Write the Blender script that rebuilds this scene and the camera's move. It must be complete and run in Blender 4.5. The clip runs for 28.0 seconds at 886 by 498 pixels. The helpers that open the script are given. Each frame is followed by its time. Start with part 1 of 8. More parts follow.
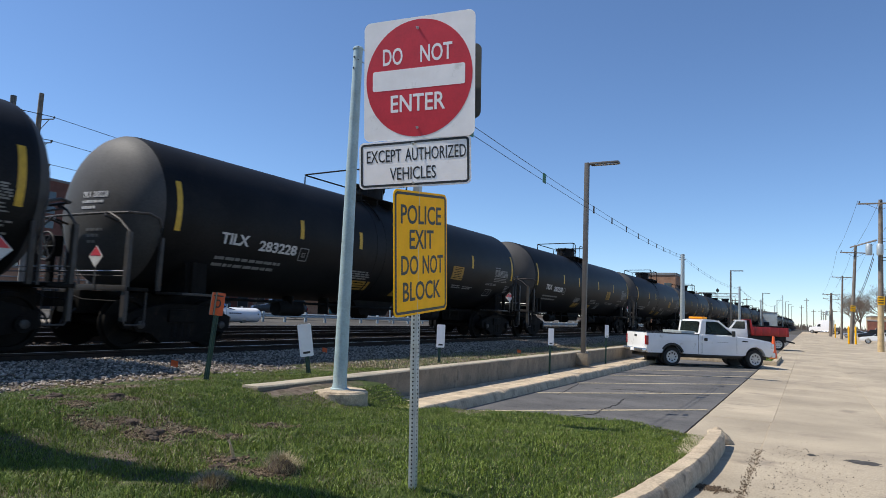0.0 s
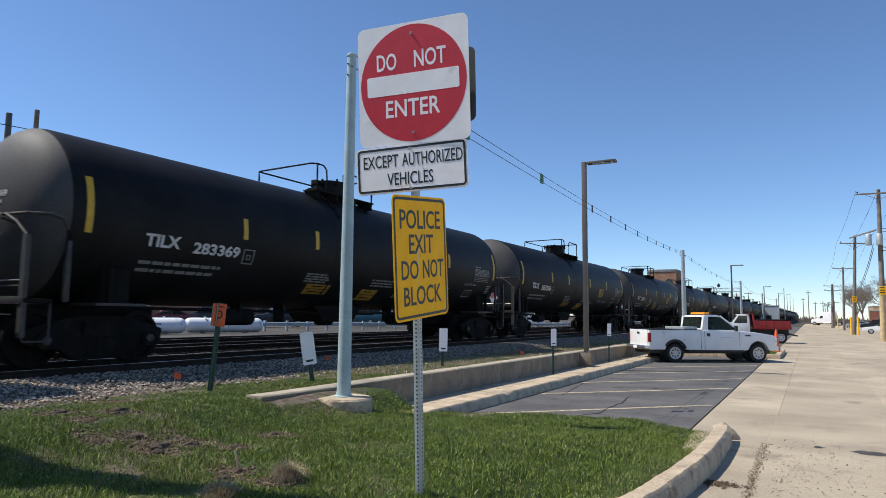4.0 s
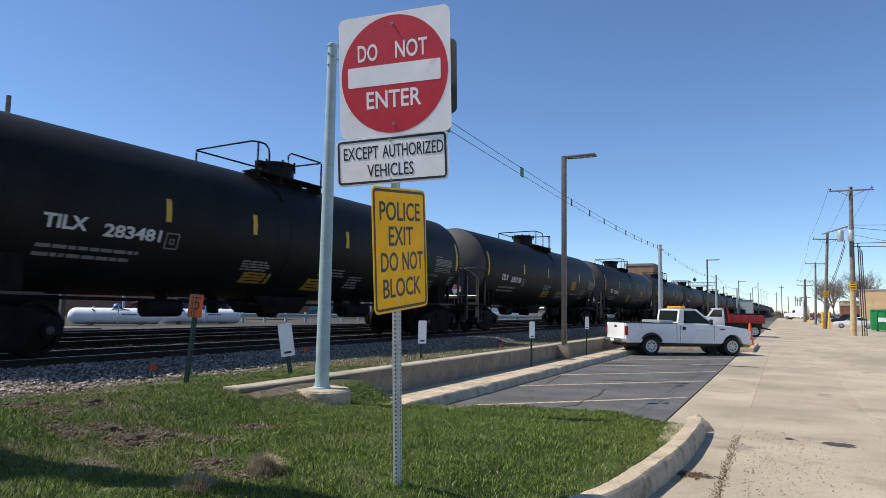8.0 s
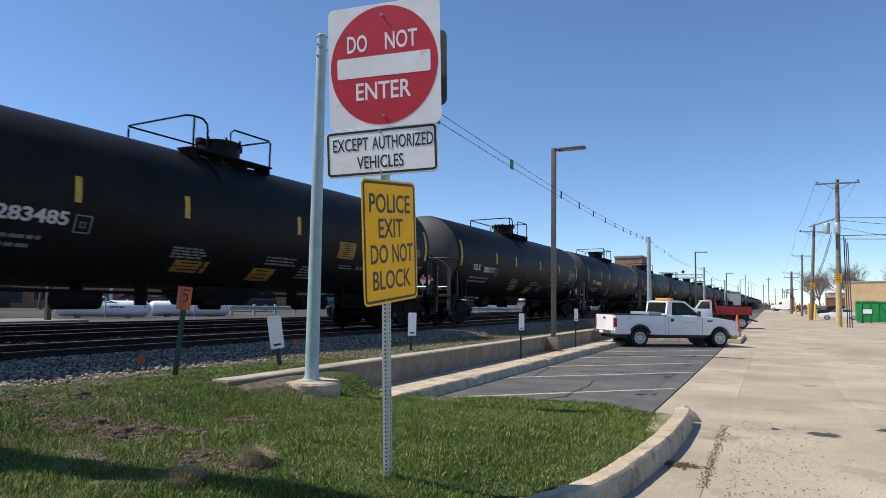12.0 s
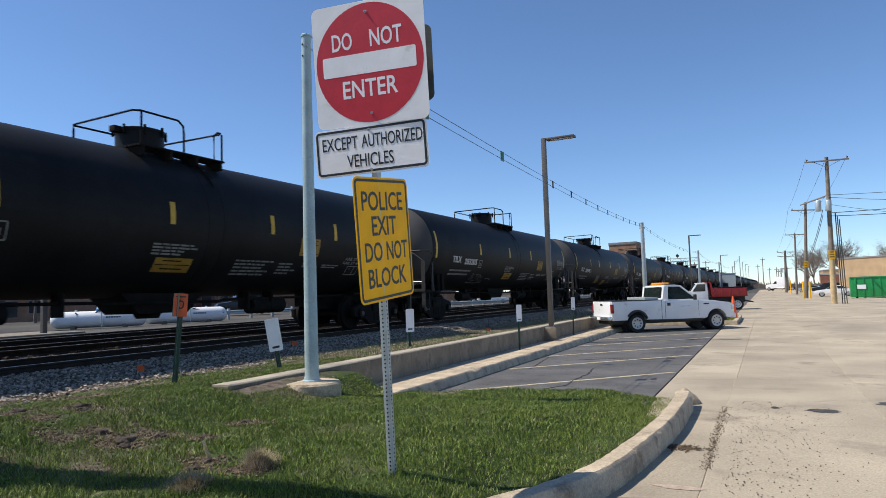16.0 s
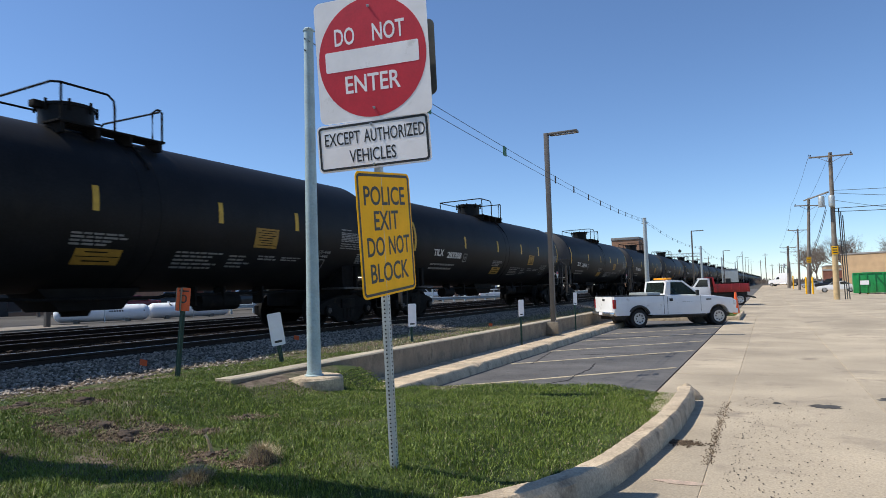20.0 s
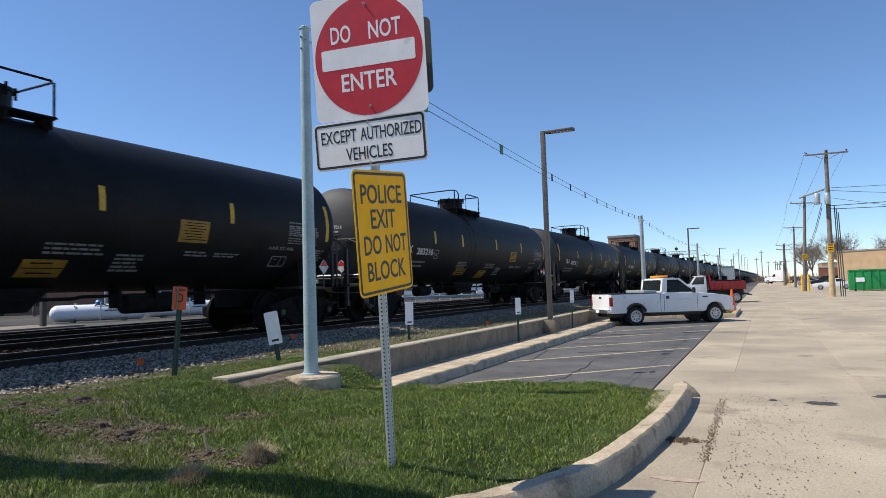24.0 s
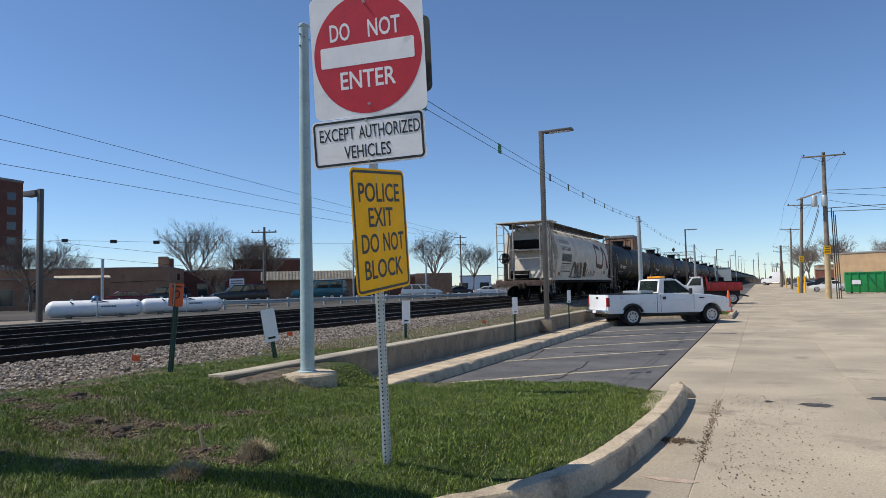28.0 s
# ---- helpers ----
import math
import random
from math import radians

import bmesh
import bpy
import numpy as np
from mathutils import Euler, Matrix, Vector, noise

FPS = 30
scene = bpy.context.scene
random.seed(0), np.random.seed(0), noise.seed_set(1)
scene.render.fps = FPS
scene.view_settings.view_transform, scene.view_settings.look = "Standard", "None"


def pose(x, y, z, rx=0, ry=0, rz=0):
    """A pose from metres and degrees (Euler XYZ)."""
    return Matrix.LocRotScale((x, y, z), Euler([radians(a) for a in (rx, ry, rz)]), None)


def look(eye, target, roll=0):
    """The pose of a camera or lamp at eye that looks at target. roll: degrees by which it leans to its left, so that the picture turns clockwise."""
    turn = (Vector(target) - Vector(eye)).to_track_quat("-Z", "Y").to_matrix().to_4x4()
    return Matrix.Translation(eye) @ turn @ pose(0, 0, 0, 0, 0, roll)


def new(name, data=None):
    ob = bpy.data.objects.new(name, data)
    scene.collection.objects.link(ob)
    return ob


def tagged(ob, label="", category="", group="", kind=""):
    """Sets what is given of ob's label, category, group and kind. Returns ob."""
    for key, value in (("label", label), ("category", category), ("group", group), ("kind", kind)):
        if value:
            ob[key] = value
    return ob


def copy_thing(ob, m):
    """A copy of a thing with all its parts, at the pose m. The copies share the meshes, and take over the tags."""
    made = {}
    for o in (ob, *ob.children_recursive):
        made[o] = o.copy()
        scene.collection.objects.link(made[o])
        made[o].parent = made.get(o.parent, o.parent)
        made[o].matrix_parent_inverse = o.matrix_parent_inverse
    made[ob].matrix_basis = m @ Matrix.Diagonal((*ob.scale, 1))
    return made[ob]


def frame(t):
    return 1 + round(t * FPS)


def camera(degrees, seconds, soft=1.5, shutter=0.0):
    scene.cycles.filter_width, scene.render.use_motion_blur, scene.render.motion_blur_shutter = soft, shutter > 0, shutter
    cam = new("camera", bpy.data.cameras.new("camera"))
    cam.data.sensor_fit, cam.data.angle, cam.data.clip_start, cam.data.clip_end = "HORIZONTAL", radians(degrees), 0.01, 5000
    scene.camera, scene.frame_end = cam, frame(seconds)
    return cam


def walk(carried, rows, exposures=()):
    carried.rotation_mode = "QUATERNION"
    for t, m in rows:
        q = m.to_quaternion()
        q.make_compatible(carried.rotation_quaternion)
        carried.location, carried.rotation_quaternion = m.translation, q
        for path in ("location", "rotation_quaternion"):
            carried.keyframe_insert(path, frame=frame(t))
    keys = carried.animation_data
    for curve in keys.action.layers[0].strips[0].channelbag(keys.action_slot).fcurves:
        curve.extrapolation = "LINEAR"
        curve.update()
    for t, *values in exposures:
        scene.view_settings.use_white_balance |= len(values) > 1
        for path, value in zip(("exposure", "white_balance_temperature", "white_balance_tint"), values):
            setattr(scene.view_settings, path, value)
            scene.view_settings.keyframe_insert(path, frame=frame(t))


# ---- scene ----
# ---------------------------------------------------------------- camera
EYE = (0.0, 0.0, 1.33)
cam = camera(68.1, 28.0, soft=0.6, shutter=0.1)
# seconds, heading, tilt, roll in degrees
PATH = [
    (0.0, -29.202, 5.461, 2.369),
    (0.5, -29.295, 5.584, 1.976),
    (1.0, -29.361, 5.691, 1.317),
    (1.5, -29.432, 5.360, 0.804),
    (2.0, -29.557, 5.509, 0.628),
    (2.5, -29.503, 5.715, 0.545),
    (3.0, -29.394, 5.740, 0.580),
    (3.5, -29.322, 5.813, 0.548),
    (5.5, -28.435, 5.511, 0.597),
    (6.0, -28.187, 5.440, 0.561),
    (6.5, -28.032, 5.389, 0.674),
    (7.0, -27.829, 5.275, 0.790),
    (7.5, -27.596, 5.211, 0.894),
    (8.0, -27.401, 5.144, 0.873),
    (8.5, -27.238, 5.098, 1.057),
    (9.0, -26.986, 5.081, 1.214),
    (9.5, -26.772, 4.961, 1.266),
    (10.0, -26.775, 4.813, 1.216),
    (10.5, -26.712, 4.712, 1.087),
    (11.0, -26.649, 4.621, 0.907),
    (11.5, -26.587, 4.538, 0.795),
    (12.0, -26.501, 4.473, 0.826),
    (12.5, -26.348, 4.400, 0.990),
    (14.5, -25.855, 4.335, -0.198),
    (15.0, -25.865, 4.231, -0.920),
    (15.5, -25.922, 4.106, -1.423),
    (16.0, -26.018, 4.015, -1.817),
    (16.5, -26.111, 3.909, -2.032),
    (17.0, -26.181, 3.823, -2.038),
    (17.5, -26.239, 3.740, -1.975),
    (18.0, -26.253, 3.692, -1.886),
    (18.5, -26.264, 3.648, -1.758),
    (19.0, -26.251, 3.626, -1.847),
    (19.5, -26.249, 3.596, -1.760),
    (20.0, -26.228, 3.577, -1.694),
    (20.5, -26.210, 3.550, -1.707),
    (21.0, -26.174, 3.542, -1.810),
    (21.5, -26.140, 3.534, -1.871),
    (23.5, -25.989, 3.470, -1.996),
    (24.0, -25.957, 3.414, -1.851),
    (24.5, -25.913, 3.367, -1.712),
    (25.0, -25.853, 3.328, -1.608),
    (25.5, -25.802, 3.289, -1.564),
    (26.0, -25.781, 3.235, -1.542),
    (26.5, -25.768, 3.205, -1.596),
    (27.0, -25.771, 3.204, -1.566),
    (27.5, -25.749, 3.246, -1.403),
    (28.0, -25.739, 3.308, -1.366),
]


def aim(heading, tilt, roll):
    h, p = radians(heading), radians(tilt)
    way = (math.sin(h) * math.cos(p), math.cos(h) * math.cos(p), math.sin(p))
    return look(EYE, [e + 10 * w for e, w in zip(EYE, way)], roll)


walk(cam, [(t, aim(h, p, r)) for t, h, p, r in PATH], [(0, 0.25), (24.5, 0.25), (26.0, 0.25), (27.0, 0.22), (28.0, 0.03)])

# ---------------------------------------------------------------- light
SUN_WAY = Vector((-0.67, -0.31, 1.0)).normalized()
world = bpy.data.worlds.new("world")
scene.world = world
world.use_nodes = True
wn = world.node_tree.nodes
sky = wn.new("ShaderNodeTexSky")
sky.sky_type = "NISHITA"
sky.sun_disc = False
sky.sun_elevation = math.asin(SUN_WAY.z)
sky.sun_rotation = math.atan2(SUN_WAY.x, SUN_WAY.y)
sky.air_density, sky.dust_density, sky.ozone_density, sky.altitude = 1.0, 0.0, 7.0, 1500
world.node_tree.links.new(sky.outputs[0], wn["Background"].inputs[0])
wn["Background"].inputs[1].default_value = 0.128
sun = new("sun", bpy.data.lights.new("sun", "SUN"))
sun.data.energy, sun.data.angle, sun.data.color = 4.6, radians(0.5), (1.0, 0.95, 0.87)
sun.matrix_world = look((0, 0, 60), tuple(Vector((0, 0, 60)) - SUN_WAY), 0)

# ---------------------------------------------------------------- materials


def mat(name, col, rough=0.6, metal=0.0, var=0.12, scale=6.0, fine=80.0, bump=0.15, tint=None, spots=None, spec=0.5, island=0.0):
    """Base colour varied at two scales; spots: (colour, amount, scale) of stains."""
    m = bpy.data.materials.new(name)
    m.use_nodes = True
    nt = m.node_tree
    n, l = nt.nodes, nt.links
    b = n["Principled BSDF"]
    b.inputs["Roughness"].default_value = rough
    b.inputs["Metallic"].default_value = metal
    b.inputs["Specular IOR Level"].default_value = spec
    tc = n.new("ShaderNodeTexCoord")
    big = n.new("ShaderNodeTexNoise")
    big.inputs["Scale"].default_value = scale
    big.inputs["Detail"].default_value = 5
    small = n.new("ShaderNodeTexNoise")
    small.inputs["Scale"].default_value = fine
    small.inputs["Detail"].default_value = 3
    for t in (big, small):
        l.new(tc.outputs["Object"], t.inputs["Vector"])
    ramp = n.new("ShaderNodeValToRGB")
    c1 = tuple(max(0, c * (1 - var)) for c in col)
    c2 = tint or tuple(min(1, c * (1 + var)) for c in col)
    ramp.color_ramp.elements[0].position, ramp.color_ramp.elements[1].position = 0.32, 0.68
    ramp.color_ramp.elements[0].color, ramp.color_ramp.elements[1].color = (*c1, 1), (*c2, 1)
    l.new(big.outputs["Fac"], ramp.inputs[0])
    mix = n.new("ShaderNodeMix")
    mix.data_type, mix.blend_type = "RGBA", "OVERLAY"
    mix.inputs[0].default_value = min(0.9, var * 2.2)
    l.new(ramp.outputs[0], mix.inputs[6])
    l.new(small.outputs["Fac"], mix.inputs[7])
    out = mix.outputs[2]
    if spots:
        sc, amount, ss = spots
        sn = n.new("ShaderNodeTexNoise")
        sn.inputs["Scale"].default_value, sn.inputs["Detail"].default_value = ss, 8
        sn.inputs["Roughness"].default_value = 0.7
        l.new(tc.outputs["Object"], sn.inputs["Vector"])
        sr = n.new("ShaderNodeMapRange")
        sr.inputs[1].default_value, sr.inputs[2].default_value = 0.62 - amount * 0.2, 0.70 - amount * 0.1
        l.new(sn.outputs["Fac"], sr.inputs[0])
        m2 = n.new("ShaderNodeMix")
        m2.data_type = "RGBA"
        l.new(sr.outputs[0], m2.inputs[0])
        l.new(out, m2.inputs[6])
        m2.inputs[7].default_value = (*sc, 1)
        out = m2.outputs[2]
    if island:
        oi = n.new("ShaderNodeObjectInfo")
        mr = n.new("ShaderNodeMapRange")
        mr.inputs[3].default_value, mr.inputs[4].default_value = 1 - island, 1 + island
        l.new(oi.outputs["Random"], mr.inputs[0])
        hs = n.new("ShaderNodeHueSaturation")
        l.new(mr.outputs[0], hs.inputs["Value"])
        l.new(out, hs.inputs["Color"])
        out = hs.outputs[0]
    l.new(out, b.inputs["Base Color"])
    if bump:
        bp = n.new("ShaderNodeBump")
        bp.inputs["Strength"].default_value = bump
        bp.inputs["Distance"].default_value = 0.01
        l.new(small.outputs["Fac"], bp.inputs["Height"])
        l.new(bp.outputs[0], b.inputs["Normal"])
    return m


M_ROAD = mat("road_concrete", (0.375, 0.31, 0.22), 0.9, 0, 0.20, 0.5, 60, 0.5, spots=((0.25, 0.205, 0.15), 0.35, 0.9), island=0.07)
M_CURB = mat("curb_concrete", (0.46, 0.365, 0.25), 0.9, 0, 0.22, 3, 60, 0.7, spots=((0.22, 0.17, 0.115), 0.45, 4))
# stained wall concrete; its shaded face and sunlit top are put into these colours
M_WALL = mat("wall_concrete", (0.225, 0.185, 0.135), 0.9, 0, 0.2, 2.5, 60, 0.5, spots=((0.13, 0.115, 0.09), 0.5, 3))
M_CAP = mat("wall_top_lit_concrete", (0.40, 0.34, 0.25), 0.9, 0, 0.16, 3, 60, 0.5, spots=((0.22, 0.19, 0.14), 0.3, 5))
M_ASPH = mat("asphalt", (0.098, 0.092, 0.086), 0.88, 0, 0.28, 0.9, 90, 0.6, spots=((0.05, 0.048, 0.046), 0.3, 2.6))
M_LINE = mat("lot_line_paint", (0.44, 0.36, 0.23), 0.85, 0, 0.25, 7, 90, 0.3, spots=((0.10, 0.10, 0.10), 0.6, 12))
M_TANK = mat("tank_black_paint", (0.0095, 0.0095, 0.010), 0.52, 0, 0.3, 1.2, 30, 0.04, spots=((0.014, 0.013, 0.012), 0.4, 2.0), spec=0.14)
M_DIRTY = mat("underframe_black", (0.009, 0.008, 0.007), 0.8, 0, 0.35, 4, 60, 0.3, spots=((0.020, 0.015, 0.011), 0.3, 6), spec=0.12)
M_STEEL = mat("bright_steel", (0.45, 0.43, 0.41), 0.35, 0.9, 0.15, 8, 60, 0.1)
M_RUST = mat("rail_rust", (0.030, 0.019, 0.013), 0.9, 0.2, 0.3, 5, 60, 0.4)
M_RAILTOP = mat("rail_head_polished", (0.34, 0.33, 0.32), 0.35, 0.9, 0.1, 5, 60, 0.05)
M_TIE = mat("tie_timber", (0.028, 0.019, 0.013), 0.9, 0, 0.35, 5, 50, 0.6, island=0.3)
M_YELLOW = mat("yellow_sheeting", (0.55, 0.33, 0.02), 0.5, 0, 0.15, 6, 60, 0.05)
M_STENCIL = mat("faded_stencil", (0.20, 0.195, 0.185), 0.6, 0, 0.25, 8, 60, 0.05)
M_WHITE = mat("white_lettering", (0.55, 0.54, 0.52), 0.6, 0, 0.2, 8, 60, 0.05)
M_GALV = mat("galvanised_steel", (0.42, 0.46, 0.46), 0.5, 0.35, 0.12, 12, 90, 0.08)
M_POLE = mat("pale_blue_green_pole_paint", (0.36, 0.46, 0.47), 0.45, 0, 0.12, 4, 50, 0.05, spots=((0.30, 0.36, 0.36), 0.3, 9))
M_BRONZE = mat("dark_bronze_pole_paint", (0.10, 0.088, 0.076), 0.5, 0.1, 0.12, 4, 50, 0.05)
M_SIGNW = mat("sign_white_sheeting", (0.88, 0.86, 0.85), 0.45, 0, 0.04, 9, 70, 0.02, spots=((0.72, 0.70, 0.67), 0.15, 6), spec=0.3)
M_SIGNR = mat("sign_red_sheeting", (0.56, 0.022, 0.035), 0.42, 0, 0.08, 9, 70, 0.02)
M_SIGNY = mat("sign_yellow_sheeting", (0.90, 0.47, 0.006), 0.5, 0, 0.06, 9, 70, 0.02, spec=0.15)
M_SIGNK = mat("sign_black_ink", (0.02, 0.02, 0.02), 0.45, 0, 0.1, 9, 70, 0.02)
M_BOLT = mat("zinc_bolt", (0.5, 0.5, 0.48), 0.35, 0.8, 0.1, 20, 90, 0.05)
M_HOLE = mat("post_hole_dark", (0.012, 0.012, 0.012), 0.9, 0, 0.1, 9, 70, 0)
M_BACK = mat("sign_back_dark", (0.07, 0.075, 0.07), 0.5, 0.3, 0.15, 9, 70, 0.05)
M_UPOST = mat("green_enamel_post", (0.02, 0.055, 0.04), 0.5, 0.1, 0.2, 10, 70, 0.1)
M_ORANGE = mat("orange_plastic", (0.75, 0.11, 0.02), 0.45, 0, 0.1, 9, 70, 0.05)
M_TRUCKW = mat("white_truck_paint", (0.80, 0.80, 0.79), 0.22, 0, 0.04, 2, 40, 0.01, spots=((0.60, 0.58, 0.55), 0.15, 3))
M_TRUCKR = mat("red_dump_paint", (0.27, 0.012, 0.012), 0.35, 0, 0.15, 4, 40, 0.03)
M_TYRE = mat("tyre_rubber", (0.018, 0.018, 0.018), 0.85, 0, 0.2, 12, 80, 0.3)
M_RIM = mat("grey_wheel_rim", (0.45, 0.45, 0.45), 0.35, 0.6, 0.1, 12, 80, 0.05)
M_PLASTK = mat("black_trim", (0.02, 0.02, 0.02), 0.55, 0, 0.2, 12, 80, 0.05)
M_CHROME = mat("chrome_bumper", (0.6, 0.6, 0.6), 0.2, 0.95, 0.05, 12, 80, 0.02)
M_TAIL = mat("tail_lamp_red", (0.30, 0.01, 0.01), 0.2, 0, 0.1, 12, 80, 0.02)
M_AMBER = mat("amber_beacon", (0.85, 0.32, 0.02), 0.25, 0, 0.1, 12, 80, 0.02)
M_CLEAR = mat("headlamp_clear", (0.7, 0.7, 0.7), 0.12, 0.3, 0.1, 12, 80, 0.02)
M_GLASS = mat("dark_vehicle_glass", (0.02, 0.025, 0.027), 0.05, 0, 0.1, 3, 40, 0.0, spec=0.8)
M_GREEN = mat("green_dumpster_paint", (0.012, 0.25, 0.06), 0.4, 0, 0.12, 3, 40, 0.05, spots=((0.02, 0.14, 0.05), 0.3, 4))
M_WOOD = mat("utility_pole_wood", (0.19, 0.16, 0.13), 0.9, 0, 0.25, 3, 60, 0.5)
M_WOODY = mat("pole_base_yellow_wood", (0.52, 0.38, 0.20), 0.9, 0, 0.2, 3, 60, 0.5)
M_WIRE = mat("black_wire", (0.02, 0.02, 0.022), 0.6, 0, 0.1, 3, 60, 0)
M_HOPPER = mat("hopper_grey_paint", (0.60, 0.53, 0.43), 0.6, 0, 0.14, 1.2, 25, 0.1, spots=((0.44, 0.36, 0.28), 0.3, 2.4))
M_GEAR = mat("worn_end_gear", (0.052, 0.046, 0.041), 0.55, 0.3, 0.3, 6, 60, 0.2, spots=((0.05, 0.04, 0.032), 0.4, 8))
M_CNBROWN = mat("hopper_brown_paint", (0.13, 0.045, 0.035), 0.6, 0, 0.15, 3, 25, 0.05)
M_TAN = mat("tan_graffiti", (0.30, 0.20, 0.12), 0.6, 0, 0.2, 3, 25, 0.05)
M_BRICK = mat("red_brown_brick", (0.32, 0.175, 0.105), 0.9, 0, 0.18, 0.8, 9, 0.4, spots=((0.23, 0.12, 0.075), 0.3, 1.4))
M_BRICKD = mat("dark_red_brick", (0.15, 0.058, 0.04), 0.9, 0, 0.18, 0.6, 9, 0.4)
M_BRICKT = mat("tan_brick", (0.44, 0.30, 0.17), 0.9, 0, 0.12, 0.8, 9, 0.4)
M_ROOF = mat("grey_roof_trim", (0.22, 0.21, 0.20), 0.8, 0, 0.15, 1.5, 20, 0.2)
M_WINDOW = mat("dark_window_glass", (0.03, 0.035, 0.04), 0.08, 0, 0.1, 1, 10, 0, spec=0.7)
M_PROPANE = mat("white_propane_tank_paint", (0.78, 0.78, 0.77), 0.3, 0, 0.04, 2, 30, 0.02)
M_BLUE = mat("blue_cap", (0.03, 0.16, 0.38), 0.4, 0, 0.1, 6, 40, 0.05)
M_BARK = mat("grey_brown_bark", (0.16, 0.125, 0.10), 0.95, 0, 0.25, 5, 40, 0.4)
M_STONE = mat("ballast_stone", (0.30, 0.275, 0.25), 0.95, 0, 0.28, 9, 60, 0.4)
M_SEMI = mat("white_cab_paint", (0.78, 0.78, 0.78), 0.3, 0, 0.04, 2, 40, 0.01)

# ---------------------------------------------------------------- mesh helpers


def mesh_of(bm, name, material, smooth=None):
    me = bpy.data.meshes.new(name)
    bm.normal_update()
    if smooth is not None:
        lim = radians(smooth)
        for f in bm.faces:
            f.smooth = True
        for e in bm.edges:
            if len(e.link_faces) == 2 and e.calc_face_angle(0) > lim:
                e.smooth = False
    bm.to_mesh(me)
    bm.free()
    me.materials.append(material)
    return me


def part(name, bm, material, parent=None, label="", at=None, smooth=35):
    """Links a bmesh (or a mesh) as one mesh object under a thing or a part."""
    me = bm if isinstance(bm, bpy.types.Mesh) else mesh_of(bm, name, material, smooth)
    ob = new(name, me)
    if parent is not None:
        ob.parent = parent
    if at is not None:
        ob.matrix_basis = at
    if label:
        ob["label"] = label
    return ob


def thing(name, label, category, at=None, group="", kind=""):
    ob = new(name)
    ob.empty_display_size = 0.2
    if at is not None:
        ob.matrix_basis = at
    return tagged(ob, label, category, group, kind)


def solid(name, bm, material, label, category, at=None, group="", kind="", smooth=35):
    ob = part(name, bm, material, None, "", at, smooth)
    return tagged(ob, label, category, group, kind)


def box(lo, hi, bev=0.0, bm=None):
    bm = bm or bmesh.new()
    r = bmesh.ops.create_cube(bm, size=1)
    vs = r["verts"]
    c = [(a + b) / 2 for a, b in zip(lo, hi)]
    s = [abs(b - a) for a, b in zip(lo, hi)]
    for v in vs:
        v.co = Vector((c[i] + v.co[i] * s[i] for i in range(3)))
    if bev:
        es = {e for v in vs for e in v.link_edges}
        bmesh.ops.bevel(bm, geom=list(es), offset=min(bev, min(s) * 0.45), segments=2, profile=0.6, affect="EDGES")
    return bm


def rod(a, b, r0, r1=None, seg=10, bm=None, caps=True):
    bm = bm or bmesh.new()
    a, b = Vector(a), Vector(b)
    d = b - a
    m = Matrix.Translation((a + b) / 2) @ d.to_track_quat("Z", "Y").to_matrix().to_4x4()
    bmesh.ops.create_cone(bm, cap_ends=caps, segments=seg, radius1=r0, radius2=r0 if r1 is None else r1, depth=d.length, matrix=m)
    return bm


def path_tube(pts, r, seg=8, bm=None):
    """A bent round bar through the points."""
    bm = bm or bmesh.new()
    pts = [Vector(p) for p in pts]
    rings = []
    for i, p in enumerate(pts):
        d = (pts[min(i + 1, len(pts) - 1)] - pts[max(i - 1, 0)]).normalized()
        q = d.to_track_quat("Z", "Y").to_matrix()
        rings.append([bm.verts.new(p + q @ Vector((r * math.cos(2 * math.pi * k / seg), r * math.sin(2 * math.pi * k / seg), 0))) for k in range(seg)])
    for a, b in zip(rings, rings[1:]):
        for k in range(seg):
            bm.faces.new((a[k], a[(k + 1) % seg], b[(k + 1) % seg], b[k]))
    bm.faces.new(rings[0][::-1])
    bm.faces.new(rings[-1])
    return bm


def lathe(profile, seg=24, axis="Z", bm=None):
    """Turns (radius, height) pairs round an axis."""
    bm = bm or bmesh.new()
    rings = []
    for r, h in profile:
        ring = []
        for k in range(seg):
            a = 2 * math.pi * k / seg
            c, s = r * math.cos(a), r * math.sin(a)
            ring.append(bm.verts.new({"Z": (c, s, h), "Y": (s, h, c), "X": (h, c, s)}[axis]))
        rings.append(ring)
    for a, b in zip(rings, rings[1:]):
        for k in range(seg):
            bm.faces.new((a[k], a[(k + 1) % seg], b[(k + 1) % seg], b[k]))
    bm.faces.new(rings[0][::-1])
    bm.faces.new(rings[-1])
    bmesh.ops.recalc_face_normals(bm, faces=bm.faces)
    return bm


def prism(outline, lo, hi, axis="X", bev=0.0, bm=None, taper=None):
    """A closed outline pushed along an axis; for X the outline is (y, z), for Z (x, y), for Y (x, z). taper scales the second end's inset."""
    bm = bm or bmesh.new()

    def put(p, h):
        return {"X": (h, p[0], p[1]), "Z": (p[0], p[1], h), "Y": (p[0], h, p[1])}[axis]
    a = [bm.verts.new(put(p, lo)) for p in outline]
    b = [bm.verts.new(put(p, hi)) for p in outline]
    n = len(a)
    fs = [bm.faces.new((a[k], a[(k + 1) % n], b[(k + 1) % n], b[k])) for k in range(n)]
    fs.append(bm.faces.new(a[::-1]))
    fs.append(bm.faces.new(b))
    bmesh.ops.recalc_face_normals(bm, faces=fs)
    if bev:
        es = {e for f in fs[-2:] for e in f.edges}
        bmesh.ops.bevel(bm, geom=list(es), offset=bev, segments=2, profile=0.6, affect="EDGES")
    return bm


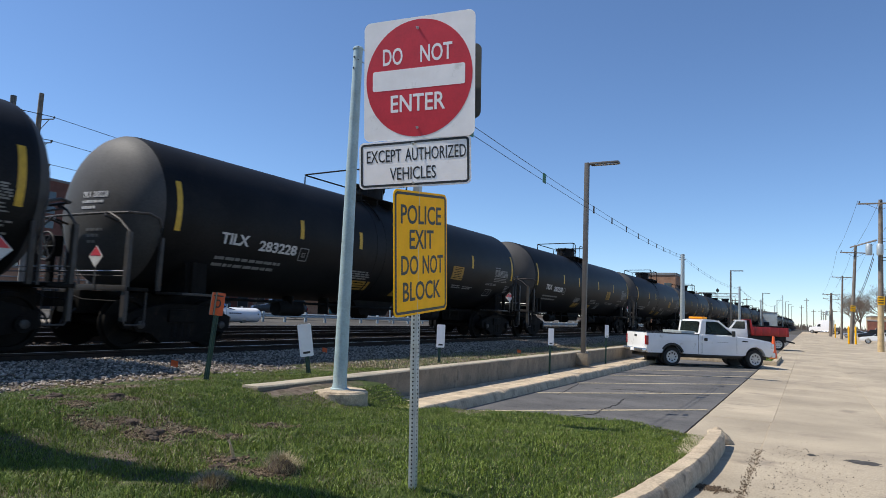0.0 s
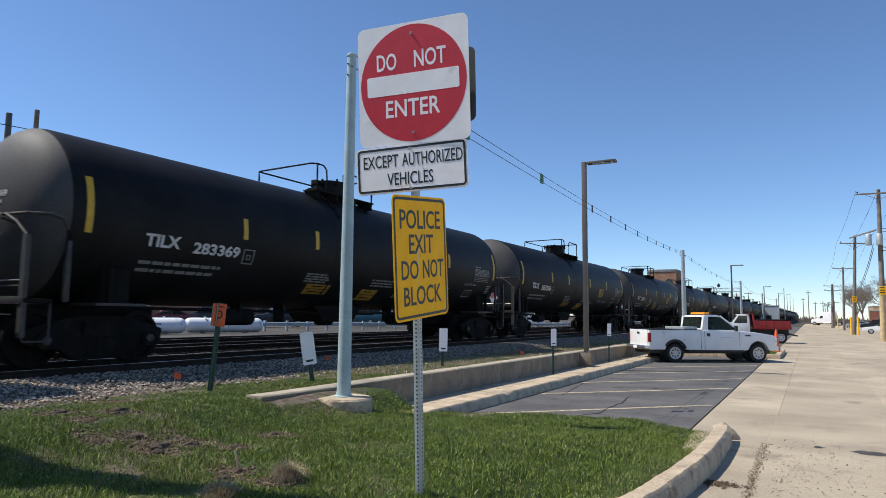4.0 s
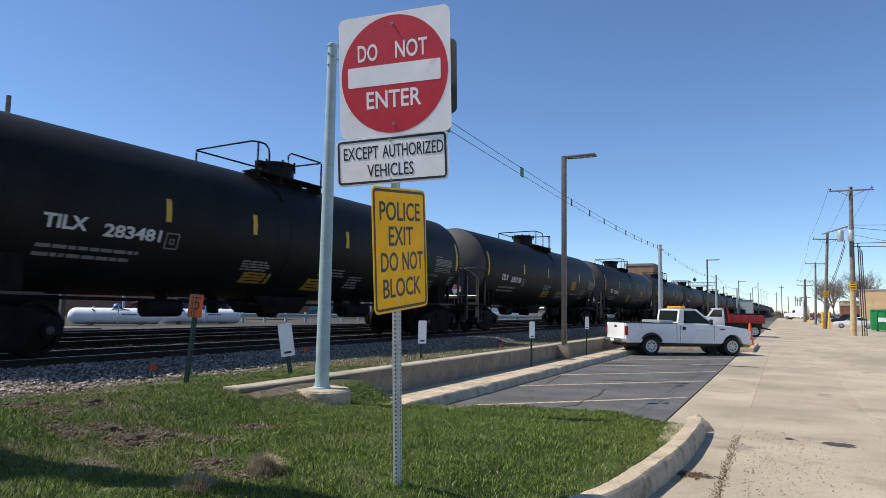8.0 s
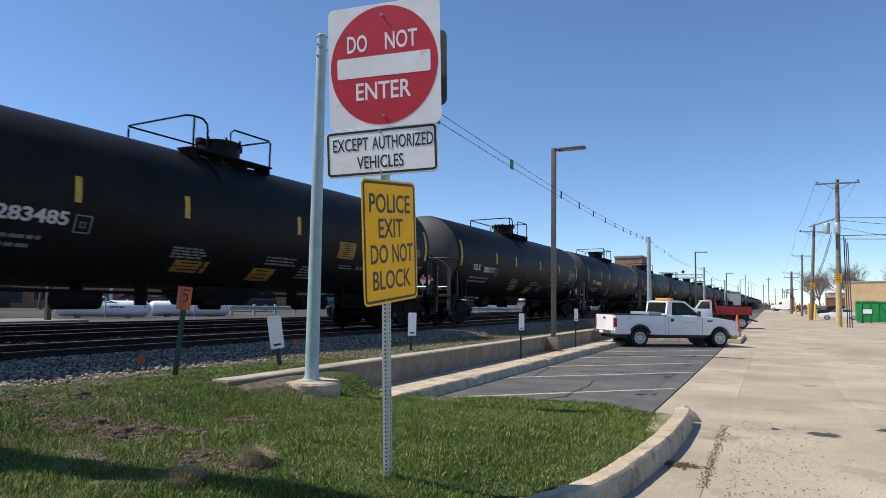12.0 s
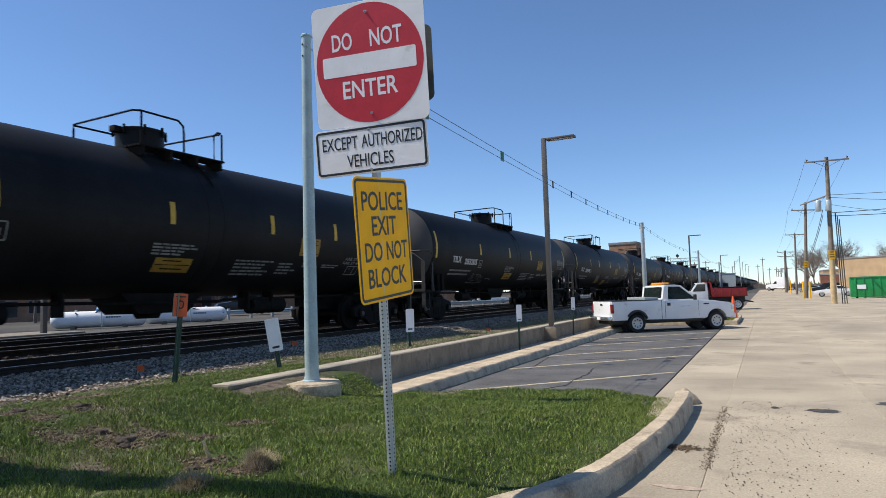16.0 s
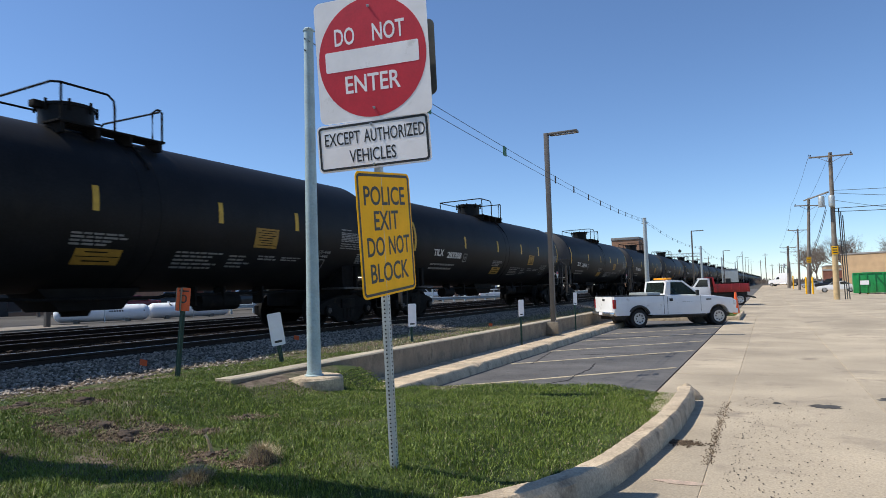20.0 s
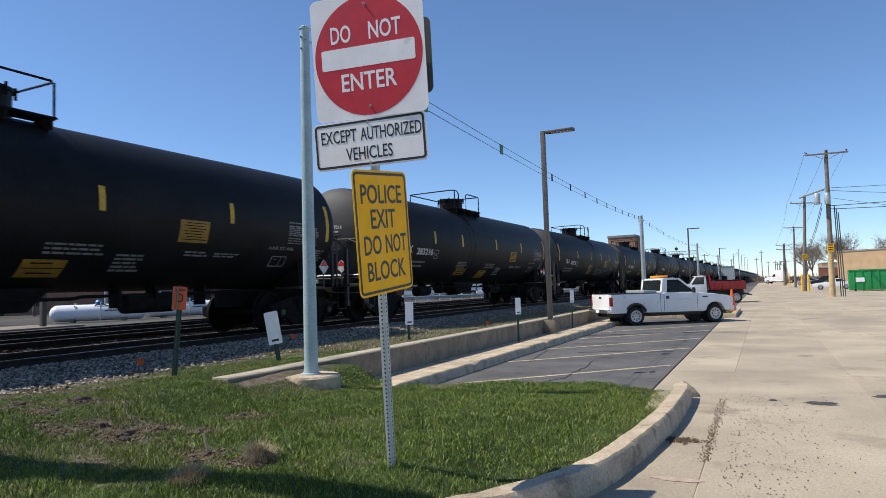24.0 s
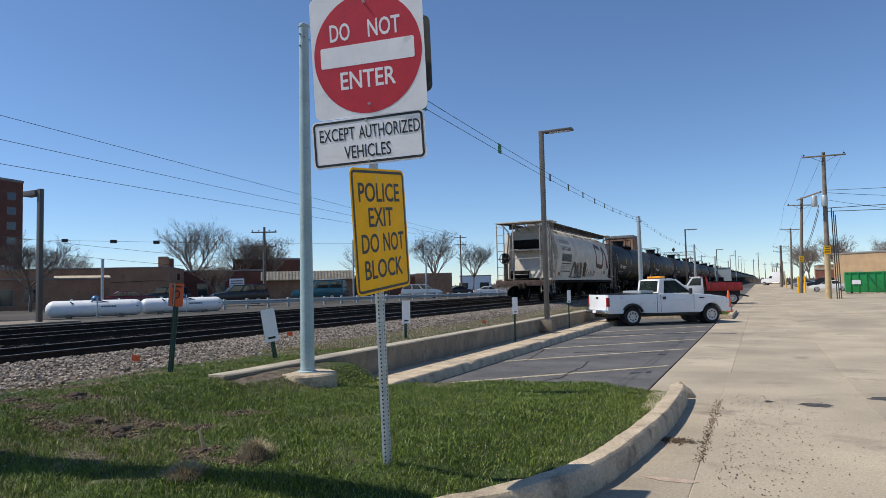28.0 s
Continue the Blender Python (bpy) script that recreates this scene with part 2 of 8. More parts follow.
def rounded(w, h, r, n=5):
    """Outline of a rectangle with rounded corners, centred."""
    pts = []
    for cx, cy, a0 in ((w / 2 - r, h / 2 - r, 0), (-w / 2 + r, h / 2 - r, 90), (-w / 2 + r, -h / 2 + r, 180), (w / 2 - r, -h / 2 + r, 270)):
        for k in range(n + 1):
            a = radians(a0 + 90 * k / n)
            pts.append((cx + r * math.cos(a), cy + r * math.sin(a)))
    return pts


NUMBERS = ["283295", "283216", "283398", "283437", "283388", "283444", "283396", "283205", "283395", "283485", "283117", "283090", "283481", "283138", "283300", "283369", "283336", "283374", "283228", "283220"]
SIGN_WORDS = [("DO", 0.014), ("NOT", 0.014), ("ENTER", 0.014), ("EXCEPT", 0.006), ("AUTHORIZED", 0.006), ("VEHICLES", 0.006), ("POLICE", 0.012), ("EXIT", 0.012), ("DO", 0.012), ("NOT", 0.012), ("BLOCK", 0.012)]


def letter_meshes(wanted):
    """Flat letter meshes for all the words, made in one go while the scene is still empty."""
    made = []
    for words, bold in wanted:
        cu = bpy.data.curves.new("writing", "FONT")
        cu.body, cu.extrude, cu.offset, cu.resolution_u = words, 0.0, bold, 3
        tmp = bpy.data.objects.new("writing", cu)
        scene.collection.objects.link(tmp)
        made.append(((words, bold), tmp))
    bpy.context.view_layer.update()
    graph = bpy.context.evaluated_depsgraph_get()
    out = {}
    for key, tmp in made:
        out[key] = bpy.data.meshes.new_from_object(tmp.evaluated_get(graph))
    for key, tmp in made:
        bpy.data.objects.remove(tmp)
    return out


LETTERS = letter_meshes(sorted(set(SIGN_WORDS + [(w, 0.03) for w in NUMBERS + ["TILX"]] + [("TILX " + w, 0.02) for w in NUMBERS] + [("AAR ST-446", 0.02), ("CNLX 10173", 0.02)])))


def writing(words, w, h, bold=0.0, thick=0.001):
    """Letters as a mesh in the x-z plane that face -y, centred, of width w and height h."""
    bm = bmesh.new()
    bm.from_mesh(LETTERS[(words, bold)])
    xs_, ys_ = [v.co.x for v in bm.verts], [v.co.y for v in bm.verts]
    x0, x1, y0_, y1_ = min(xs_), max(xs_), min(ys_), max(ys_)
    for v in bm.verts:
        v.co = ((v.co.x - (x0 + x1) / 2) * w / (x1 - x0), 0, (v.co.y - (y0_ + y1_) / 2) * h / (y1_ - y0_))
    r = bmesh.ops.extrude_face_region(bm, geom=bm.faces[:])
    for v in r["geom"]:
        if isinstance(v, bmesh.types.BMVert):
            v.co.y -= thick
    bmesh.ops.recalc_face_normals(bm, faces=bm.faces)
    return bm


def moved(bm, m):
    bmesh.ops.transform(bm, matrix=m, verts=bm.verts)
    return bm


def smooth01(v):
    v = max(0.0, min(1.0, v))
    return v * v * (3 - 2 * v)


# ---------------------------------------------------------------- ground
TRACK = pose(-11.35, 0, 0.43, 0, 0, -0.46)  # rail height; local y runs along the rails
LOT_X0, LOT_X1 = -4.2, -1.32


def site(x, y, z=0.0):
    """Plan of the road side to the world: past the lawn the ground falls away by about 0.4 m and the plan opens out."""
    m = 1 + 0.32 * smooth01((y - 5) / 12) * smooth01((x + 9.5) / 4.0)
    return Vector((x * m, y * m, 1.33 - (1.33 - z) * m))


def settle(bm):
    for v in bm.verts:
        v.co = site(*v.co)
    return bm


def site_pose(x, y, z=0.0, rx=0, ry=0, rz=0):
    p = site(x, y, z)
    return pose(p.x, p.y, p.z, rx, ry, rz)


def cut(bm, step, axis=1):
    """Cuts a long block across, so that it can follow the ground."""
    lo, hi = min(v.co[axis] for v in bm.verts), max(v.co[axis] for v in bm.verts)
    n = Vector((0, 0, 0))
    n[axis] = 1
    k = lo + step
    while k < min(hi, 24) - 0.01:
        p = Vector((0, 0, 0))
        p[axis] = k
        bmesh.ops.bisect_plane(bm, geom=bm.verts[:] + bm.edges[:] + bm.faces[:], plane_co=p, plane_no=n)
        k += step
    return bm


def lot_front(x):
    """y of the lot's near edge, where the grass ends."""
    return 7.55 + (x + 4.2) * 0.3


KERB_PLAN = [(-3.6, 1.2), (-2.6, 2.1), (-1.75, 3.0), (-1.25, 3.7), (-1.0, 4.4), (-0.88, 5.3), (-0.80, 6.3), (-0.79, 7.5), (-0.82, 7.95)]


def kerb_x(y):
    """The island kerb's outer edge at y."""
    if y <= KERB_PLAN[0][1]:
        return KERB_PLAN[0][0] - (KERB_PLAN[0][1] - y) * 1.1
    for (xa, ya), (xb, yb) in zip(KERB_PLAN, KERB_PLAN[1:]):
        if y < yb:
            return xa + (xb - xa) * (y - ya) / (yb - ya)
    return -0.82


def far_z(x, y):
    """Ground across the tracks, past the loading slab."""
    return 0.05 + 0.17 * smooth01((-x - 36) / 6) - 0.25 * smooth01((y - 58) / 25) * smooth01((-x - 22) / 6)


def ground_z(x, y):
    """Height of the bare ground."""
    far = 0.28
    if x > 3.5 or y < -30:
        return -0.06
    rail_side = 0.30 + 0.12 * smooth01((x + 8.2) / 2.6)
    if x < -9.8:
        rail_side = 0.30 - 0.25 * smooth01((-x - 22) / 6) + far_z(x, y) - 0.05
    if -23 < x < -10.4:
        rail_side -= 0.05
    if x < -5.3:
        z = rail_side
    elif x > kerb_x(y) - 0.09:
        return -0.06
    elif y > lot_front(x) + 0.05:
        z = -0.06
    else:
        z = 0.25 + 0.17 * smooth01((-x - 4.4) / 0.9) - 0.08 * smooth01((x + 1.9) / 0.9)
        z = 0.135 + (z - 0.135) * smooth01((kerb_x(y) - 0.17 - x) / 1.0)
        z -= 0.15 * smooth01((y - 5.6) / 1.8) * smooth01((x + 4.9) / 0.5)
    if -9.5 < x < -0.95 and y < 9 and z > 0:
        z += 0.025 * noise.noise((x * 1.7, y * 1.7, 0)) + 0.012 * noise.noise((x * 6, y * 6, 3))
    return z


xs = [-2600, -900, -350, -150, -80, -50, -35, -25, -20, -16, -13] + [-12 + 0.2 * i for i in range(33)] + [-5.5, -5.35, -5.25]
xs += [-5.2 + 0.1 * i for i in range(42)] + [-0.98, -0.94, -0.91, -0.88, -0.85, -0.82, -0.79, -0.76, 0, 3, 4, 8, 20, 60, 150, 400, 2600]
ys = [-2600, -400, -100, -40, -20, -12, -8] + [-6 + 0.5 * i for i in range(12)] + [0.15 * i for i in range(66)]
ys += [10 + i for i in range(30)] + [45, 55, 70, 90, 120, 160, 240, 400, 900, 2600]
verts = [tuple(site(x, y, ground_z(x, y))) for y in ys for x in xs]
nx = len(xs)
faces = [(j * nx + i, j * nx + i + 1, (j + 1) * nx + i + 1, (j + 1) * nx + i) for j in range(len(ys) - 1) for i in range(nx - 1)]
me = bpy.data.meshes.new("ground")
me.from_pydata(verts, [], faces)
for p in me.polygons:
    p.use_smooth = True


def ground_material():
    m = bpy.data.materials.new("lawn_and_railway_ground")
    m.use_nodes = True
    nt = m.node_tree
    n, l = nt.nodes, nt.links
    b = n["Principled BSDF"]
    b.inputs["Roughness"].default_value = 0.95
    b.inputs["Specular IOR Level"].default_value = 0.2
    geo = n.new("ShaderNodeNewGeometry")
    sep = n.new("ShaderNodeSeparateXYZ")
    l.new(geo.outputs["Position"], sep.inputs[0])

    def noise_ramp(scale, c0, c1, p0=0.35, p1=0.65, detail=6):
        t = n.new("ShaderNodeTexNoise")
        t.inputs["Scale"].default_value, t.inputs["Detail"].default_value = scale, detail
        l.new(geo.outputs["Position"], t.inputs["Vector"])
        r = n.new("ShaderNodeValToRGB")
        r.color_ramp.elements[0].position, r.color_ramp.elements[1].position = p0, p1
        r.color_ramp.elements[0].color, r.color_ramp.elements[1].color = (*c0, 1), (*c1, 1)
        l.new(t.outputs["Fac"], r.inputs[0])
        return r.outputs[0], t.outputs["Fac"]

    def mixed(fac, a, c):
        x = n.new("ShaderNodeMix")
        x.data_type = "RGBA"
        l.new(fac, x.inputs[0])
        l.new(a, x.inputs[6])
        l.new(c, x.inputs[7])
        return x.outputs[2]

    def step(src, lo, hi):
        r = n.new("ShaderNodeMapRange")
        r.inputs[1].default_value, r.inputs[2].default_value = lo, hi
        l.new(src, r.inputs[0])
        return r.outputs[0]
    lawn, _ = noise_ramp(2.5, (0.030, 0.045, 0.012), (0.062, 0.085, 0.022))
    soil, fine = noise_ramp(9, (0.085, 0.062, 0.045), (0.19, 0.15, 0.115))
    stone, sf = noise_ramp(22, (0.05, 0.042, 0.034), (0.20, 0.165, 0.13), 0.3, 0.7)
    far, _ = noise_ramp(0.15, (0.055, 0.05, 0.044), (0.10, 0.092, 0.08))
    wob = n.new("ShaderNodeTexNoise")
    wob.inputs["Scale"].default_value = 1.1
    wob.inputs["Detail"].default_value = 6
    l.new(geo.outputs["Position"], wob.inputs["Vector"])
    # soil shows through the lawn in patches, more so towards the railway
    add = n.new("ShaderNodeMath")
    add.operation = "MULTIPLY_ADD"
    l.new(sep.outputs["X"], add.inputs[0])
    add.inputs[1].default_value = -0.035
    l.new(wob.outputs["Fac"], add.inputs[2])
    col = mixed(step(add.outputs[0], 0.66, 0.80), lawn, soil)
    # stone towards the rails
    ed = n.new("ShaderNodeMath")
    ed.operation = "MULTIPLY_ADD"
    l.new(wob.outputs["Fac"], ed.inputs[0])
    ed.inputs[1].default_value = 1.6
    l.new(sep.outputs["X"], ed.inputs[2])
    col = mixed(step(ed.outputs[0], -6.9, -7.3), col, stone)
    # track bed near black: the shade of the rails is put into its colour
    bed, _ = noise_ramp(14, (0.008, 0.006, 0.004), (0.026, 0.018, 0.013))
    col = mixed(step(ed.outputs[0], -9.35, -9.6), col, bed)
    col = mixed(step(sep.outputs["X"], -22.5, -23.5), col, far)
    col = mixed(step(sep.outputs["X"], 3.0, 4.5), col, far)
    col = mixed(step(sep.outputs["Y"], 36.0, 44.0), col, far)
    l.new(col, b.inputs["Base Color"])
    bp = n.new("ShaderNodeBump")
    bp.inputs["Strength"].default_value, bp.inputs["Distance"].default_value = 0.8, 0.03
    l.new(sf, bp.inputs["Height"])
    l.new(bp.outputs[0], b.inputs["Normal"])
    return m


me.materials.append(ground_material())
tagged(new("ground", me), "lawn, soil and crushed stone ground beside the railway", "ground", kind="structure")

# road: one sheet under separate cast panels
road = tagged(part("road", settle(cut(box((-1.3, -30, -0.12), (3.2, 200, -0.006)), 1.5)), M_CURB, None), "worn beige concrete road in cast panels", "road", kind="structure")
yard = tagged(part("pavement", settle(cut(box((3.2, -30, -0.12), (60, 200, -0.006)), 1.5)), M_CURB, None), "worn concrete yard beside the road", "pavement", kind="structure")
asphalt = tagged(part("parking_lot", settle(cut(box((LOT_X0 - 0.25, 7.0, -0.10), (LOT_X1, 24.6, 0.0)), 0.8)), M_ASPH, None), "dark patched asphalt parking bays with faded lines", "parking lot", kind="structure")
asphalt_b = tagged(part("parking_lot", settle(box((LOT_X0 - 0.25, 29.5, -0.10), (LOT_X1, 120, -0.003))), M_ASPH, None), "dark asphalt parking bays farther along the road", "parking lot", kind="structure")


def panel_piece(xa, xb, ya, yb, z):
    bm = box((xa, ya, z - 0.06), (xb, yb, z))
    top = [e for e in bm.edges if all(v.co.z > z - 0.01 for v in e.verts)]
    bmesh.ops.bevel(bm, geom=top, offset=0.004, segments=1, affect="EDGES")
    return settle(cut(bm, 1.3))


def bay_lines():
    """Slanting bay lines, worn."""
    k = 0
    for y0 in (8.2, 11.0, 13.3, 15.8, 18.0, 20.3):
        a, c = (LOT_X0 + 0.1, y0 - 0.1), (LOT_X1 - 0.05, y0 + 2.75)
        d = Vector((c[0] - a[0], c[1] - a[1])).normalized()
        nrm = Vector((-d.y, d.x)) * 0.05
        q = [(a[0] - nrm.x, a[1] - nrm.y), (c[0] - nrm.x, c[1] - nrm.y), (c[0] + nrm.x, c[1] + nrm.y), (a[0] + nrm.x, a[1] + nrm.y)]
        ob = part("bay_line", settle(cut(prism(q, 0.0005, 0.004, "Z"), 0.5)), M_LINE, asphalt)
        k += 1


bay_lines()


def sweep(outline, pts, bm=None):
    """Pushes an outline of (sideways, up) along a line of (x, y, z); sideways is to the line's right."""
    bm = bm or bmesh.new()
    rows = []
    for i, p in enumerate(pts):
        a, c = Vector(pts[max(i - 1, 0)]), Vector(pts[min(i + 1, len(pts) - 1)])
        d = (c - a).normalized()
        r = Vector((d.y, -d.x, 0)).normalized()
        rows.append([bm.verts.new(Vector(p) + r * s + Vector((0, 0, h))) for s, h in outline])
    n = len(outline)
    for a, b in zip(rows, rows[1:]):
        for k in range(n):
            bm.faces.new((a[k], a[(k + 1) % n], b[(k + 1) % n], b[k]))
    bm.faces.new(rows[0])
    bm.faces.new(rows[-1][::-1])
    bmesh.ops.recalc_face_normals(bm, faces=bm.faces)
    return bm


def roughen(bm, amount, scale):
    for v in bm.verts:
        v.co += Vector((noise.noise(v.co * scale), noise.noise(v.co * scale + Vector((7, 0, 0))), noise.noise(v.co * scale + Vector((0, 9, 0))))) * amount
    return bm


def fine_line(pts, step):
    out = []
    for a, b in zip(pts, pts[1:]):
        a, b = Vector(a), Vector(b)
        n = max(1, int((b - a).length / step))
        out += [a + (b - a) * k / n for k in range(n)]
    return out + [Vector(pts[-1])]


def curved(pts, n=8):
    """Catmull-Rom through the points."""
    p = [Vector(pts[0])] + [Vector(q) for q in pts] + [Vector(pts[-1])]
    out = []
    for i in range(1, len(p) - 2):
        for k in range(n):
            t = k / n
            out.append(0.5 * (2 * p[i] + (p[i + 1] - p[i - 1]) * t + (2 * p[i - 1] - 5 * p[i] + 4 * p[i + 1] - p[i + 2]) * t * t + (3 * p[i] - p[i - 1] - 3 * p[i + 1] + p[i + 2]) * t ** 3))
    return out + [p[-2]]


# island kerb round the lawn
KERB = [(-0.17, 0.14), (-0.15, 0.16), (-0.03, 0.16), (0.0, 0.13), (0.02, -0.05), (-0.17, -0.05)]
kerb_line = curved([(x, y, 0) for x, y in KERB_PLAN], 14)
island = tagged(new("kerb"), "chipped concrete island kerb beside the lawn", "kerb", kind="structure")
SEG = 14
for i in range(0, len(kerb_line) - 1, SEG * 2):
    piece = kerb_line[i:i + SEG * 2 + 1]
    if len(piece) > 1:
        piece = [Vector(piece[0]) + (Vector(piece[1]) - Vector(piece[0])) * 0.06] + piece[1:]
        part("kerb_stone", settle(roughen(sweep(KERB, piece), 0.008, 9)), M_CURB, island, smooth=40)
# kerb along the bays, the paved strip behind it and the retaining wall
lot_kerb = tagged(new("lot_kerb"), "spalled concrete kerb along the parking bays", "kerb", kind="structure")
y0 = 6.3
while y0 < 60:
    y1 = y0 + 3.0
    ln = fine_line([(LOT_X0, y0 + 0.006, 0), (LOT_X0, y1, 0)], 0.12)
    part("kerb_stone", settle(roughen(sweep([(-0.31, 0.12), (-0.29, 0.135), (-0.04, 0.135), (0.0, 0.10), (0.03, -0.05), (-0.31, -0.05)], ln), 0.011, 8)), M_CURB, lot_kerb, smooth=40)
    y0 = y1
strip = tagged(part("paved_strip", settle(cut(box((-5.12, 6.0, -0.05), (-4.53, 60, 0.085)), 0.8)), M_CURB, None), "narrow concrete strip at the foot of the wall", "pavement", kind="structure")
wall = tagged(new("wall_low"), "low stained concrete retaining wall beside the railway", "wall", kind="structure")
y0 = 5.25
while y0 < 60:
    y1 = y0 + 4.6
    z1 = 0.455
    ln = fine_line([(-5.13, y0 + 0.005, 0), (-5.13, y1, 0)], 0.4)
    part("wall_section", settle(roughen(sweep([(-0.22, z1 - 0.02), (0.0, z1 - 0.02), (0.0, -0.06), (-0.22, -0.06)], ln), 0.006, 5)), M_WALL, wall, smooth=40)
    part("wall_cap", settle(roughen(sweep([(-0.225, z1), (-0.012, z1), (0.004, z1 - 0.014), (0.004, z1 - 0.02), (-0.225, z1 - 0.02)], ln), 0.006, 5)), M_CAP, wall, "pale wall top, sunlight put into its colour", smooth=40)
    y0 = y1
# grass island past the parked pickup
isl = thing("kerbed_island", "small kerbed grass island at the end of the bays", "kerb", kind="structure")
part("kerb_edge", settle(roughen(box((LOT_X0, 24.6, -0.05), (LOT_X1 + 0.4, 24.76, 0.14), 0.02), 0.005, 6)), M_CURB, isl)
part("kerb_edge", settle(roughen(box((LOT_X0, 29.34, -0.05), (LOT_X1 + 0.4, 29.5, 0.14), 0.02), 0.005, 6)), M_CURB, isl)
part("kerb_edge", settle(roughen(box((LOT_X1 + 0.24, 24.76, -0.05), (LOT_X1 + 0.4, 29.34, 0.14), 0.02), 0.005, 6)), M_CURB, isl)
M_LAWN = mat("island_lawn", (0.05, 0.075, 0.02), 0.95, 0, 0.3, 4, 70, 0.6)
part("turf", settle(box((LOT_X0, 24.76, -0.05), (LOT_X1 + 0.24, 29.34, 0.12))), M_LAWN, isl)


# ---------------------------------------------------------------- railway tracks
def rail_profile(side):
    return [(-0.07, -0.17), (0.07, -0.17), (0.07, -0.155), (0.012, -0.13), (0.012, -0.045), (0.036, -0.03), (0.036, -0.004), (0.028, 0.0), (-0.028, 0.0), (-0.036, -0.004), (-0.036, -0.03), (-0.012, -0.045), (-0.012, -0.13), (-0.07, -0.155)]


def rail_track(off, ties):
    tr = thing("railway_track", "railway track of rusty rails on dark timber ties", "track", TRACK @ pose(off, 0, 0), "railway tracks", "structure")
    for sx in (-0.7525, 0.7525):
        body = part("rail", moved(prism(rail_profile(0), -60, 420, "Y"), pose(sx, 0, 0)), M_RUST, tr, smooth=None)
        part("rail_head", box((sx - 0.014, -60, -0.001), (sx + 0.018, 420, 0.003)), M_RAILTOP, body, "polished running surface", smooth=None)
    bm = box((-1.3, -0.115, -0.34), (1.3, 0.115, -0.165), 0.01)
    tie = mesh_of(bm, "tie", M_TIE, 30)
    for k in range(ties):
        part("tie", tie, M_TIE, tr, at=pose(random.uniform(-0.03, 0.03), 2 + k * 0.53, random.uniform(-0.01, 0.01), 0, 0, random.uniform(-0.6, 0.6)))
    return tr


for off, ties in ((0, 120), (-4.2, 110), (-8.4, 60)):
    rail_track(off, ties)


# ---------------------------------------------------------------- sign post
# the post leans a little towards the road's near end
LEAN = pose(-2.155, 3.60, 0.15, 4.4, 0.3, 6)


def sign_post():
    z0, z1 = 0.0, 2.95
    t = thing("sign_post", "perforated galvanised steel post carrying traffic signs in the lawn", "sign post", LEAN)
    bm = bmesh.new()
    w, k = 0.022, 0.0032
    o = [(-w, -w), (w, -w), (w, w), (-w, w)]
    outer = rounded(2 * w, 2 * w, 0.004, 2)
    bm = prism(outer, z0, z1, "Z")
    tube = part("square_tube", bm, M_GALV, t)
    disc = bmesh.new()
    bmesh.ops.create_cone(disc, cap_ends=True, segments=12, radius1=0.0056, radius2=0.0056, depth=0.0012)
    hole = mesh_of(disc, "hole", M_HOLE, None)
    n = 0
    z = 0.06
    while z < 1.30:
        for m in (pose(0, -w, z, 90), pose(w, 0, z, 0, 90)):
            part("punched_hole", hole, M_HOLE, tube, at=m)
        z += 0.0254
    return t


post = sign_post()


def plate(w, h, r, material, thick=0.003):
    return prism(rounded(w, h, r), 0, thick, "Y")


def ring(w, h, r, band, depth):
    """A rounded border band that faces -y."""
    bm = bmesh.new()
    a, b = rounded(w, h, r), rounded(w - 2 * band, h - 2 * band, max(0.004, r - band))
    va = [bm.verts.new((x, 0, z)) for x, z in a]
    vb = [bm.verts.new((x, 0, z)) for x, z in b]
    n = len(va)
    for k in range(n):
        bm.faces.new((va[k], va[(k + 1) % n], vb[(k + 1) % n], vb[k]))
    r_ = bmesh.ops.extrude_face_region(bm, geom=bm.faces[:])
    for v in r_["geom"]:
        if isinstance(v, bmesh.types.BMVert):
            v.co.y -= depth
    bmesh.ops.recalc_face_normals(bm, faces=bm.faces)
    return bm


def bolt(parent, x, z, y=0):
    b = part("bolt", lathe([(0.009, 0), (0.009, 0.003), (0.0065, 0.003), (0.0065, 0.009), (0.003, 0.009), (0.003, 0.022)], 12), M_BOLT, parent, "zinc bolt", pose(x, y, z, 90))


def do_not_enter(at):
    t = thing("do_not_enter_sign", "white sign with red disc reading do not enter on a post", "traffic sign", at)
    part("plate", plate(0.762, 0.762, 0.045, M_SIGNW), M_SIGNW, t)
    d = bmesh.new()
    bmesh.ops.create_cone(d, cap_ends=True, segments=72, radius1=0.365, radius2=0.365, depth=0.001, matrix=pose(0, -0.0006, 0, 90))
    disc = part("red_disc", d, M_SIGNR, t, "red disc")
    part("bar", moved(prism(rounded(0.635, 0.127, 0.012), -0.0022, -0.0012, "Y"), pose(0, 0, 0.0)), M_SIGNW, t, "white bar")
    part("lettering", moved(writing("DO", 0.14, 0.108, 0.014), pose(-0.175, -0.0012, 0.148)), M_SIGNW, t, "white letters DO")
    part("lettering", moved(writing("NOT", 0.215, 0.108, 0.014), pose(0.125, -0.0012, 0.148)), M_SIGNW, t, "white letters NOT")
    part("lettering", moved(writing("ENTER", 0.375, 0.108, 0.014), pose(0.0, -0.0012, -0.152)), M_SIGNW, t, "white letters ENTER")
    bolt(t, 0, 0.31, -0.001)
    bolt(t, 0, -0.31, -0.001)
    return t


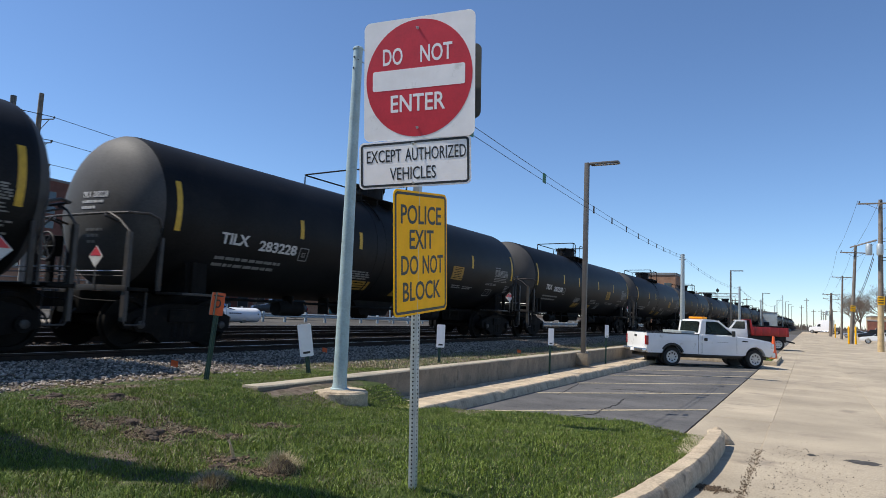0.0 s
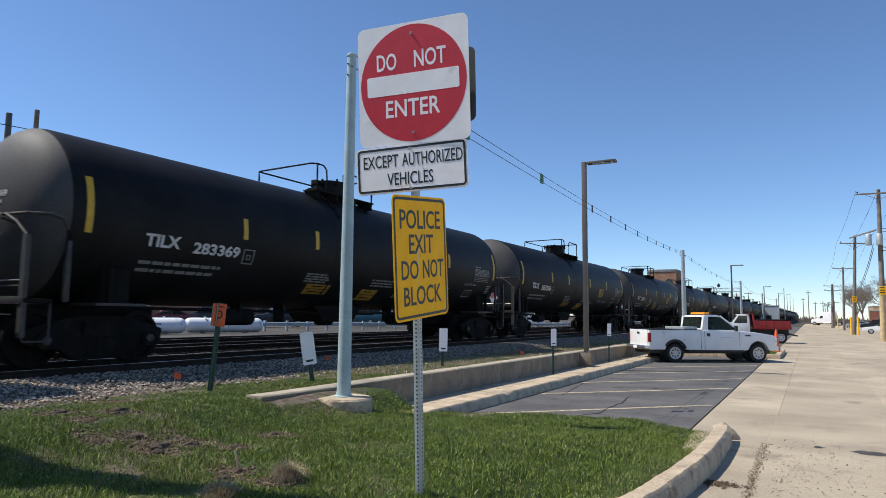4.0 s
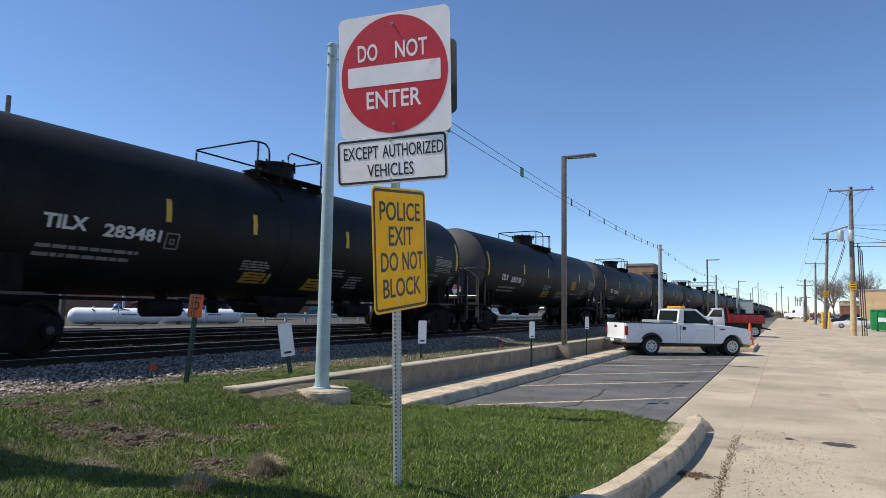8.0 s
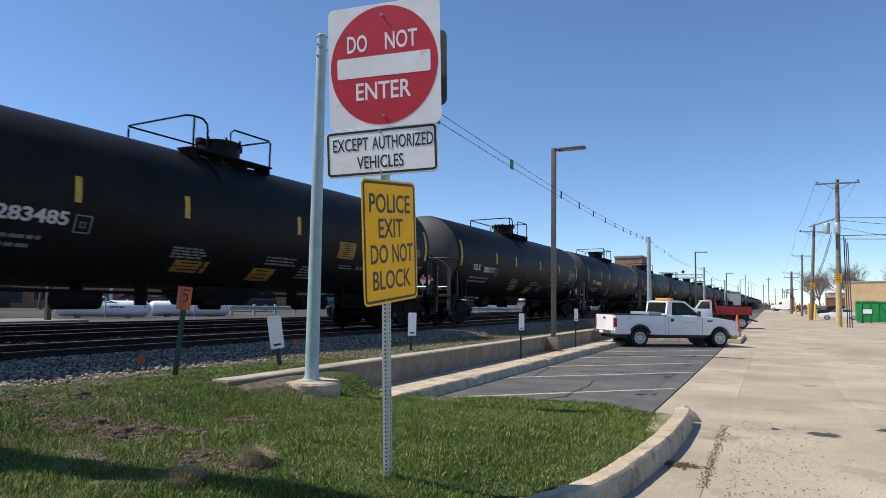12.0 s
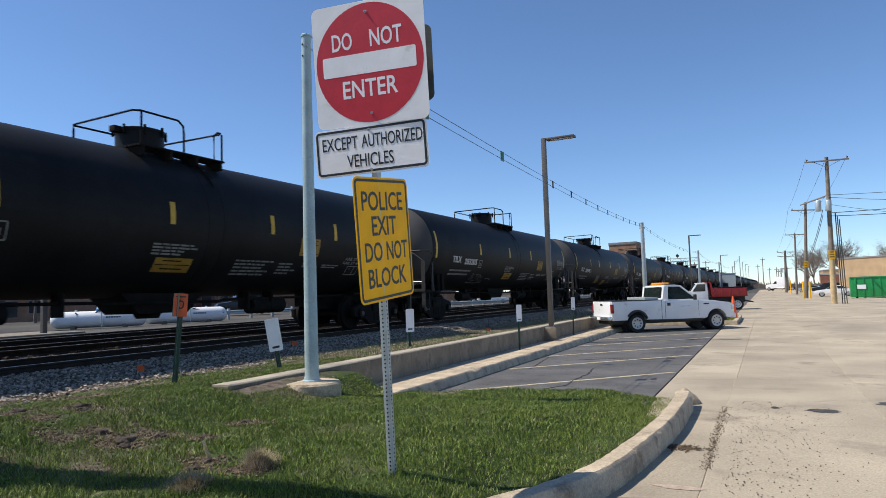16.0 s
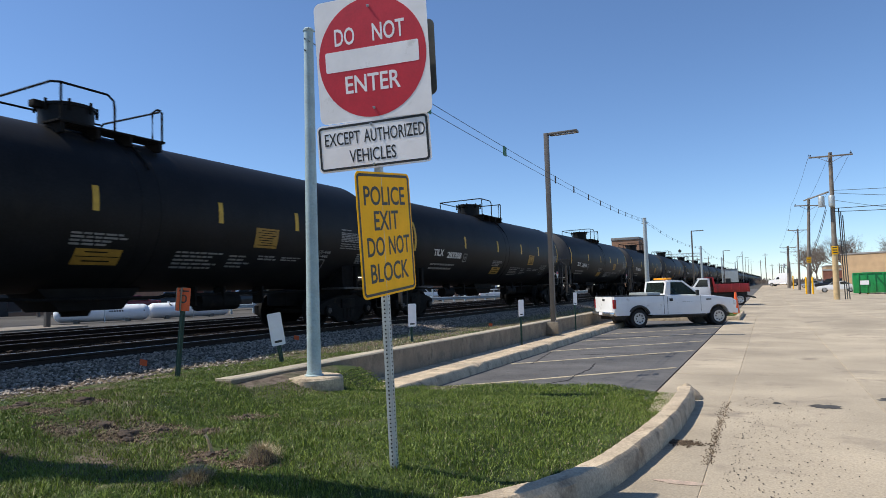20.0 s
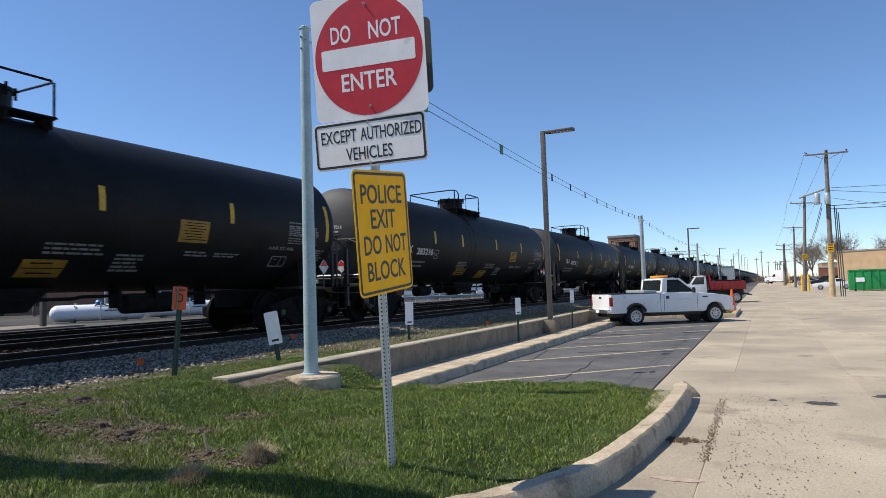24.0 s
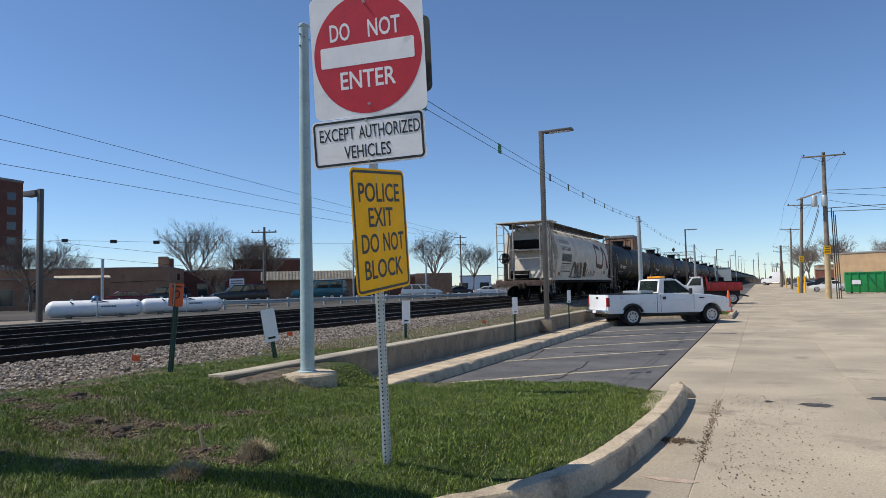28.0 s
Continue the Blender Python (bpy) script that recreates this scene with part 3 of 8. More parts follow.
def except_plate(at):
    t = thing("except_authorized_sign", "white plate with black border reading except authorized vehicles", "traffic sign", at)
    part("plate", plate(0.762, 0.300, 0.032, M_SIGNW), M_SIGNW, t)
    part("border", moved(ring(0.740, 0.278, 0.026, 0.014, 0.0012), pose(0, -0.0004, 0)), M_SIGNK, t, "black border")
    part("lettering", moved(writing("EXCEPT", 0.245, 0.080, 0.006), pose(-0.205, -0.0006, 0.055)), M_SIGNK, t, "black letters EXCEPT")
    part("lettering", moved(writing("AUTHORIZED", 0.405, 0.080, 0.006), pose(0.147, -0.0006, 0.055)), M_SIGNK, t, "black letters AUTHORIZED")
    part("lettering", moved(writing("VEHICLES", 0.315, 0.080, 0.006), pose(-0.005, -0.0006, -0.062)), M_SIGNK, t, "black letters VEHICLES")
    bolt(t, 0, 0.122, -0.001)
    bolt(t, 0, -0.126, -0.001)
    return t


def police_sign(at):
    t = thing("police_exit_sign", "yellow sign with black letters reading police exit do not block", "traffic sign", at)
    w, h = 0.61, 0.762
    part("plate", plate(w, h, 0.04, M_SIGNY), M_SIGNY, t)
    part("border", moved(ring(w - 0.026, h - 0.026, 0.032, 0.016, 0.0012), pose(0, -0.0004, 0)), M_SIGNK, t, "black border")
    for words, x, ww, z in (("POLICE", 0.0, 0.46, 0.235), ("EXIT", 0.0, 0.275, 0.083), ("DO", -0.135, 0.185, -0.075), ("NOT", 0.13, 0.245, -0.075), ("BLOCK", 0.005, 0.43, -0.235)):
        part("lettering", moved(writing(words, ww, 0.118, 0.012), pose(x, -0.0006, z)), M_SIGNK, t, "black letters " + words)
    return t


do_not_enter(LEAN @ pose(0.005, -0.037, 2.635, 1.5))
except_plate(LEAN @ pose(-0.02, -0.027, 2.105, 0, -1.4, 1.5))
police_sign(LEAN @ pose(0.027, 0.02, 1.545, 0, -2.0, 82))
# a second sign on the far face of the post, seen edge on
bk = thing("back_to_back_sign", "dark back of a sign on the far face of the post", "traffic sign", LEAN @ pose(0.02, 0.03, 2.60))
part("plate", plate(0.762, 0.46, 0.04, M_BACK), M_BACK, bk)


# ---------------------------------------------------------------- pale pole on its footing
def pale_pole():
    x, y = -4.78, 6.22
    ft = solid("pole_footing", roughen(lathe([(0.335, 0), (0.34, 0.02), (0.335, 0.20), (0.315, 0.222), (0.0, 0.226)], 40), 0.005, 9), M_CURB, "round concrete footing in the grass", "footing", site_pose(x, y, 0.16), smooth=40)
    t = thing("steel_pole", "pale blue-green tapered steel pole on a concrete footing", "pole", site_pose(x, y, 0.382))
    shaft = part("shaft", lathe([(0.082, 0), (0.056, 4.13)], 28), M_POLE, t)
    part("base_collar", lathe([(0.11, 0), (0.11, 0.012), (0.09, 0.02), (0.088, 0.05)], 28), M_POLE, t)
    part("cap", lathe([(0.064, 4.13), (0.064, 4.15), (0.05, 4.165), (0.0, 4.17)], 24), M_POLE, t)
    for z in (4.02, 3.88):
        part("bolt", rod((-0.01, -0.055, z), (0.0, -0.075, z), 0.009), M_PLASTK, t)
    return t


pale_pole()


# ---------------------------------------------------------------- train
CAR = 17.618    # tank car over couplers
SPEED = 12.83   # metres a second
R_TANK, Z_TANK = 1.46, 2.50
HEAD, Y_HEAD = 0.68, 7.60  # depth of a head, and where it meets the shell


# heads paler than the shell: sun on the ends put into their colour
M_HEAD = mat("lit_tone_tank_head", (0.074, 0.070, 0.066), 0.62, 0, 0.14, 0.9, 30, 0.02, spots=((0.058, 0.055, 0.051), 0.1, 1.2), spec=0.2)
M_YELLOWD = mat("weathered_yellow_panel", (0.30, 0.17, 0.02), 0.6, 0, 0.2, 6, 60, 0.05)


def wheelset_mesh():
    bm = rod((-0.95, 0, 0), (0.95, 0, 0), 0.075, seg=12)
    for s in (-1, 1):
        prof = [(0.08, 0.64), (0.12, 0.64), (0.14, 0.68), (0.38, 0.69), (0.40, 0.675), (0.485, 0.675), (0.485, 0.70), (0.455, 0.715), (0.445, 0.80), (0.38, 0.80), (0.37, 0.75), (0.16, 0.74), (0.14, 0.82), (0.08, 0.82)]
        lathe([(r, s * h) for r, h in prof], 32, "X", bm)
    return mesh_of(bm, "wheelset", M_DIRTY, 40)


WHEELSET = wheelset_mesh()


def sideframe_mesh():
    o = [(-1.18, 0.62), (-1.16, 0.40), (-0.98, 0.36), (-0.62, 0.30), (-0.42, 0.14), (0.42, 0.14), (0.62, 0.30), (0.98, 0.36), (1.16, 0.40), (1.18, 0.62), (0.98, 0.70), (0.55, 0.80), (0.3, 0.84), (-0.3, 0.84), (-0.55, 0.80), (-0.98, 0.70)]
    bm = prism(o, 0.96, 1.10, "X", 0.012)
    for y in (-0.89, 0.89):
        rod((0.95, y, 0.46), (1.17, y, 0.46), 0.13, seg=16, bm=bm)
    for y in (-0.16, 0.0, 0.16):
        rod((1.05, y, 0.24), (1.05, y, 0.50), 0.075, seg=10, bm=bm)
    box((0.98, -0.30, 0.50), (1.15, 0.30, 0.74), 0.02, bm)
    return mesh_of(bm, "side_frame", M_DIRTY, 35)


SIDEFRAME = sideframe_mesh()
SPRING = mesh_of(box((-0.95, -0.2, 0.42), (0.95, 0.2, 0.72), 0.02), "bolster", M_DIRTY, 35)
CAPMESH = mesh_of(lathe([(0.07, 0), (0.07, 0.02), (0.05, 0.03), (0.0, 0.032)], 16, "X"), "bearing_cap", M_GEAR, 40)


def bogie(car, y):
    b = part("bogie", SPRING, M_DIRTY, car, at=pose(0, y, 0))
    part("side_frame", SIDEFRAME, M_DIRTY, b)
    part("side_frame", SIDEFRAME, M_DIRTY, b, at=pose(0, 0, 0, 0, 0, 180))
    for dy in (-0.89, 0.89):
        part("wheelset", WHEELSET, M_DIRTY, b, at=pose(0, dy, 0.485))
        part("bearing_cap", CAPMESH, M_GEAR, b, "worn bearing cap", pose(1.172, dy, 0.46))


def on_tank(y, z, w, h, proud=0.004):
    """A rounded patch that lies on the near side of the tank, at y, height z, size w by h."""
    bm = bmesh.new()
    rows = []
    n = 6
    for i in range(n + 1):
        zz = z - h / 2 + h * i / n
        a = math.asin(max(-1, min(1, (zz - Z_TANK) / R_TANK)))
        rows.append([(q * math.cos(a), yy, Z_TANK + q * math.sin(a)) for q in (R_TANK - 0.006, R_TANK + proud) for yy in (y - w / 2, y + w / 2)])
    v = [[bm.verts.new(p) for p in r] for r in rows]
    for a, b in zip(v, v[1:]):
        bm.faces.new((a[2], a[3], b[3], b[2]))
        bm.faces.new((a[0], b[0], b[2], a[2]))
        bm.faces.new((a[1], a[3], b[3], b[1]))
    bm.faces.new((v[0][0], v[0][2], v[0][3], v[0][1]))
    bm.faces.new((v[-1][0], v[-1][1], v[-1][3], v[-1][2]))
    bmesh.ops.recalc_face_normals(bm, faces=bm.faces)
    return bm


def side_text(words, y, z, w, h, bold=0.0):
    """Letters on the near side of the tank; they read from the rear of the car to its front."""
    a = math.asin((z - Z_TANK) / R_TANK)
    m = pose((R_TANK + 0.006) * math.cos(a), y, z, 0, 0, 90) @ pose(0, 0, 0, -math.degrees(a))
    return moved(writing(words, w, h, bold, 0.004), m)


def gathered(pieces):
    """Several small bmeshes joined into one."""
    out = bmesh.new()
    for b in pieces:
        tmp = bpy.data.meshes.new("tmp")
        b.to_mesh(tmp)
        b.free()
        out.from_mesh(tmp)
        bpy.data.meshes.remove(tmp)
    return out


def text_block(car, y0, y1, z0, rows, step, material, seed, label="white stencilled lines too small to read", h=0.032, ragged=0.35):
    """Rows of short bars in place of small writing, from y0 to y1, downwards from z0."""
    rng = random.Random(seed)
    bars = []
    for k in range(rows):
        y, end = y0, y1 - rng.uniform(0, ragged) * (y1 - y0)
        while y < end - 0.05:
            w = min(rng.uniform(0.08, 0.26), end - y)
            bars.append(on_tank(y + w / 2, z0 - step * k, w, h))
            y += w + 0.035
    return tagged(part("stencil_block", gathered(bars), material, car, label), kind="stuff")


def square_frame(y, z, w, h, t=0.022, inner=()):
    edges = [(y, z + h / 2, w, t), (y, z - h / 2, w, t), (y - w / 2, z, t, h), (y + w / 2, z, t, h)]
    edges += [(y + a, z + b, c, d) for a, b, c, d in inner]
    return gathered([on_tank(*e) for e in edges])


def head_y(x, z):
    q = 1 - (x * x + (z - Z_TANK) ** 2) / (R_TANK ** 2)
    return -Y_HEAD - HEAD * math.sqrt(max(q, 0.0))


def on_head(bm):
    """Bends flat writing, drawn in x and z, onto the rear head."""
    mid = sum(v.co.y for v in bm.verts) / len(bm.verts)
    for v in bm.verts:
        v.co.y = head_y(v.co.x, v.co.z) - 0.012 + (v.co.y - mid)
    return bm


def head_text_rows(car):
    """Small unread lines on the rear head."""
    rng = random.Random(3)
    for z0, w, rows, x0 in ((2.60, 0.56, 2, -0.12), (2.10, 0.42, 3, 0.02)):
        bars = []
        for k in range(rows):
            x, end = x0, x0 + w * (1.0 - 0.25 * k)
            while x < end - 0.03:
                c = min(rng.uniform(0.05, 0.14), end - x)
                bars.append(on_head(moved(box((-c / 2, -0.002, -0.024), (c / 2, 0.002, 0.024)), pose(x + c / 2, 0, z0 - 0.105 * k))))
                x += c + 0.022
        tagged(part("stencil_block", gathered(bars), M_WHITE if z0 > 2.3 else M_STENCIL, car, "white stencilled lines too small to read"), kind="stuff")


def end_gear(car, s):
    """Platform, handrail, ladders, sill and coupler of one end; s is -1 at the rear."""
    part("stub_sill", box((-0.32, s * 5.4, 0.62), (0.32, s * 8.46, 1.02), 0.03), M_DIRTY, car)
    part("saddle", prism([(-1.25, 1.0), (1.25, 1.0), (1.22, 1.62), (0.7, 1.22), (-0.7, 1.22), (-1.22, 1.62)], s * 6.55, s * 7.05, "Y", 0.02), M_DIRTY, car)
    part("bolster_step", box((0.7, s * 6.35, 1.00), (1.44, s * 7.25, 1.05), 0.008), M_GEAR, car)
    part("jack_post", box((1.30, s * 6.98 - 0.04, 1.05), (1.40, s * 6.98 + 0.04, 1.62), 0.006), M_DIRTY, car)
    part("end_platform", box((-1.45, s * 7.95, 1.03), (1.45, s * 8.38, 1.09), 0.01), M_DIRTY, car)
    part("platform_edge", box((-1.46, s * 8.385 - 0.012, 1.02), (1.46, s * 8.385 + 0.012, 1.12), 0.004), M_GEAR, car)
    part("coupler", prism([(-0.1, 0), (0.1, 0), (0.12, 0.25), (0.2, 0.36), (0.14, 0.42), (-0.02, 0.36), (-0.14, 0.42), (-0.16, 0.28)], 0.72, 0.98, "Z", 0.02), M_DIRTY, car, at=pose(0, s * 8.42, 0, 0, 0, 0 if s > 0 else 180))
    # tall hoop round the end, bent forwards at its corners and down to the platform
    hoop = [(1.47, s * 7.80, 1.05), (1.47, s * 7.80, 2.15), (1.47, s * 7.86, 2.30), (1.45, s * 8.04, 2.36), (1.25, s * 8.30, 2.36), (0.6, s * 8.38, 2.36)]
    hoop = hoop + [(-x, y, z) for x, y, z in reversed(hoop)]
    part("end_handrail", path_tube(hoop, 0.024), M_GEAR, car)
    for x in (-0.75, 0.75):
        part("rail_bracket", path_tube([(x, s * 8.38, 2.36), (x + 0.06, s * 8.44, 2.30), (x + 0.10, s * 8.12, 2.20)], 0.02, 6), M_GEAR, car)
    for x in (-1.38, 1.38):
        part("grab_brace", path_tube([(x * 0.60, s * 8.37, 2.36), (x * 0.8, s * 8.36, 2.24), (x, s * 8.34, 2.02)], 0.022, 6), M_GEAR, car)
        part("corner_post", prism([(-0.05, -0.035), (0.05, -0.035), (0.05, 0.035), (0.035, 0.035), (0.035, -0.02), (-0.035, -0.02), (-0.035, 0.035), (-0.05, 0.035)], 0.52, 2.02, "Z"), M_GEAR, car, at=pose(x, s * 8.34, 0))
        part("side_post", box((x - 0.03, s * 7.72 - 0.04, 1.05), (x + 0.03, s * 7.72 + 0.04, 1.99), 0.006), M_GEAR, car)
        part("sill_step", path_tube([(x, s * 8.34, 0.55), (x, s * 8.30, 0.46), (x, s * 7.98, 0.46), (x, s * 7.94, 0.55), (x, s * 7.94, 1.03)], 0.018, 6), M_GEAR, car)
    for z in (1.28, 1.36):
        part("cross_bar", path_tube([(-1.38, s * 8.30, z), (0.4, s * 8.34, z), (1.38, s * 8.30, z)], 0.010, 6), M_STEEL if z > 1.3 else M_GEAR, car)
    part("cut_lever", path_tube([(1.35, s * 8.46, 0.85), (0.5, s * 8.51, 0.86), (0.1, s * 8.56, 0.95)], 0.014), M_DIRTY, car)
    part("air_hose", path_tube([(0.25, s * 8.46, 0.7), (0.27, s * 8.61, 0.6), (0.25, s * 8.70, 0.45), (0.2, s * 8.74, 0.35)], 0.02), M_PLASTK, car)


def placard(car, at):
    p = part("hazard_placard", prism([(0, -0.19), (0.19, 0), (0, 0.19), (-0.19, 0)], 0, 0.008, "Y"), M_WHITE, car, "white and red diamond placard", at)
    part("placard_half", prism([(0.0, 0.17), (0.155, 0.015), (-0.155, 0.015)], -0.004, 0.0, "Y"), M_SIGNR, p)
    part("placard_stem", box((-0.02, 0.008, -0.55), (0.02, 0.016, -0.1)), M_GEAR, p)


def top_fittings(car, y0, y1, gap0, gap1, manway):
    """Manway, walkway and the rail round it, which is open from gap0 to gap1 on the near side."""
    zt = Z_TANK + R_TANK
    rail = 4.52
    part("manway", moved(lathe([(0.46, -0.10), (0.46, 0.40), (0.49, 0.40), (0.49, 0.45), (0.40, 0.48), (0.0, 0.49)], 28), pose(0, manway, zt)), M_TANK, car)
    for a in range(8):
        c, d = 0.50 * math.cos(a * 0.785 + 0.3), manway + 0.50 * math.sin(a * 0.785 + 0.3)
        part("manway_bolt", rod((c, d, zt + 0.30), (c, d, zt + 0.50), 0.028, seg=6), M_DIRTY, car)
    part("hinge_lug", box((-0.08, manway - 0.64, zt + 0.34), (0.08, manway - 0.44, zt + 0.46), 0.01), M_DIRTY, car)
    for dy in (-0.95, 0.95):
        if y0 + 0.2 < manway + dy < y1 - 0.2:
            part("valve", gathered([rod((0.15, manway + dy, zt - 0.02), (0.15, manway + dy, zt + 0.16), 0.07, 0.05, 10), rod((0.02, manway + dy, zt + 0.14), (0.28, manway + dy, zt + 0.14), 0.018, seg=6)]), M_DIRTY, car)
    for s in (-1, 1):
        plat = []
        for k in range(5):
            plat.append(box((s * (0.60 + 0.09 * k) - 0.03, y0, zt - 0.085), (s * (0.60 + 0.09 * k) + 0.03, y1, zt - 0.05)))
        n = 4
        for k in range(n):
            y = y0 + 0.1 + (y1 - y0 - 0.2) * k / (n - 1)
            plat.append(box((s * 0.5, y - 0.03, zt - 0.26), (s * 0.98, y + 0.03, zt - 0.085)))
        part("platform", gathered(plat), M_DIRTY, car)

    def hoop(pts):
        part("guard_rail", path_tube(pts, 0.021), M_DIRTY, car)
    lo = zt - 0.1
    x = 0.92
    hoop([(-x, y0, lo), (-x, y0, rail - 0.08), (-x, y0, rail), (-x + 0.08, y0 - 0.02, rail), (x - 0.1, y0 - 0.02, rail + 0.03), (x, y0 + 0.08, rail + 0.03), (x, gap0 - 0.14, rail + 0.03), (x, gap0 - 0.02, rail - 0.06), (x, gap0, rail - 0.2), (x, gap0, lo)])
    hoop([(x, y0 + 0.1, lo), (x, y0 + 0.1, rail + 0.02)])
    hoop([(-x, y0, rail - 0.01), (-x, y1, rail - 0.01)])
    hoop([(-x, y1, lo), (-x, y1, rail - 0.08), (-x + 0.08, y1, rail), (x - 0.1, y1, rail), (x, y1 - 0.06, rail), (x, gap1 + 0.1, rail), (x, gap1, rail - 0.08), (x, gap1, lo)])
    hoop([(x, y1 - 0.02, lo), (x, y1 - 0.02, rail - 0.02)])


def tank_car(kind_):
    """Two sorts of car: they carry their number, bands, panels and top fittings at different places."""
    front = kind_ == "A"
    car = thing("tank_car", "black tank car with yellow reflective stripes and white stencils", "tank car", None, "tank cars of the train")
    heads = []
    for k in range(10):
        a = math.pi / 2 * k / 9
        heads.append((R_TANK * math.sin(a) if k else 0.02, HEAD * (1 - math.cos(a))))
    joint = 0.5 if front else -1.08
    ridge = []
    for y in (joint - 0.20, joint + 0.20):
        ridge += [(R_TANK, y - 0.035), (R_TANK + 0.006, y - 0.03), (R_TANK + 0.006, y + 0.03), (R_TANK, y + 0.035)]
    end = Y_HEAD + HEAD
    prof = [(r, -end + d) for r, d in heads[:-1]] + [(R_TANK, -Y_HEAD)] + ridge + [(R_TANK, Y_HEAD)] + [(r, end - d) for r, d in reversed(heads[:-1])]
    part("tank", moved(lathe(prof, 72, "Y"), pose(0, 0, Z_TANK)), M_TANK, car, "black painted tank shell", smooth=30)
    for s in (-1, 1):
        part("tank_head", moved(lathe([(r, s * (end + 0.008 - d)) for r, d in heads[:-1]], 72, "Y"), pose(0, 0, Z_TANK)), M_HEAD, car, "grey-black tank head, sunlight put into its colour", smooth=60)
    drain = []
    for k in range(9):
        a = radians(78 - 6 * k)
        drain.append(((R_TANK + 0.03) * math.cos(a), joint - 0.05 + 0.012 * k, Z_TANK + (R_TANK + 0.03) * math.sin(a)))
    part("drain_pipe", path_tube(drain, 0.018, 6), M_DIRTY, car)
    # reflective stripes
    for y in (-7.455, 7.455):
        part("reflective_stripe", on_tank(y, 2.60, 0.115, 0.90), M_YELLOW, car, "yellow reflective stripe")
    for y in ((-3.75, -0.62, 2.12, 4.48) if front else (-4.2, -2.02, 1.245, 4.2)):
        part("reflective_stripe", on_tank(y, 2.585, 0.115, 0.42), M_YELLOW, car, "yellow reflective stripe")
    # stencils
    y = -6.17 if front else -6.43
    text_block(car, y, y + 1.78, 1.77, 1, 0.1, M_STENCIL, 1, h=0.055, ragged=0)
    text_block(car, y, y + 1.66, 1.64, 1, 0.1, M_STENCIL, 2, h=0.055, ragged=0)
    part("stencil_box", square_frame(-3.69 if front else -4.05, 2.04, 0.27, 0.27, inner=((0, 0.03, 0.11, 0.02), (0, -0.05, 0.11, 0.02), (-0.04, -0.01, 0.02, 0.08), (0.04, -0.01, 0.02, 0.08))), M_STENCIL, car, "white stencilled square")
    if front:
        text_block(car, -0.98, 0.06, 2.00, 4, 0.058, M_STENCIL, 3)
        panels = ((-0.40, 1.63, 0.86, 0.26),)
        text_block(car, 1.17, 2.45, 1.77, 5, 0.07, M_STENCIL, 4)
        text_block(car, 2.55, 3.2, 1.74, 4, 0.07, M_STENCIL, 5)
        square = 3.50
    else:
        text_block(car, -2.16, -1.13, 1.82, 4, 0.055, M_STENCIL, 6)
        panels = ((-1.56, 1.49, 0.84, 0.22), (0.52, 1.42, 0.72, 0.27))
        text_block(car, 0.40, 1.55, 1.80, 3, 0.07, M_STENCIL, 7)
        text_block(car, 1.70, 2.30, 1.66, 5, 0.065, M_STENCIL, 8)
        square = 3.24
    for y, z, w, h in panels:
        pn = part("warning_panel", on_tank(y, z, w, h), M_YELLOWD, car, "orange-yellow warning panel")
        part("print_line", gathered([on_tank(y, z + 0.005, w * 0.94, 0.012, 0.007), on_tank(y - 0.05, z + h * 0.3, w * 0.5, 0.02, 0.007), on_tank(y, z - h * 0.26, w * 0.6, 0.02, 0.007)]), M_DIRTY, pn)
    pn = part("square_panel", on_tank(square, 2.15, 0.72, 0.42), M_YELLOWD, car, "square yellow data panel")
    part("print_line", gathered([on_tank(square + random.Random(k).uniform(-0.05, 0.05), 2.31 - 0.052 * k, random.Random(k + 9).uniform(0.35, 0.6), 0.016, 0.007) for k in range(7)]), M_DIRTY, pn)
    text_block(car, square - 0.1, square + 0.5, 1.76, 2, 0.06, M_STENCIL, 9)
    text_block(car, square + 0.65, square + 1.5, 1.75, 2, 0.05, M_STENCIL, 10, h=0.026)
    y = 5.52 if front else 5.88
    part("stencil_word", side_text("AAR ST-446", y - 0.05, 1.93, 0.86, 0.085, 0.02), M_STENCIL, car, "white letters AAR ST-446")
    if front:
        part("stencil_word", side_text("AAR ST-446", y - 0.12, 1.83, 0.86, 0.085, 0.02), M_STENCIL, car, "white letters AAR ST-446")
    part("stencil_box", square_frame(y, 1.64, 0.50, 0.21, 0.02, inner=((-0.12, 0.04, 0.06, 0.02), (0.06, 0.0, 0.02, 0.19))), M_STENCIL, car, "white stencilled square")
    y = 6.26 if front else 6.0
    text_block(car, y, y + 0.5, 2.53, 1, 0.05, M_STENCIL, 11)
    text_block(car, y, y + 1.1, 2.45, 6, 0.042, M_STENCIL, 12, h=0.028, ragged=0.02)
    text_block(car, y, y + 1.1, 2.17, 3, 0.055, M_STENCIL, 13, h=0.022, ragged=0.02)
    text_block(car, 7.10, 7.45, 1.92, 5, 0.055, M_STENCIL, 14, h=0.028)
    head_text_rows(car)
    placard(car, pose(0.62, -8.42, 1.60))
    placard(car, pose(1.50, 7.22, 1.52, 0, 0, 90))
    # top: manway, platform and rails
    if front:
        top_fittings(car, -0.98, 1.16, 0.12, 0.92, -0.18)
    else:
        top_fittings(car, -1.58, 0.78, -1.12, -0.48, 0.10)
    # below
    part("bottom_outlet", moved(lathe([(0.22, 0.62), (0.26, 0.7), (0.30, 1.1)], 20), pose(0, 0, 0)), M_DIRTY, car)
    part("skid", prism([(-1.0, 1.12), (-0.6, 0.72), (0.6, 0.72), (1.0, 1.12)], -0.5, 0.5, "X", 0.02), M_DIRTY, car)
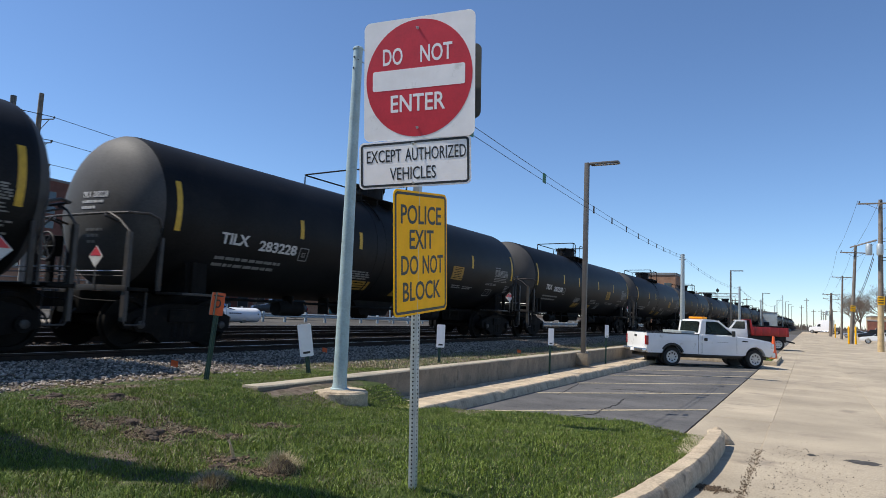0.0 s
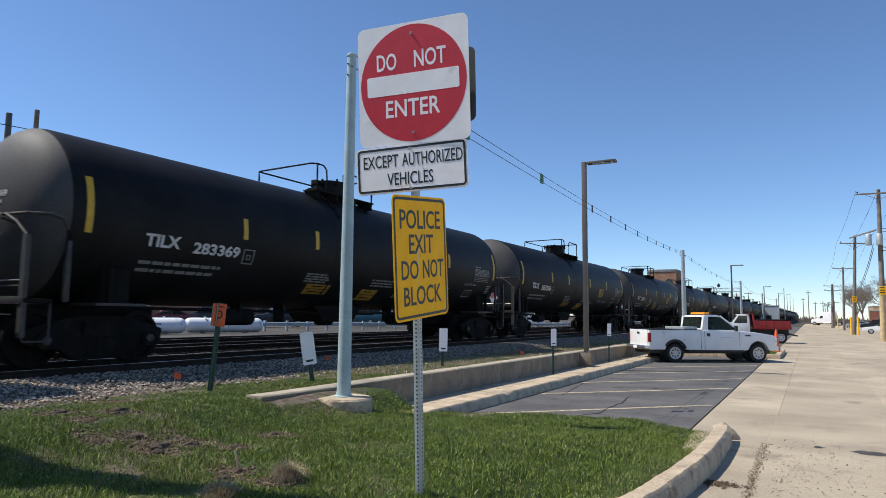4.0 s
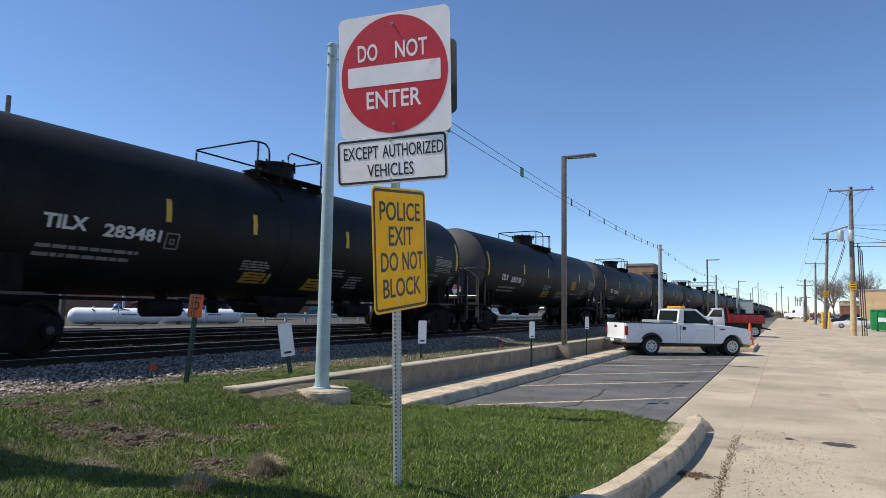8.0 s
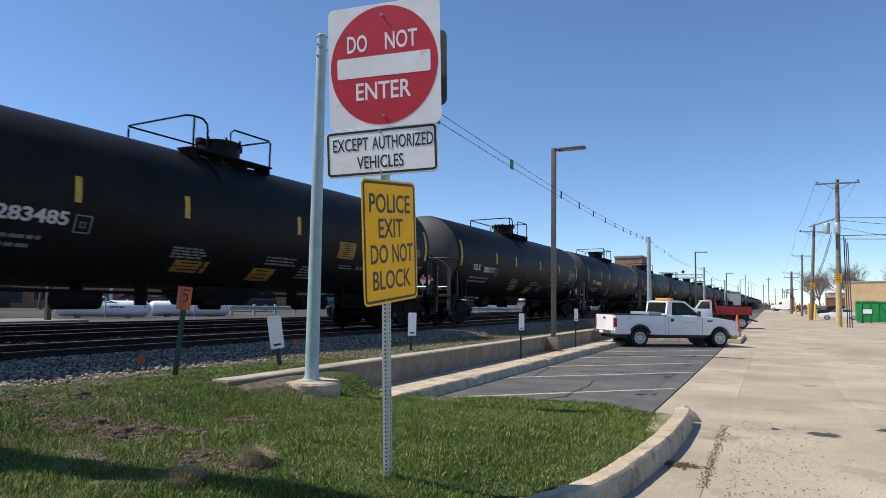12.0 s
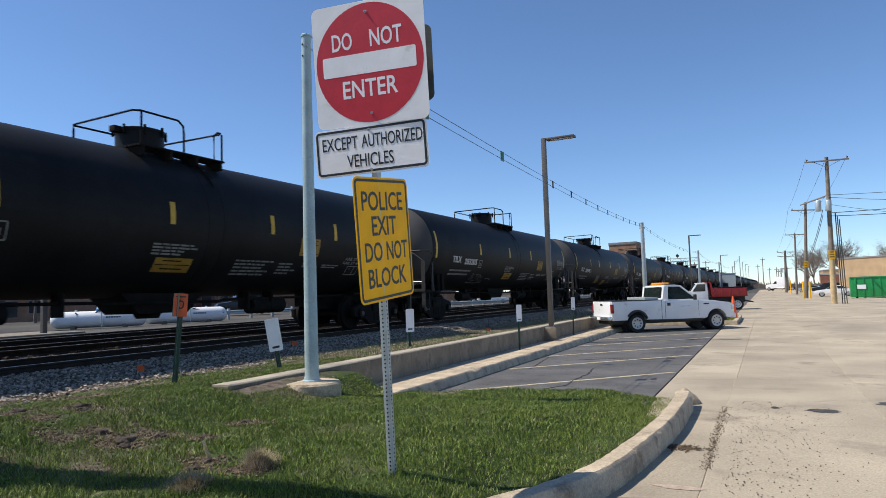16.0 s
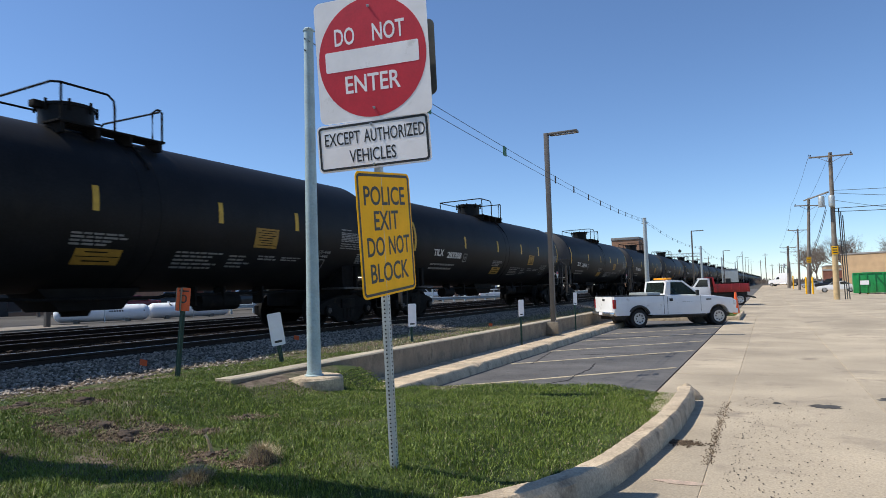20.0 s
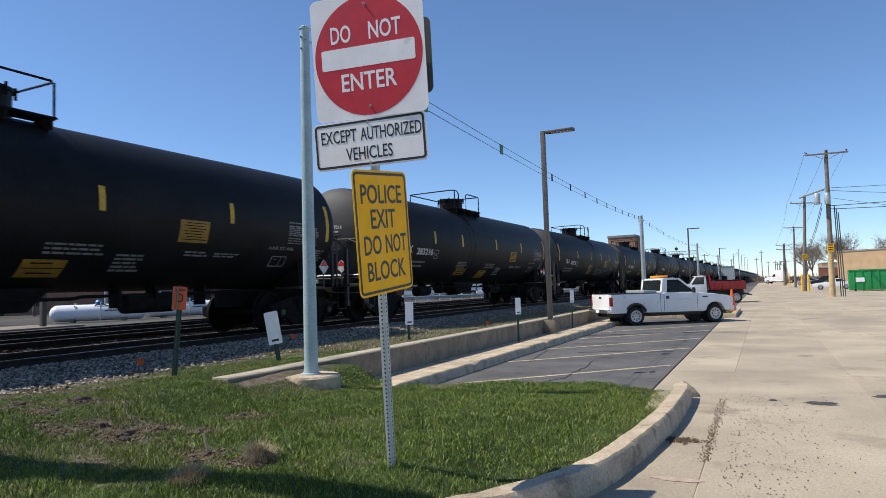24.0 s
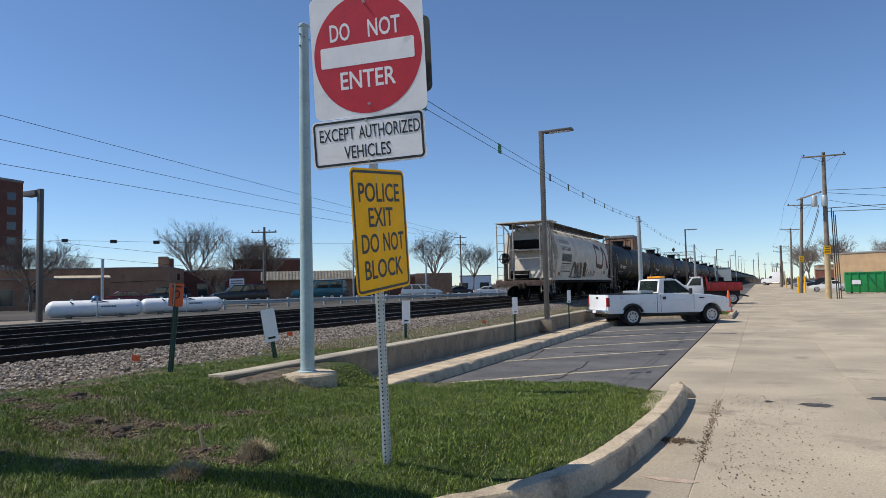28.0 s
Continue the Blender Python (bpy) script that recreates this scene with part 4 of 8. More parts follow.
    part("brake_pipe", path_tube([(0.55, -5.9, 0.98), (0.55, -1.5, 0.95), (0.75, -1.2, 0.92), (0.75, 1.2, 0.92), (0.55, 1.5, 0.95), (0.55, 5.9, 0.98)], 0.03), M_DIRTY, car)
    part("brake_cylinder", rod((0.5, -3.9, 0.82), (0.5, -3.1, 0.82), 0.17, seg=16), M_DIRTY, car)
    part("air_reservoir", rod((0.45, 2.4, 0.80), (0.45, 3.5, 0.80), 0.19, seg=16), M_DIRTY, car)
    for y in (-3.5, -2.2, 2.2, 3.0, 4.2):
        part("hanger", box((0.35, y - 0.03, 0.72), (0.65, y + 0.03, 1.12), 0.005), M_DIRTY, car)
    brake = bmesh.new()
    ringpts = [(0.26 * math.cos(2 * math.pi * k / 16), -8.45, 1.80 + 0.26 * math.sin(2 * math.pi * k / 16)) for k in range(17)]
    path_tube(ringpts, 0.02, 6, brake)
    for a in (0, 60, 120):
        c, s_ = 0.26 * math.cos(radians(a)), 0.26 * math.sin(radians(a))
        rod((-c, -8.45, 1.80 - s_), (c, -8.45, 1.80 + s_), 0.012, seg=6, bm=brake)
    moved(brake, pose(-0.85, 0, 0))
    part("brake_wheel", brake, M_GEAR, car)
    part("brake_housing", box((-1.0, -8.42, 1.62), (-0.70, -8.22, 2.0), 0.03), M_DIRTY, car)
    part("brake_column", box((-0.93, -8.38, 1.05), (-0.77, -8.30, 1.65), 0.01), M_DIRTY, car)
    end_gear(car, -1)
    end_gear(car, 1)
    bogie(car, -6.95)
    bogie(car, 6.95)
    return car


# cars from the hopper forwards; numbers where they can be read
SORT_A = (2, 3, 4, 5, 6, 7, 13, 14, 17, 21, 22, 25, 27, 28, 30, 33, 34, 37, 39)
N_CARS = 41
SORTS = {"A": tank_car("A"), "B": tank_car("B")}
cars = []
for k in range(N_CARS):
    sort = "A" if k in SORT_A else "B"
    cars.append(SORTS[sort] if k in (0, 2) else copy_thing(SORTS[sort], Matrix.Identity(4)))
for k, number in enumerate(NUMBERS):
    y = -6.17 if k in SORT_A else -6.43
    part("reporting_mark", side_text("TILX", y + 0.36, 2.15, 0.72, 0.225, 0.03), M_WHITE, cars[k], "white letters TILX")
    part("reporting_number", side_text(number, y + 1.57, 2.10, 1.12, 0.225, 0.03), M_WHITE, cars[k], "white stencilled car number")
    part("head_number", on_head(moved(writing("TILX " + number, 0.66, 0.11, 0.02, 0.004), pose(0.20, 0, 2.73))), M_WHITE, cars[k], "white stencilled car number")


def paint_strokes(car, lines, r, material, name, label):
    """Loose strokes of paint on the near side of a tank; each line is a list of (y, z)."""
    bm = bmesh.new()
    for pts in lines:
        prev = None
        fine = [tuple(v)[:2] for v in curved([(y, z, 0) for y, z in pts], 5)]
        for i, (y, z) in enumerate(fine):
            y0, z0 = fine[max(i - 1, 0)]
            y1, z1 = fine[min(i + 1, len(fine) - 1)]
            d = Vector((y1 - y0, z1 - z0)).normalized()
            cur = []
            for q in (r, -r):
                yy, zz = y - d.y * q, z + d.x * q
                a = math.asin((zz - Z_TANK) / R_TANK)
                cur.append(bm.verts.new(((R_TANK + 0.007) * math.cos(a), yy, Z_TANK + (R_TANK + 0.007) * math.sin(a))))
            if prev:
                bm.faces.new((prev[0], prev[1], cur[1], cur[0]))
            prev = cur
    bmesh.ops.solidify(bm, geom=bm.faces[:], thickness=0.004)
    return part(name, bm, material, car, label)


# loose white spray marks on two of the cars
paint_strokes(cars[17], [[(y + 0.3, z) for y, z in line_] for line_ in [[(-3.05, 2.15), (-3.12, 1.85), (-3.22, 1.52), (-2.9, 1.48), (-2.45, 1.46)], [(-3.1, 1.72), (-2.9, 1.62), (-2.6, 1.80), (-2.45, 1.88)], [(-2.72, 2.06), (-2.55, 2.12), (-2.45, 2.02), (-2.58, 1.93), (-2.72, 2.0), (-2.70, 2.08)], [(-2.95, 1.74), (-2.82, 1.80), (-2.74, 1.70), (-2.86, 1.61), (-2.96, 1.69), (-2.94, 1.75)]]], 0.028, M_WHITE, "spray_mark", "loose white spray-painted mark")
paint_strokes(cars[7], [[(-4.1, 1.45), (-4.0, 1.70), (-3.92, 1.45)], [(-3.85, 1.68), (-3.82, 1.42), (-3.6, 1.44)], [(-3.55, 1.66), (-3.55, 1.42)], [(-3.68, 1.66), (-3.42, 1.64)], [(-3.35, 1.42), (-3.32, 1.64), (-3.15, 1.58), (-3.3, 1.52), (-3.12, 1.40)], [(-2.9, 1.60), (-3.05, 1.52), (-2.95, 1.40), (-2.8, 1.45)], [(-4.15, 1.36), (-3.3, 1.34), (-2.7, 1.38)], [(-2.6, 1.50), (-2.3, 1.52), (-2.0, 1.47)]], 0.016, M_STENCIL, "spray_mark", "loose white spray-painted scrawl")


# ---------------------------------------------------------------- hopper car at the train's end
def hopper_outline(grow=0.0, n=10):
    """Half-round body section, (x, z)."""
    right = [(1.40, 1.18), (1.47, 1.6), (1.53, 2.0)]
    for k in range(n + 1):
        a = radians(-10 + 78 * k / n)
        right.append((0.12 + (1.46 + grow) * math.cos(a), 2.56 + (1.52 + grow) * math.sin(a)))
    right = [(x, max(z, 1.18)) for x, z in right]
    right.append((0.0, 4.10 + grow))
    left = [(-x, z) for x, z in reversed(right[:-1])]
    return right + left


HOPPER_LOW = [(1.40, 1.18), (1.47, 1.6), (1.53, 2.0), (1.558, 2.3)]
M_HOPEND = mat("hopper_end_frame", (0.38, 0.33, 0.27), 0.6, 0, 0.25, 3, 25, 0.1, spots=((0.12, 0.08, 0.055), 0.4, 5))
M_PANEL = mat("hopper_number_panel", (0.20, 0.19, 0.17), 0.6, 0, 0.15, 3, 25, 0.05)
M_RUSTY = mat("rusty_end_sill", (0.10, 0.062, 0.045), 0.85, 0, 0.35, 5, 40, 0.3, spots=((0.035, 0.024, 0.02), 0.5, 6))
M_FADED = mat("hopper_faded_lettering", (0.27, 0.20, 0.17), 0.6, 0, 0.3, 6, 25, 0.05, spots=((0.5, 0.44, 0.36), 0.5, 9))
M_SPILL = mat("hopper_dark_spill", (0.045, 0.030, 0.024), 0.8, 0, 0.4, 6, 25, 0.2)
M_PATCH = mat("hopper_orange_patch", (0.42, 0.17, 0.03), 0.6, 0, 0.15, 3, 25, 0.05)


def hopper_car():
    car = thing("hopper_car", "grey covered hopper car with brown emblem, stencils and graffiti", "hopper car")
    ol = hopper_outline()
    bm = bmesh.new()
    rows = []
    for y, s in ((-7.5, 0.97), (-7.35, 1.0), (7.35, 1.0), (7.5, 0.97)):
        rows.append([bm.verts.new((x * s, y, 2.7 + (z - 2.7) * s)) for x, z in ol])
    n = len(ol)
    for a, b in zip(rows, rows[1:]):
        for k in range(n):
            bm.faces.new((a[k], a[(k + 1) % n], b[(k + 1) % n], b[k]))
    bm.faces.new(rows[0])
    bm.faces.new(rows[-1][::-1])
    bmesh.ops.recalc_face_normals(bm, faces=bm.faces)
    part("body", bm, M_HOPPER, car, "grey weathered hopper body")
    for s in (-1, 1):
        part("side_sill", box((s * 1.40, -9.0, 1.13), (s * 1.52, 9.0, 1.22), 0.015), M_HOPPER, car)
        part("sill_flange", box((s * 1.36, -8.9, 0.98), (s * 1.50, 8.9, 1.13), 0.01), M_DIRTY, car)
        # slope sheet and end framing
        sl = prism([(s * 7.45, 1.9), (s * 7.45, 3.6), (s * 8.2, 1.25), (s * 7.9, 1.25)], -1.15, 1.15, "X", 0.01)
        part("slope_sheet", sl, M_HOPPER, car)
        # pale bars modelled in place of sun stripes through the roof walk grating
        for k in range(16):
            zz = 1.5 + k * 0.15
            x = hopper_x(zz) * 0.97 - 0.04
            part("corner_rib", box((x - 0.55, min(s * 7.48, s * 7.56), zz), (x, max(s * 7.48, s * 7.56), zz + 0.07), 0.02), M_HOPPER, car)
        for k in range(6):
            zz = 1.6 + k * 0.42
            part("rib", box((-1.05, min(s * 7.5, s * 7.58), zz), (1.05, max(s * 7.5, s * 7.58), zz + 0.07), 0.01), M_HOPPER, car)
        part("hatch_opening", lathe([(0.0, s * 7.62), (0.40, s * 7.62), (0.42, s * 7.6), (0.42, s * 7.52)], 20, "Y"), M_DIRTY, car, "dark round opening", pose(0.35, 0, 2.75))
        part("end_platform", box((-1.5, s * 7.5, 1.02), (1.5, s * 9.0, 1.14), 0.015), M_RUSTY, car, "rusty end platform")
        part("end_sill", box((-1.52, s * 8.86, 0.85), (1.52, s * 9.02, 1.12), 0.015), M_RUSTY, car, "rusty end sill")
        for x in (-0.55, 1.42):
            part("end_post", box((x - 0.035, s * 8.80, 1.14), (x + 0.035, s * 8.88, 4.16), 0.008), M_HOPEND, car)
        for z in (2.25,):
            part("end_rail", box((-1.42, s * 8.82, z), (1.42, s * 8.88, z + 0.06), 0.006), M_HOPEND, car)
        for xa, xb in ((0.95, 1.35), (-1.42, -1.02)):
            lad = bmesh.new()
            for x in (xa, xb):
                box((x - 0.025, s * 8.93, 0.5), (x + 0.025, s * 8.97, 4.1), 0, lad)
            for k in range(9):
                rod((xa, s * 8.95, 0.6 + 0.42 * k), (xb, s * 8.95, 0.6 + 0.42 * k), 0.014, seg=6, bm=lad)
            part("end_ladder", lad, M_HOPEND, car)
        lad = bmesh.new()
        for y in (8.35, 8.75):
            box((1.50, s * y - 0.02, 0.45), (1.54, s * y + 0.02, 4.1), 0, lad)
        for k in range(11):
            rod((1.52, s * 8.35, 0.55 + 0.34 * k), (1.52, s * 8.75, 0.55 + 0.34 * k), 0.013, seg=6, bm=lad)
        part("side_ladder", lad, M_HOPEND, car)
        part("end_walk", box((-1.5, s * 7.4, 4.16), (1.5, s * 9.0, 4.22), 0.008), M_HOPPER, car)
        for k in range(5):
            part("brace", rod((-1.2 + 0.6 * k, s * 7.5, 3.8), (-1.2 + 0.6 * k, s * 8.9, 4.18), 0.03, seg=6), M_HOPEND, car)
        part("air_tank", rod((-0.9, s * 8.1, 1.45), (0.1, s * 8.1, 1.45), 0.22, seg=16), M_DIRTY, car)
        part("stub_sill", box((-0.32, s * 6.0, 0.62), (0.32, s * (9.45 if s > 0 else 8.9), 1.02), 0.03), M_DIRTY, car)
        part("coupler", prism([(-0.1, 0), (0.1, 0), (0.12, 0.25), (0.2, 0.36), (0.14, 0.42), (-0.02, 0.36), (-0.14, 0.42), (-0.16, 0.28)], 0.72, 0.98, "Z", 0.02), M_RUST, car, at=pose(0, s * (9.4 if s > 0 else 8.85), 0, 0, 0, 0 if s > 0 else 180))
        part("air_hose", path_tube([(0.3, s * 8.9, 0.7), (0.34, s * 9.1, 0.55), (0.3, s * 9.15, 0.3)], 0.025), M_PLASTK, car)
    # roof walks and hatch rims
    for x in (-1.05, 1.05):
        wk = bmesh.new()
        for j in range(3):
            box((x - 0.22 + 0.16 * j, -8.9, 4.16), (x - 0.10 + 0.16 * j, 8.9, 4.20), 0, wk)
        part("roof_walk", wk, M_GEAR, car)
        for k in range(13):
            part("walk_bracket", box((x - 0.2, -7.2 + 1.2 * k, 3.95), (x + 0.22, -7.16 + 1.2 * k, 4.16), 0), M_GEAR, car)
    part("hatch_rim", box((-0.28, -7.0, 4.08), (0.28, 7.0, 4.24), 0.03), M_ROOF, car)
    # spilled dark streaks under the roof edge
    rng = random.Random(4)
    for k in range(120):
        y = -7.2 + 0.121 * k + rng.uniform(-0.06, 0.06)
        wet = noise.noise((y * 1.1, 3.3, 0)) + 0.35
        if wet < 0.2 or rng.random() < 0.3:
            continue
        h = rng.uniform(0.04, 0.16) + 0.22 * max(0.0, wet - 0.3) * rng.random()
        part("dark_streak", hopper_patch(y, 3.86 - h / 2 - rng.uniform(0, 0.05), rng.uniform(0.03, 0.13), h), M_SPILL, car, "dark spill under the roof edge")
    # discharge bays; along() turns a distance from the front coupling into the drawing's y
    def along(d):
        return (d + 8.40) / 0.83
    for k in range(3):
        y = along(-11.08 + 2.48 * k)
        bm = bmesh.new()
        a = [bm.verts.new(p) for p in ((-0.62, y - 1.46, 1.2), (0.62, y - 1.46, 1.2), (0.62, y + 1.46, 1.2), (-0.62, y + 1.46, 1.2))]
        b = [bm.verts.new(p) for p in ((-0.32, y - 0.40, 0.42), (0.32, y - 0.40, 0.42), (0.32, y + 0.40, 0.42), (-0.32, y + 0.40, 0.42))]
        for i in range(4):
            bm.faces.new((a[i], a[(i + 1) % 4], b[(i + 1) % 4], b[i]))
        bm.faces.new(a)
        bm.faces.new(b[::-1])
        bmesh.ops.recalc_face_normals(bm, faces=bm.faces)
        part("discharge_bay", bm, M_DIRTY, car)
        part("gate", box((-0.4, y - 0.45, 0.34), (0.4, y + 0.45, 0.42), 0.01), M_DIRTY, car)
    # emblem: one bent band, drawn plainly
    def band(pts, r, material, label):
        bm = bmesh.new()
        prev = None
        for i, (y, z) in enumerate(pts):
            y0, z0 = pts[max(i - 1, 0)]
            y1, z1 = pts[min(i + 1, len(pts) - 1)]
            d = Vector((y1 - y0, z1 - z0)).normalized()
            nrm = Vector((-d.y, d.x)) * r
            cur = [bm.verts.new((hopper_x(zz) + 0.012, yy, zz)) for yy, zz in ((y + nrm.x, z + nrm.y), (y - nrm.x, z - nrm.y))]
            if prev:
                bm.faces.new((prev[0], prev[1], cur[1], cur[0]))
            prev = cur
        bmesh.ops.solidify(bm, geom=bm.faces[:], thickness=0.008)
        return part("emblem", bm, material, car, label)
    c = [(-4.85, 3.16), (-5.3, 3.24), (-5.85, 3.30), (-6.12, 3.16), (-6.17, 2.8), (-6.16, 2.4), (-6.02, 2.10), (-5.65, 2.02), (-5.0, 1.99), (-4.52, 1.99), (-4.29, 2.15), (-4.24, 2.6), (-4.20, 3.05), (-4.02, 3.22), (-3.78, 3.05), (-3.32, 2.45), (-2.98, 2.04), (-2.76, 1.97), (-2.56, 2.2), (-2.50, 2.6), (-2.56, 3.10)]
    band([tuple(v)[:2] for v in curved([(along(y), z, 0) for y, z in c], 5)], 0.14, M_CNBROWN, "brown bent band emblem")
    # faded lettering as bars, the number panel and brown rules
    for z, n, y0_, y1_ in ((3.22, 8, -14.05, -12.12), (2.84, 8, -13.98, -12.05)):
        for j in range(n):
            y = along(y0_ + (y1_ - y0_) * (j + 0.5) / n)
            part("stencil_bar", hopper_patch(y, z, 0.15, 0.22), M_FADED, car, "faded brown lettering")
    part("number_panel", hopper_patch(along(-12.98), 2.34, 2.24, 0.42), M_PANEL, car, "grey number panel")
    part("reporting_mark", moved(writing("CNLX 10173", 2.0, 0.24, 0.02, 0.006), pose(hopper_x(2.34) + 0.02, along(-12.98), 2.34, 0, 0, 90)), M_ROOF, car, "dark stencilled car number")
    for z, y0_, y1_ in ((2.02, -13.94, -12.08), (1.60, -14.05, -12.2)):
        part("stencil_line", hopper_patch(along((y0_ + y1_) / 2), z, (y1_ - y0_) / 0.83, 0.045), M_CNBROWN, car, "brown painted line")
    band([(along(-13.02), 1.62), (along(-12.93), 1.82), (along(-12.88), 2.0)], 0.022, M_CNBROWN, "brown painted line")
    for j in range(6):
        part("stencil_bar", hopper_patch(along(-13.9 + 0.27 * (j % 3)), 1.86 - 0.11 * (j // 3), 0.24, 0.045), M_HOPEND, car, "faded unread stencil")
    part("orange_patch", hopper_patch(along(-14.28), 1.45, 0.50, 0.17), M_PATCH, car, "small orange patch")
    part("orange_patch", hopper_patch(along(-2.42), 1.42, 0.36, 0.14), M_PATCH, car, "small orange patch")
    for d in (-6.4, -4.4):
        band([(along(d - 0.1), 1.36), (along(d), 1.54), (along(d + 0.07), 1.70)], 0.07, M_PATCH, "slanting orange stroke")
    pn = part("stencil_panel", hopper_patch(along(-3.6), 1.60, 0.50, 0.22), M_PANEL, car, "small dark data panel")
    # graffiti: block letters with pale orange faces and dark outlines
    faces = [[(-12.05, 1.34), (-11.95, 1.5), (-11.7, 1.85), (-11.55, 2.05)], [(-11.5, 2.02), (-11.3, 2.04), (-11.15, 1.85), (-11.15, 1.45)], [(-11.05, 1.45), (-10.9, 1.8), (-10.75, 2.02)], [(-10.5, 2.0), (-10.6, 1.7), (-10.5, 1.42), (-10.25, 1.45)], [(-10.2, 1.98), (-9.95, 2.03), (-9.8, 1.86), (-10.05, 1.72), (-9.75, 1.55), (-10.0, 1.40)]]
    for line in faces:
        band([tuple(v)[:2] for v in curved([(along(y), z, 0) for y, z in line], 5)], 0.13, M_TAN, "tan painted stroke")
    lines = [[(-12.3, 1.32), (-11.95, 1.36), (-11.85, 1.62), (-11.7, 2.02), (-11.45, 2.10), (-11.2, 2.10), (-11.05, 1.86), (-11.05, 1.60)], [(-11.85, 1.36), (-11.7, 1.72), (-11.5, 1.92), (-11.32, 1.84), (-11.3, 1.38)], [(-11.05, 1.60), (-10.9, 1.98), (-10.6, 2.10)], [(-11.3, 1.36), (-11.0, 1.34), (-10.85, 1.62), (-10.75, 1.80)], [(-10.6, 2.08), (-10.75, 1.7), (-10.62, 1.36), (-10.2, 1.34), (-10.15, 1.52)], [(-10.4, 2.04), (-10.42, 1.66), (-10.3, 1.52)], [(-10.3, 2.06), (-9.9, 2.12), (-9.65, 1.92), (-9.8, 1.74), (-9.6, 1.54), (-9.8, 1.32), (-10.15, 1.34)], [(-10.1, 1.86), (-9.95, 1.88)], [(-10.1, 1.56), (-9.92, 1.56)], [(-12.4, 1.30), (-11.5, 1.27), (-10.5, 1.28), (-9.6, 1.25)]]
    for line in lines:
        ob = band([tuple(v)[:2] for v in curved([(along(y), z, 0) for y, z in line], 5)], 0.035, M_PANEL, "dark painted outline")
        for v in ob.data.vertices:
            v.co.x += 0.010
    blot = [[(-9.3, 1.95), (-8.9, 2.05), (-8.6, 1.9)], [(-9.35, 1.7), (-8.95, 1.75), (-8.65, 1.65)], [(-9.3, 1.45), (-9.0, 1.5), (-8.8, 1.36)]]
    for line in blot:
        ob = band([tuple(v)[:2] for v in curved([(along(y), z, 0) for y, z in line], 5)], 0.15, M_GEAR, "smeared dark green paint")
    band([tuple(v)[:2] for v in curved([(along(y), z, 0) for y, z in ((-8.9, 1.32), (-8.6, 1.42), (-8.3, 1.7), (-8.15, 1.75))], 5)], 0.06, M_PATCH, "orange painted stroke")
    for k, y in enumerate((-7.9, -7.4, -7.0, -6.6)):
        band([tuple(v)[:2] for v in curved([(along(y - 0.15), 1.34, 0), (along(y), 1.6 + 0.1 * (k % 2), 0), (along(y + 0.12), 1.38, 0)], 5)], 0.03, M_TAN, "tan painted stroke")
    # rear end: hand brake, air reservoir and slope sheet braces
    ringpts = [(-0.95 + 0.28 * math.cos(2 * math.pi * k / 16), -9.12, 2.30 + 0.28 * math.sin(2 * math.pi * k / 16)) for k in range(17)]
    part("brake_wheel", path_tube(ringpts, 0.022, 6), M_GEAR, car)
    part("brake_spokes", gathered([rod((-0.95 - 0.27 * math.cos(radians(a)), -9.12, 2.30 - 0.27 * math.sin(radians(a))), (-0.95 + 0.27 * math.cos(radians(a)), -9.12, 2.30 + 0.27 * math.sin(radians(a))), 0.014, seg=6) for a in (0, 60, 120)]), M_GEAR, car)
    part("brake_housing", box((-1.12, -9.08, 2.05), (-0.78, -8.86, 2.58), 0.04), M_DIRTY, car)
    part("brake_bracket", box((-1.05, -9.0, 1.14), (-0.85, -8.88, 2.06), 0.01), M_GEAR, car)
    for s in (-1, 1):
        part("air_reservoir", rod((-0.75, s * 8.15, 3.05), (0.65, s * 8.15, 3.05), 0.24, seg=20), M_DIRTY, car, "dark air reservoir")
        part("reservoir_shelf", box((-0.85, s * 7.55, 2.70), (0.85, s * 8.45, 2.78), 0.01), M_HOPEND, car)
        for x in (-1.18, 1.18):
            part("slope_brace", prism([(s * 7.5, 3.75), (s * 7.72, 3.75), (s * 8.75, 1.14), (s * 8.45, 1.14)], x - 0.06, x + 0.06, "X", 0.008), M_HOPPER, car)
        part("grab_iron", path_tube([(0.95, s * 8.98, 1.45), (0.2, s * 9.0, 1.45), (-0.5, s * 8.98, 1.45)], 0.014, 6), M_HOPEND, car)
    bogie(car, -6.9)
    bogie(car, 6.9)
    return car


def hopper_x(z):
    if z < 2.3:
        for (xa, za), (xb, zb) in zip(HOPPER_LOW, HOPPER_LOW[1:]):
            if z <= zb:
                return xa + (xb - xa) * (z - za) / (zb - za)
    q = max(-0.999, min(0.999, (z - 2.56) / 1.52))
    return 0.12 + 1.46 * math.sqrt(1 - q * q)


def hopper_patch(y, z, w, h, proud=0.008):
    bm = bmesh.new()
    n = 4
    v = []
    for i in range(n + 1):
        zz = z - h / 2 + h * i / n
        v.append([bm.verts.new((hopper_x(zz) + proud, yy, zz)) for yy in (y - w / 2, y + w / 2)])
    for a, b in zip(v, v[1:]):
        bm.faces.new((a[0], a[1], b[1], b[0]))
    bmesh.ops.solidify(bm, geom=bm.faces[:], thickness=0.012)
    return bm


hopper = hopper_car()
# the short car is 0.83 of the drawing's length
for ob_ in list(hopper.children):
    ob_.location.y *= 0.83
    if ob_.name.split(".")[0] != "bogie":
        for v_ in ob_.data.vertices:
            v_.co.y *= 0.83


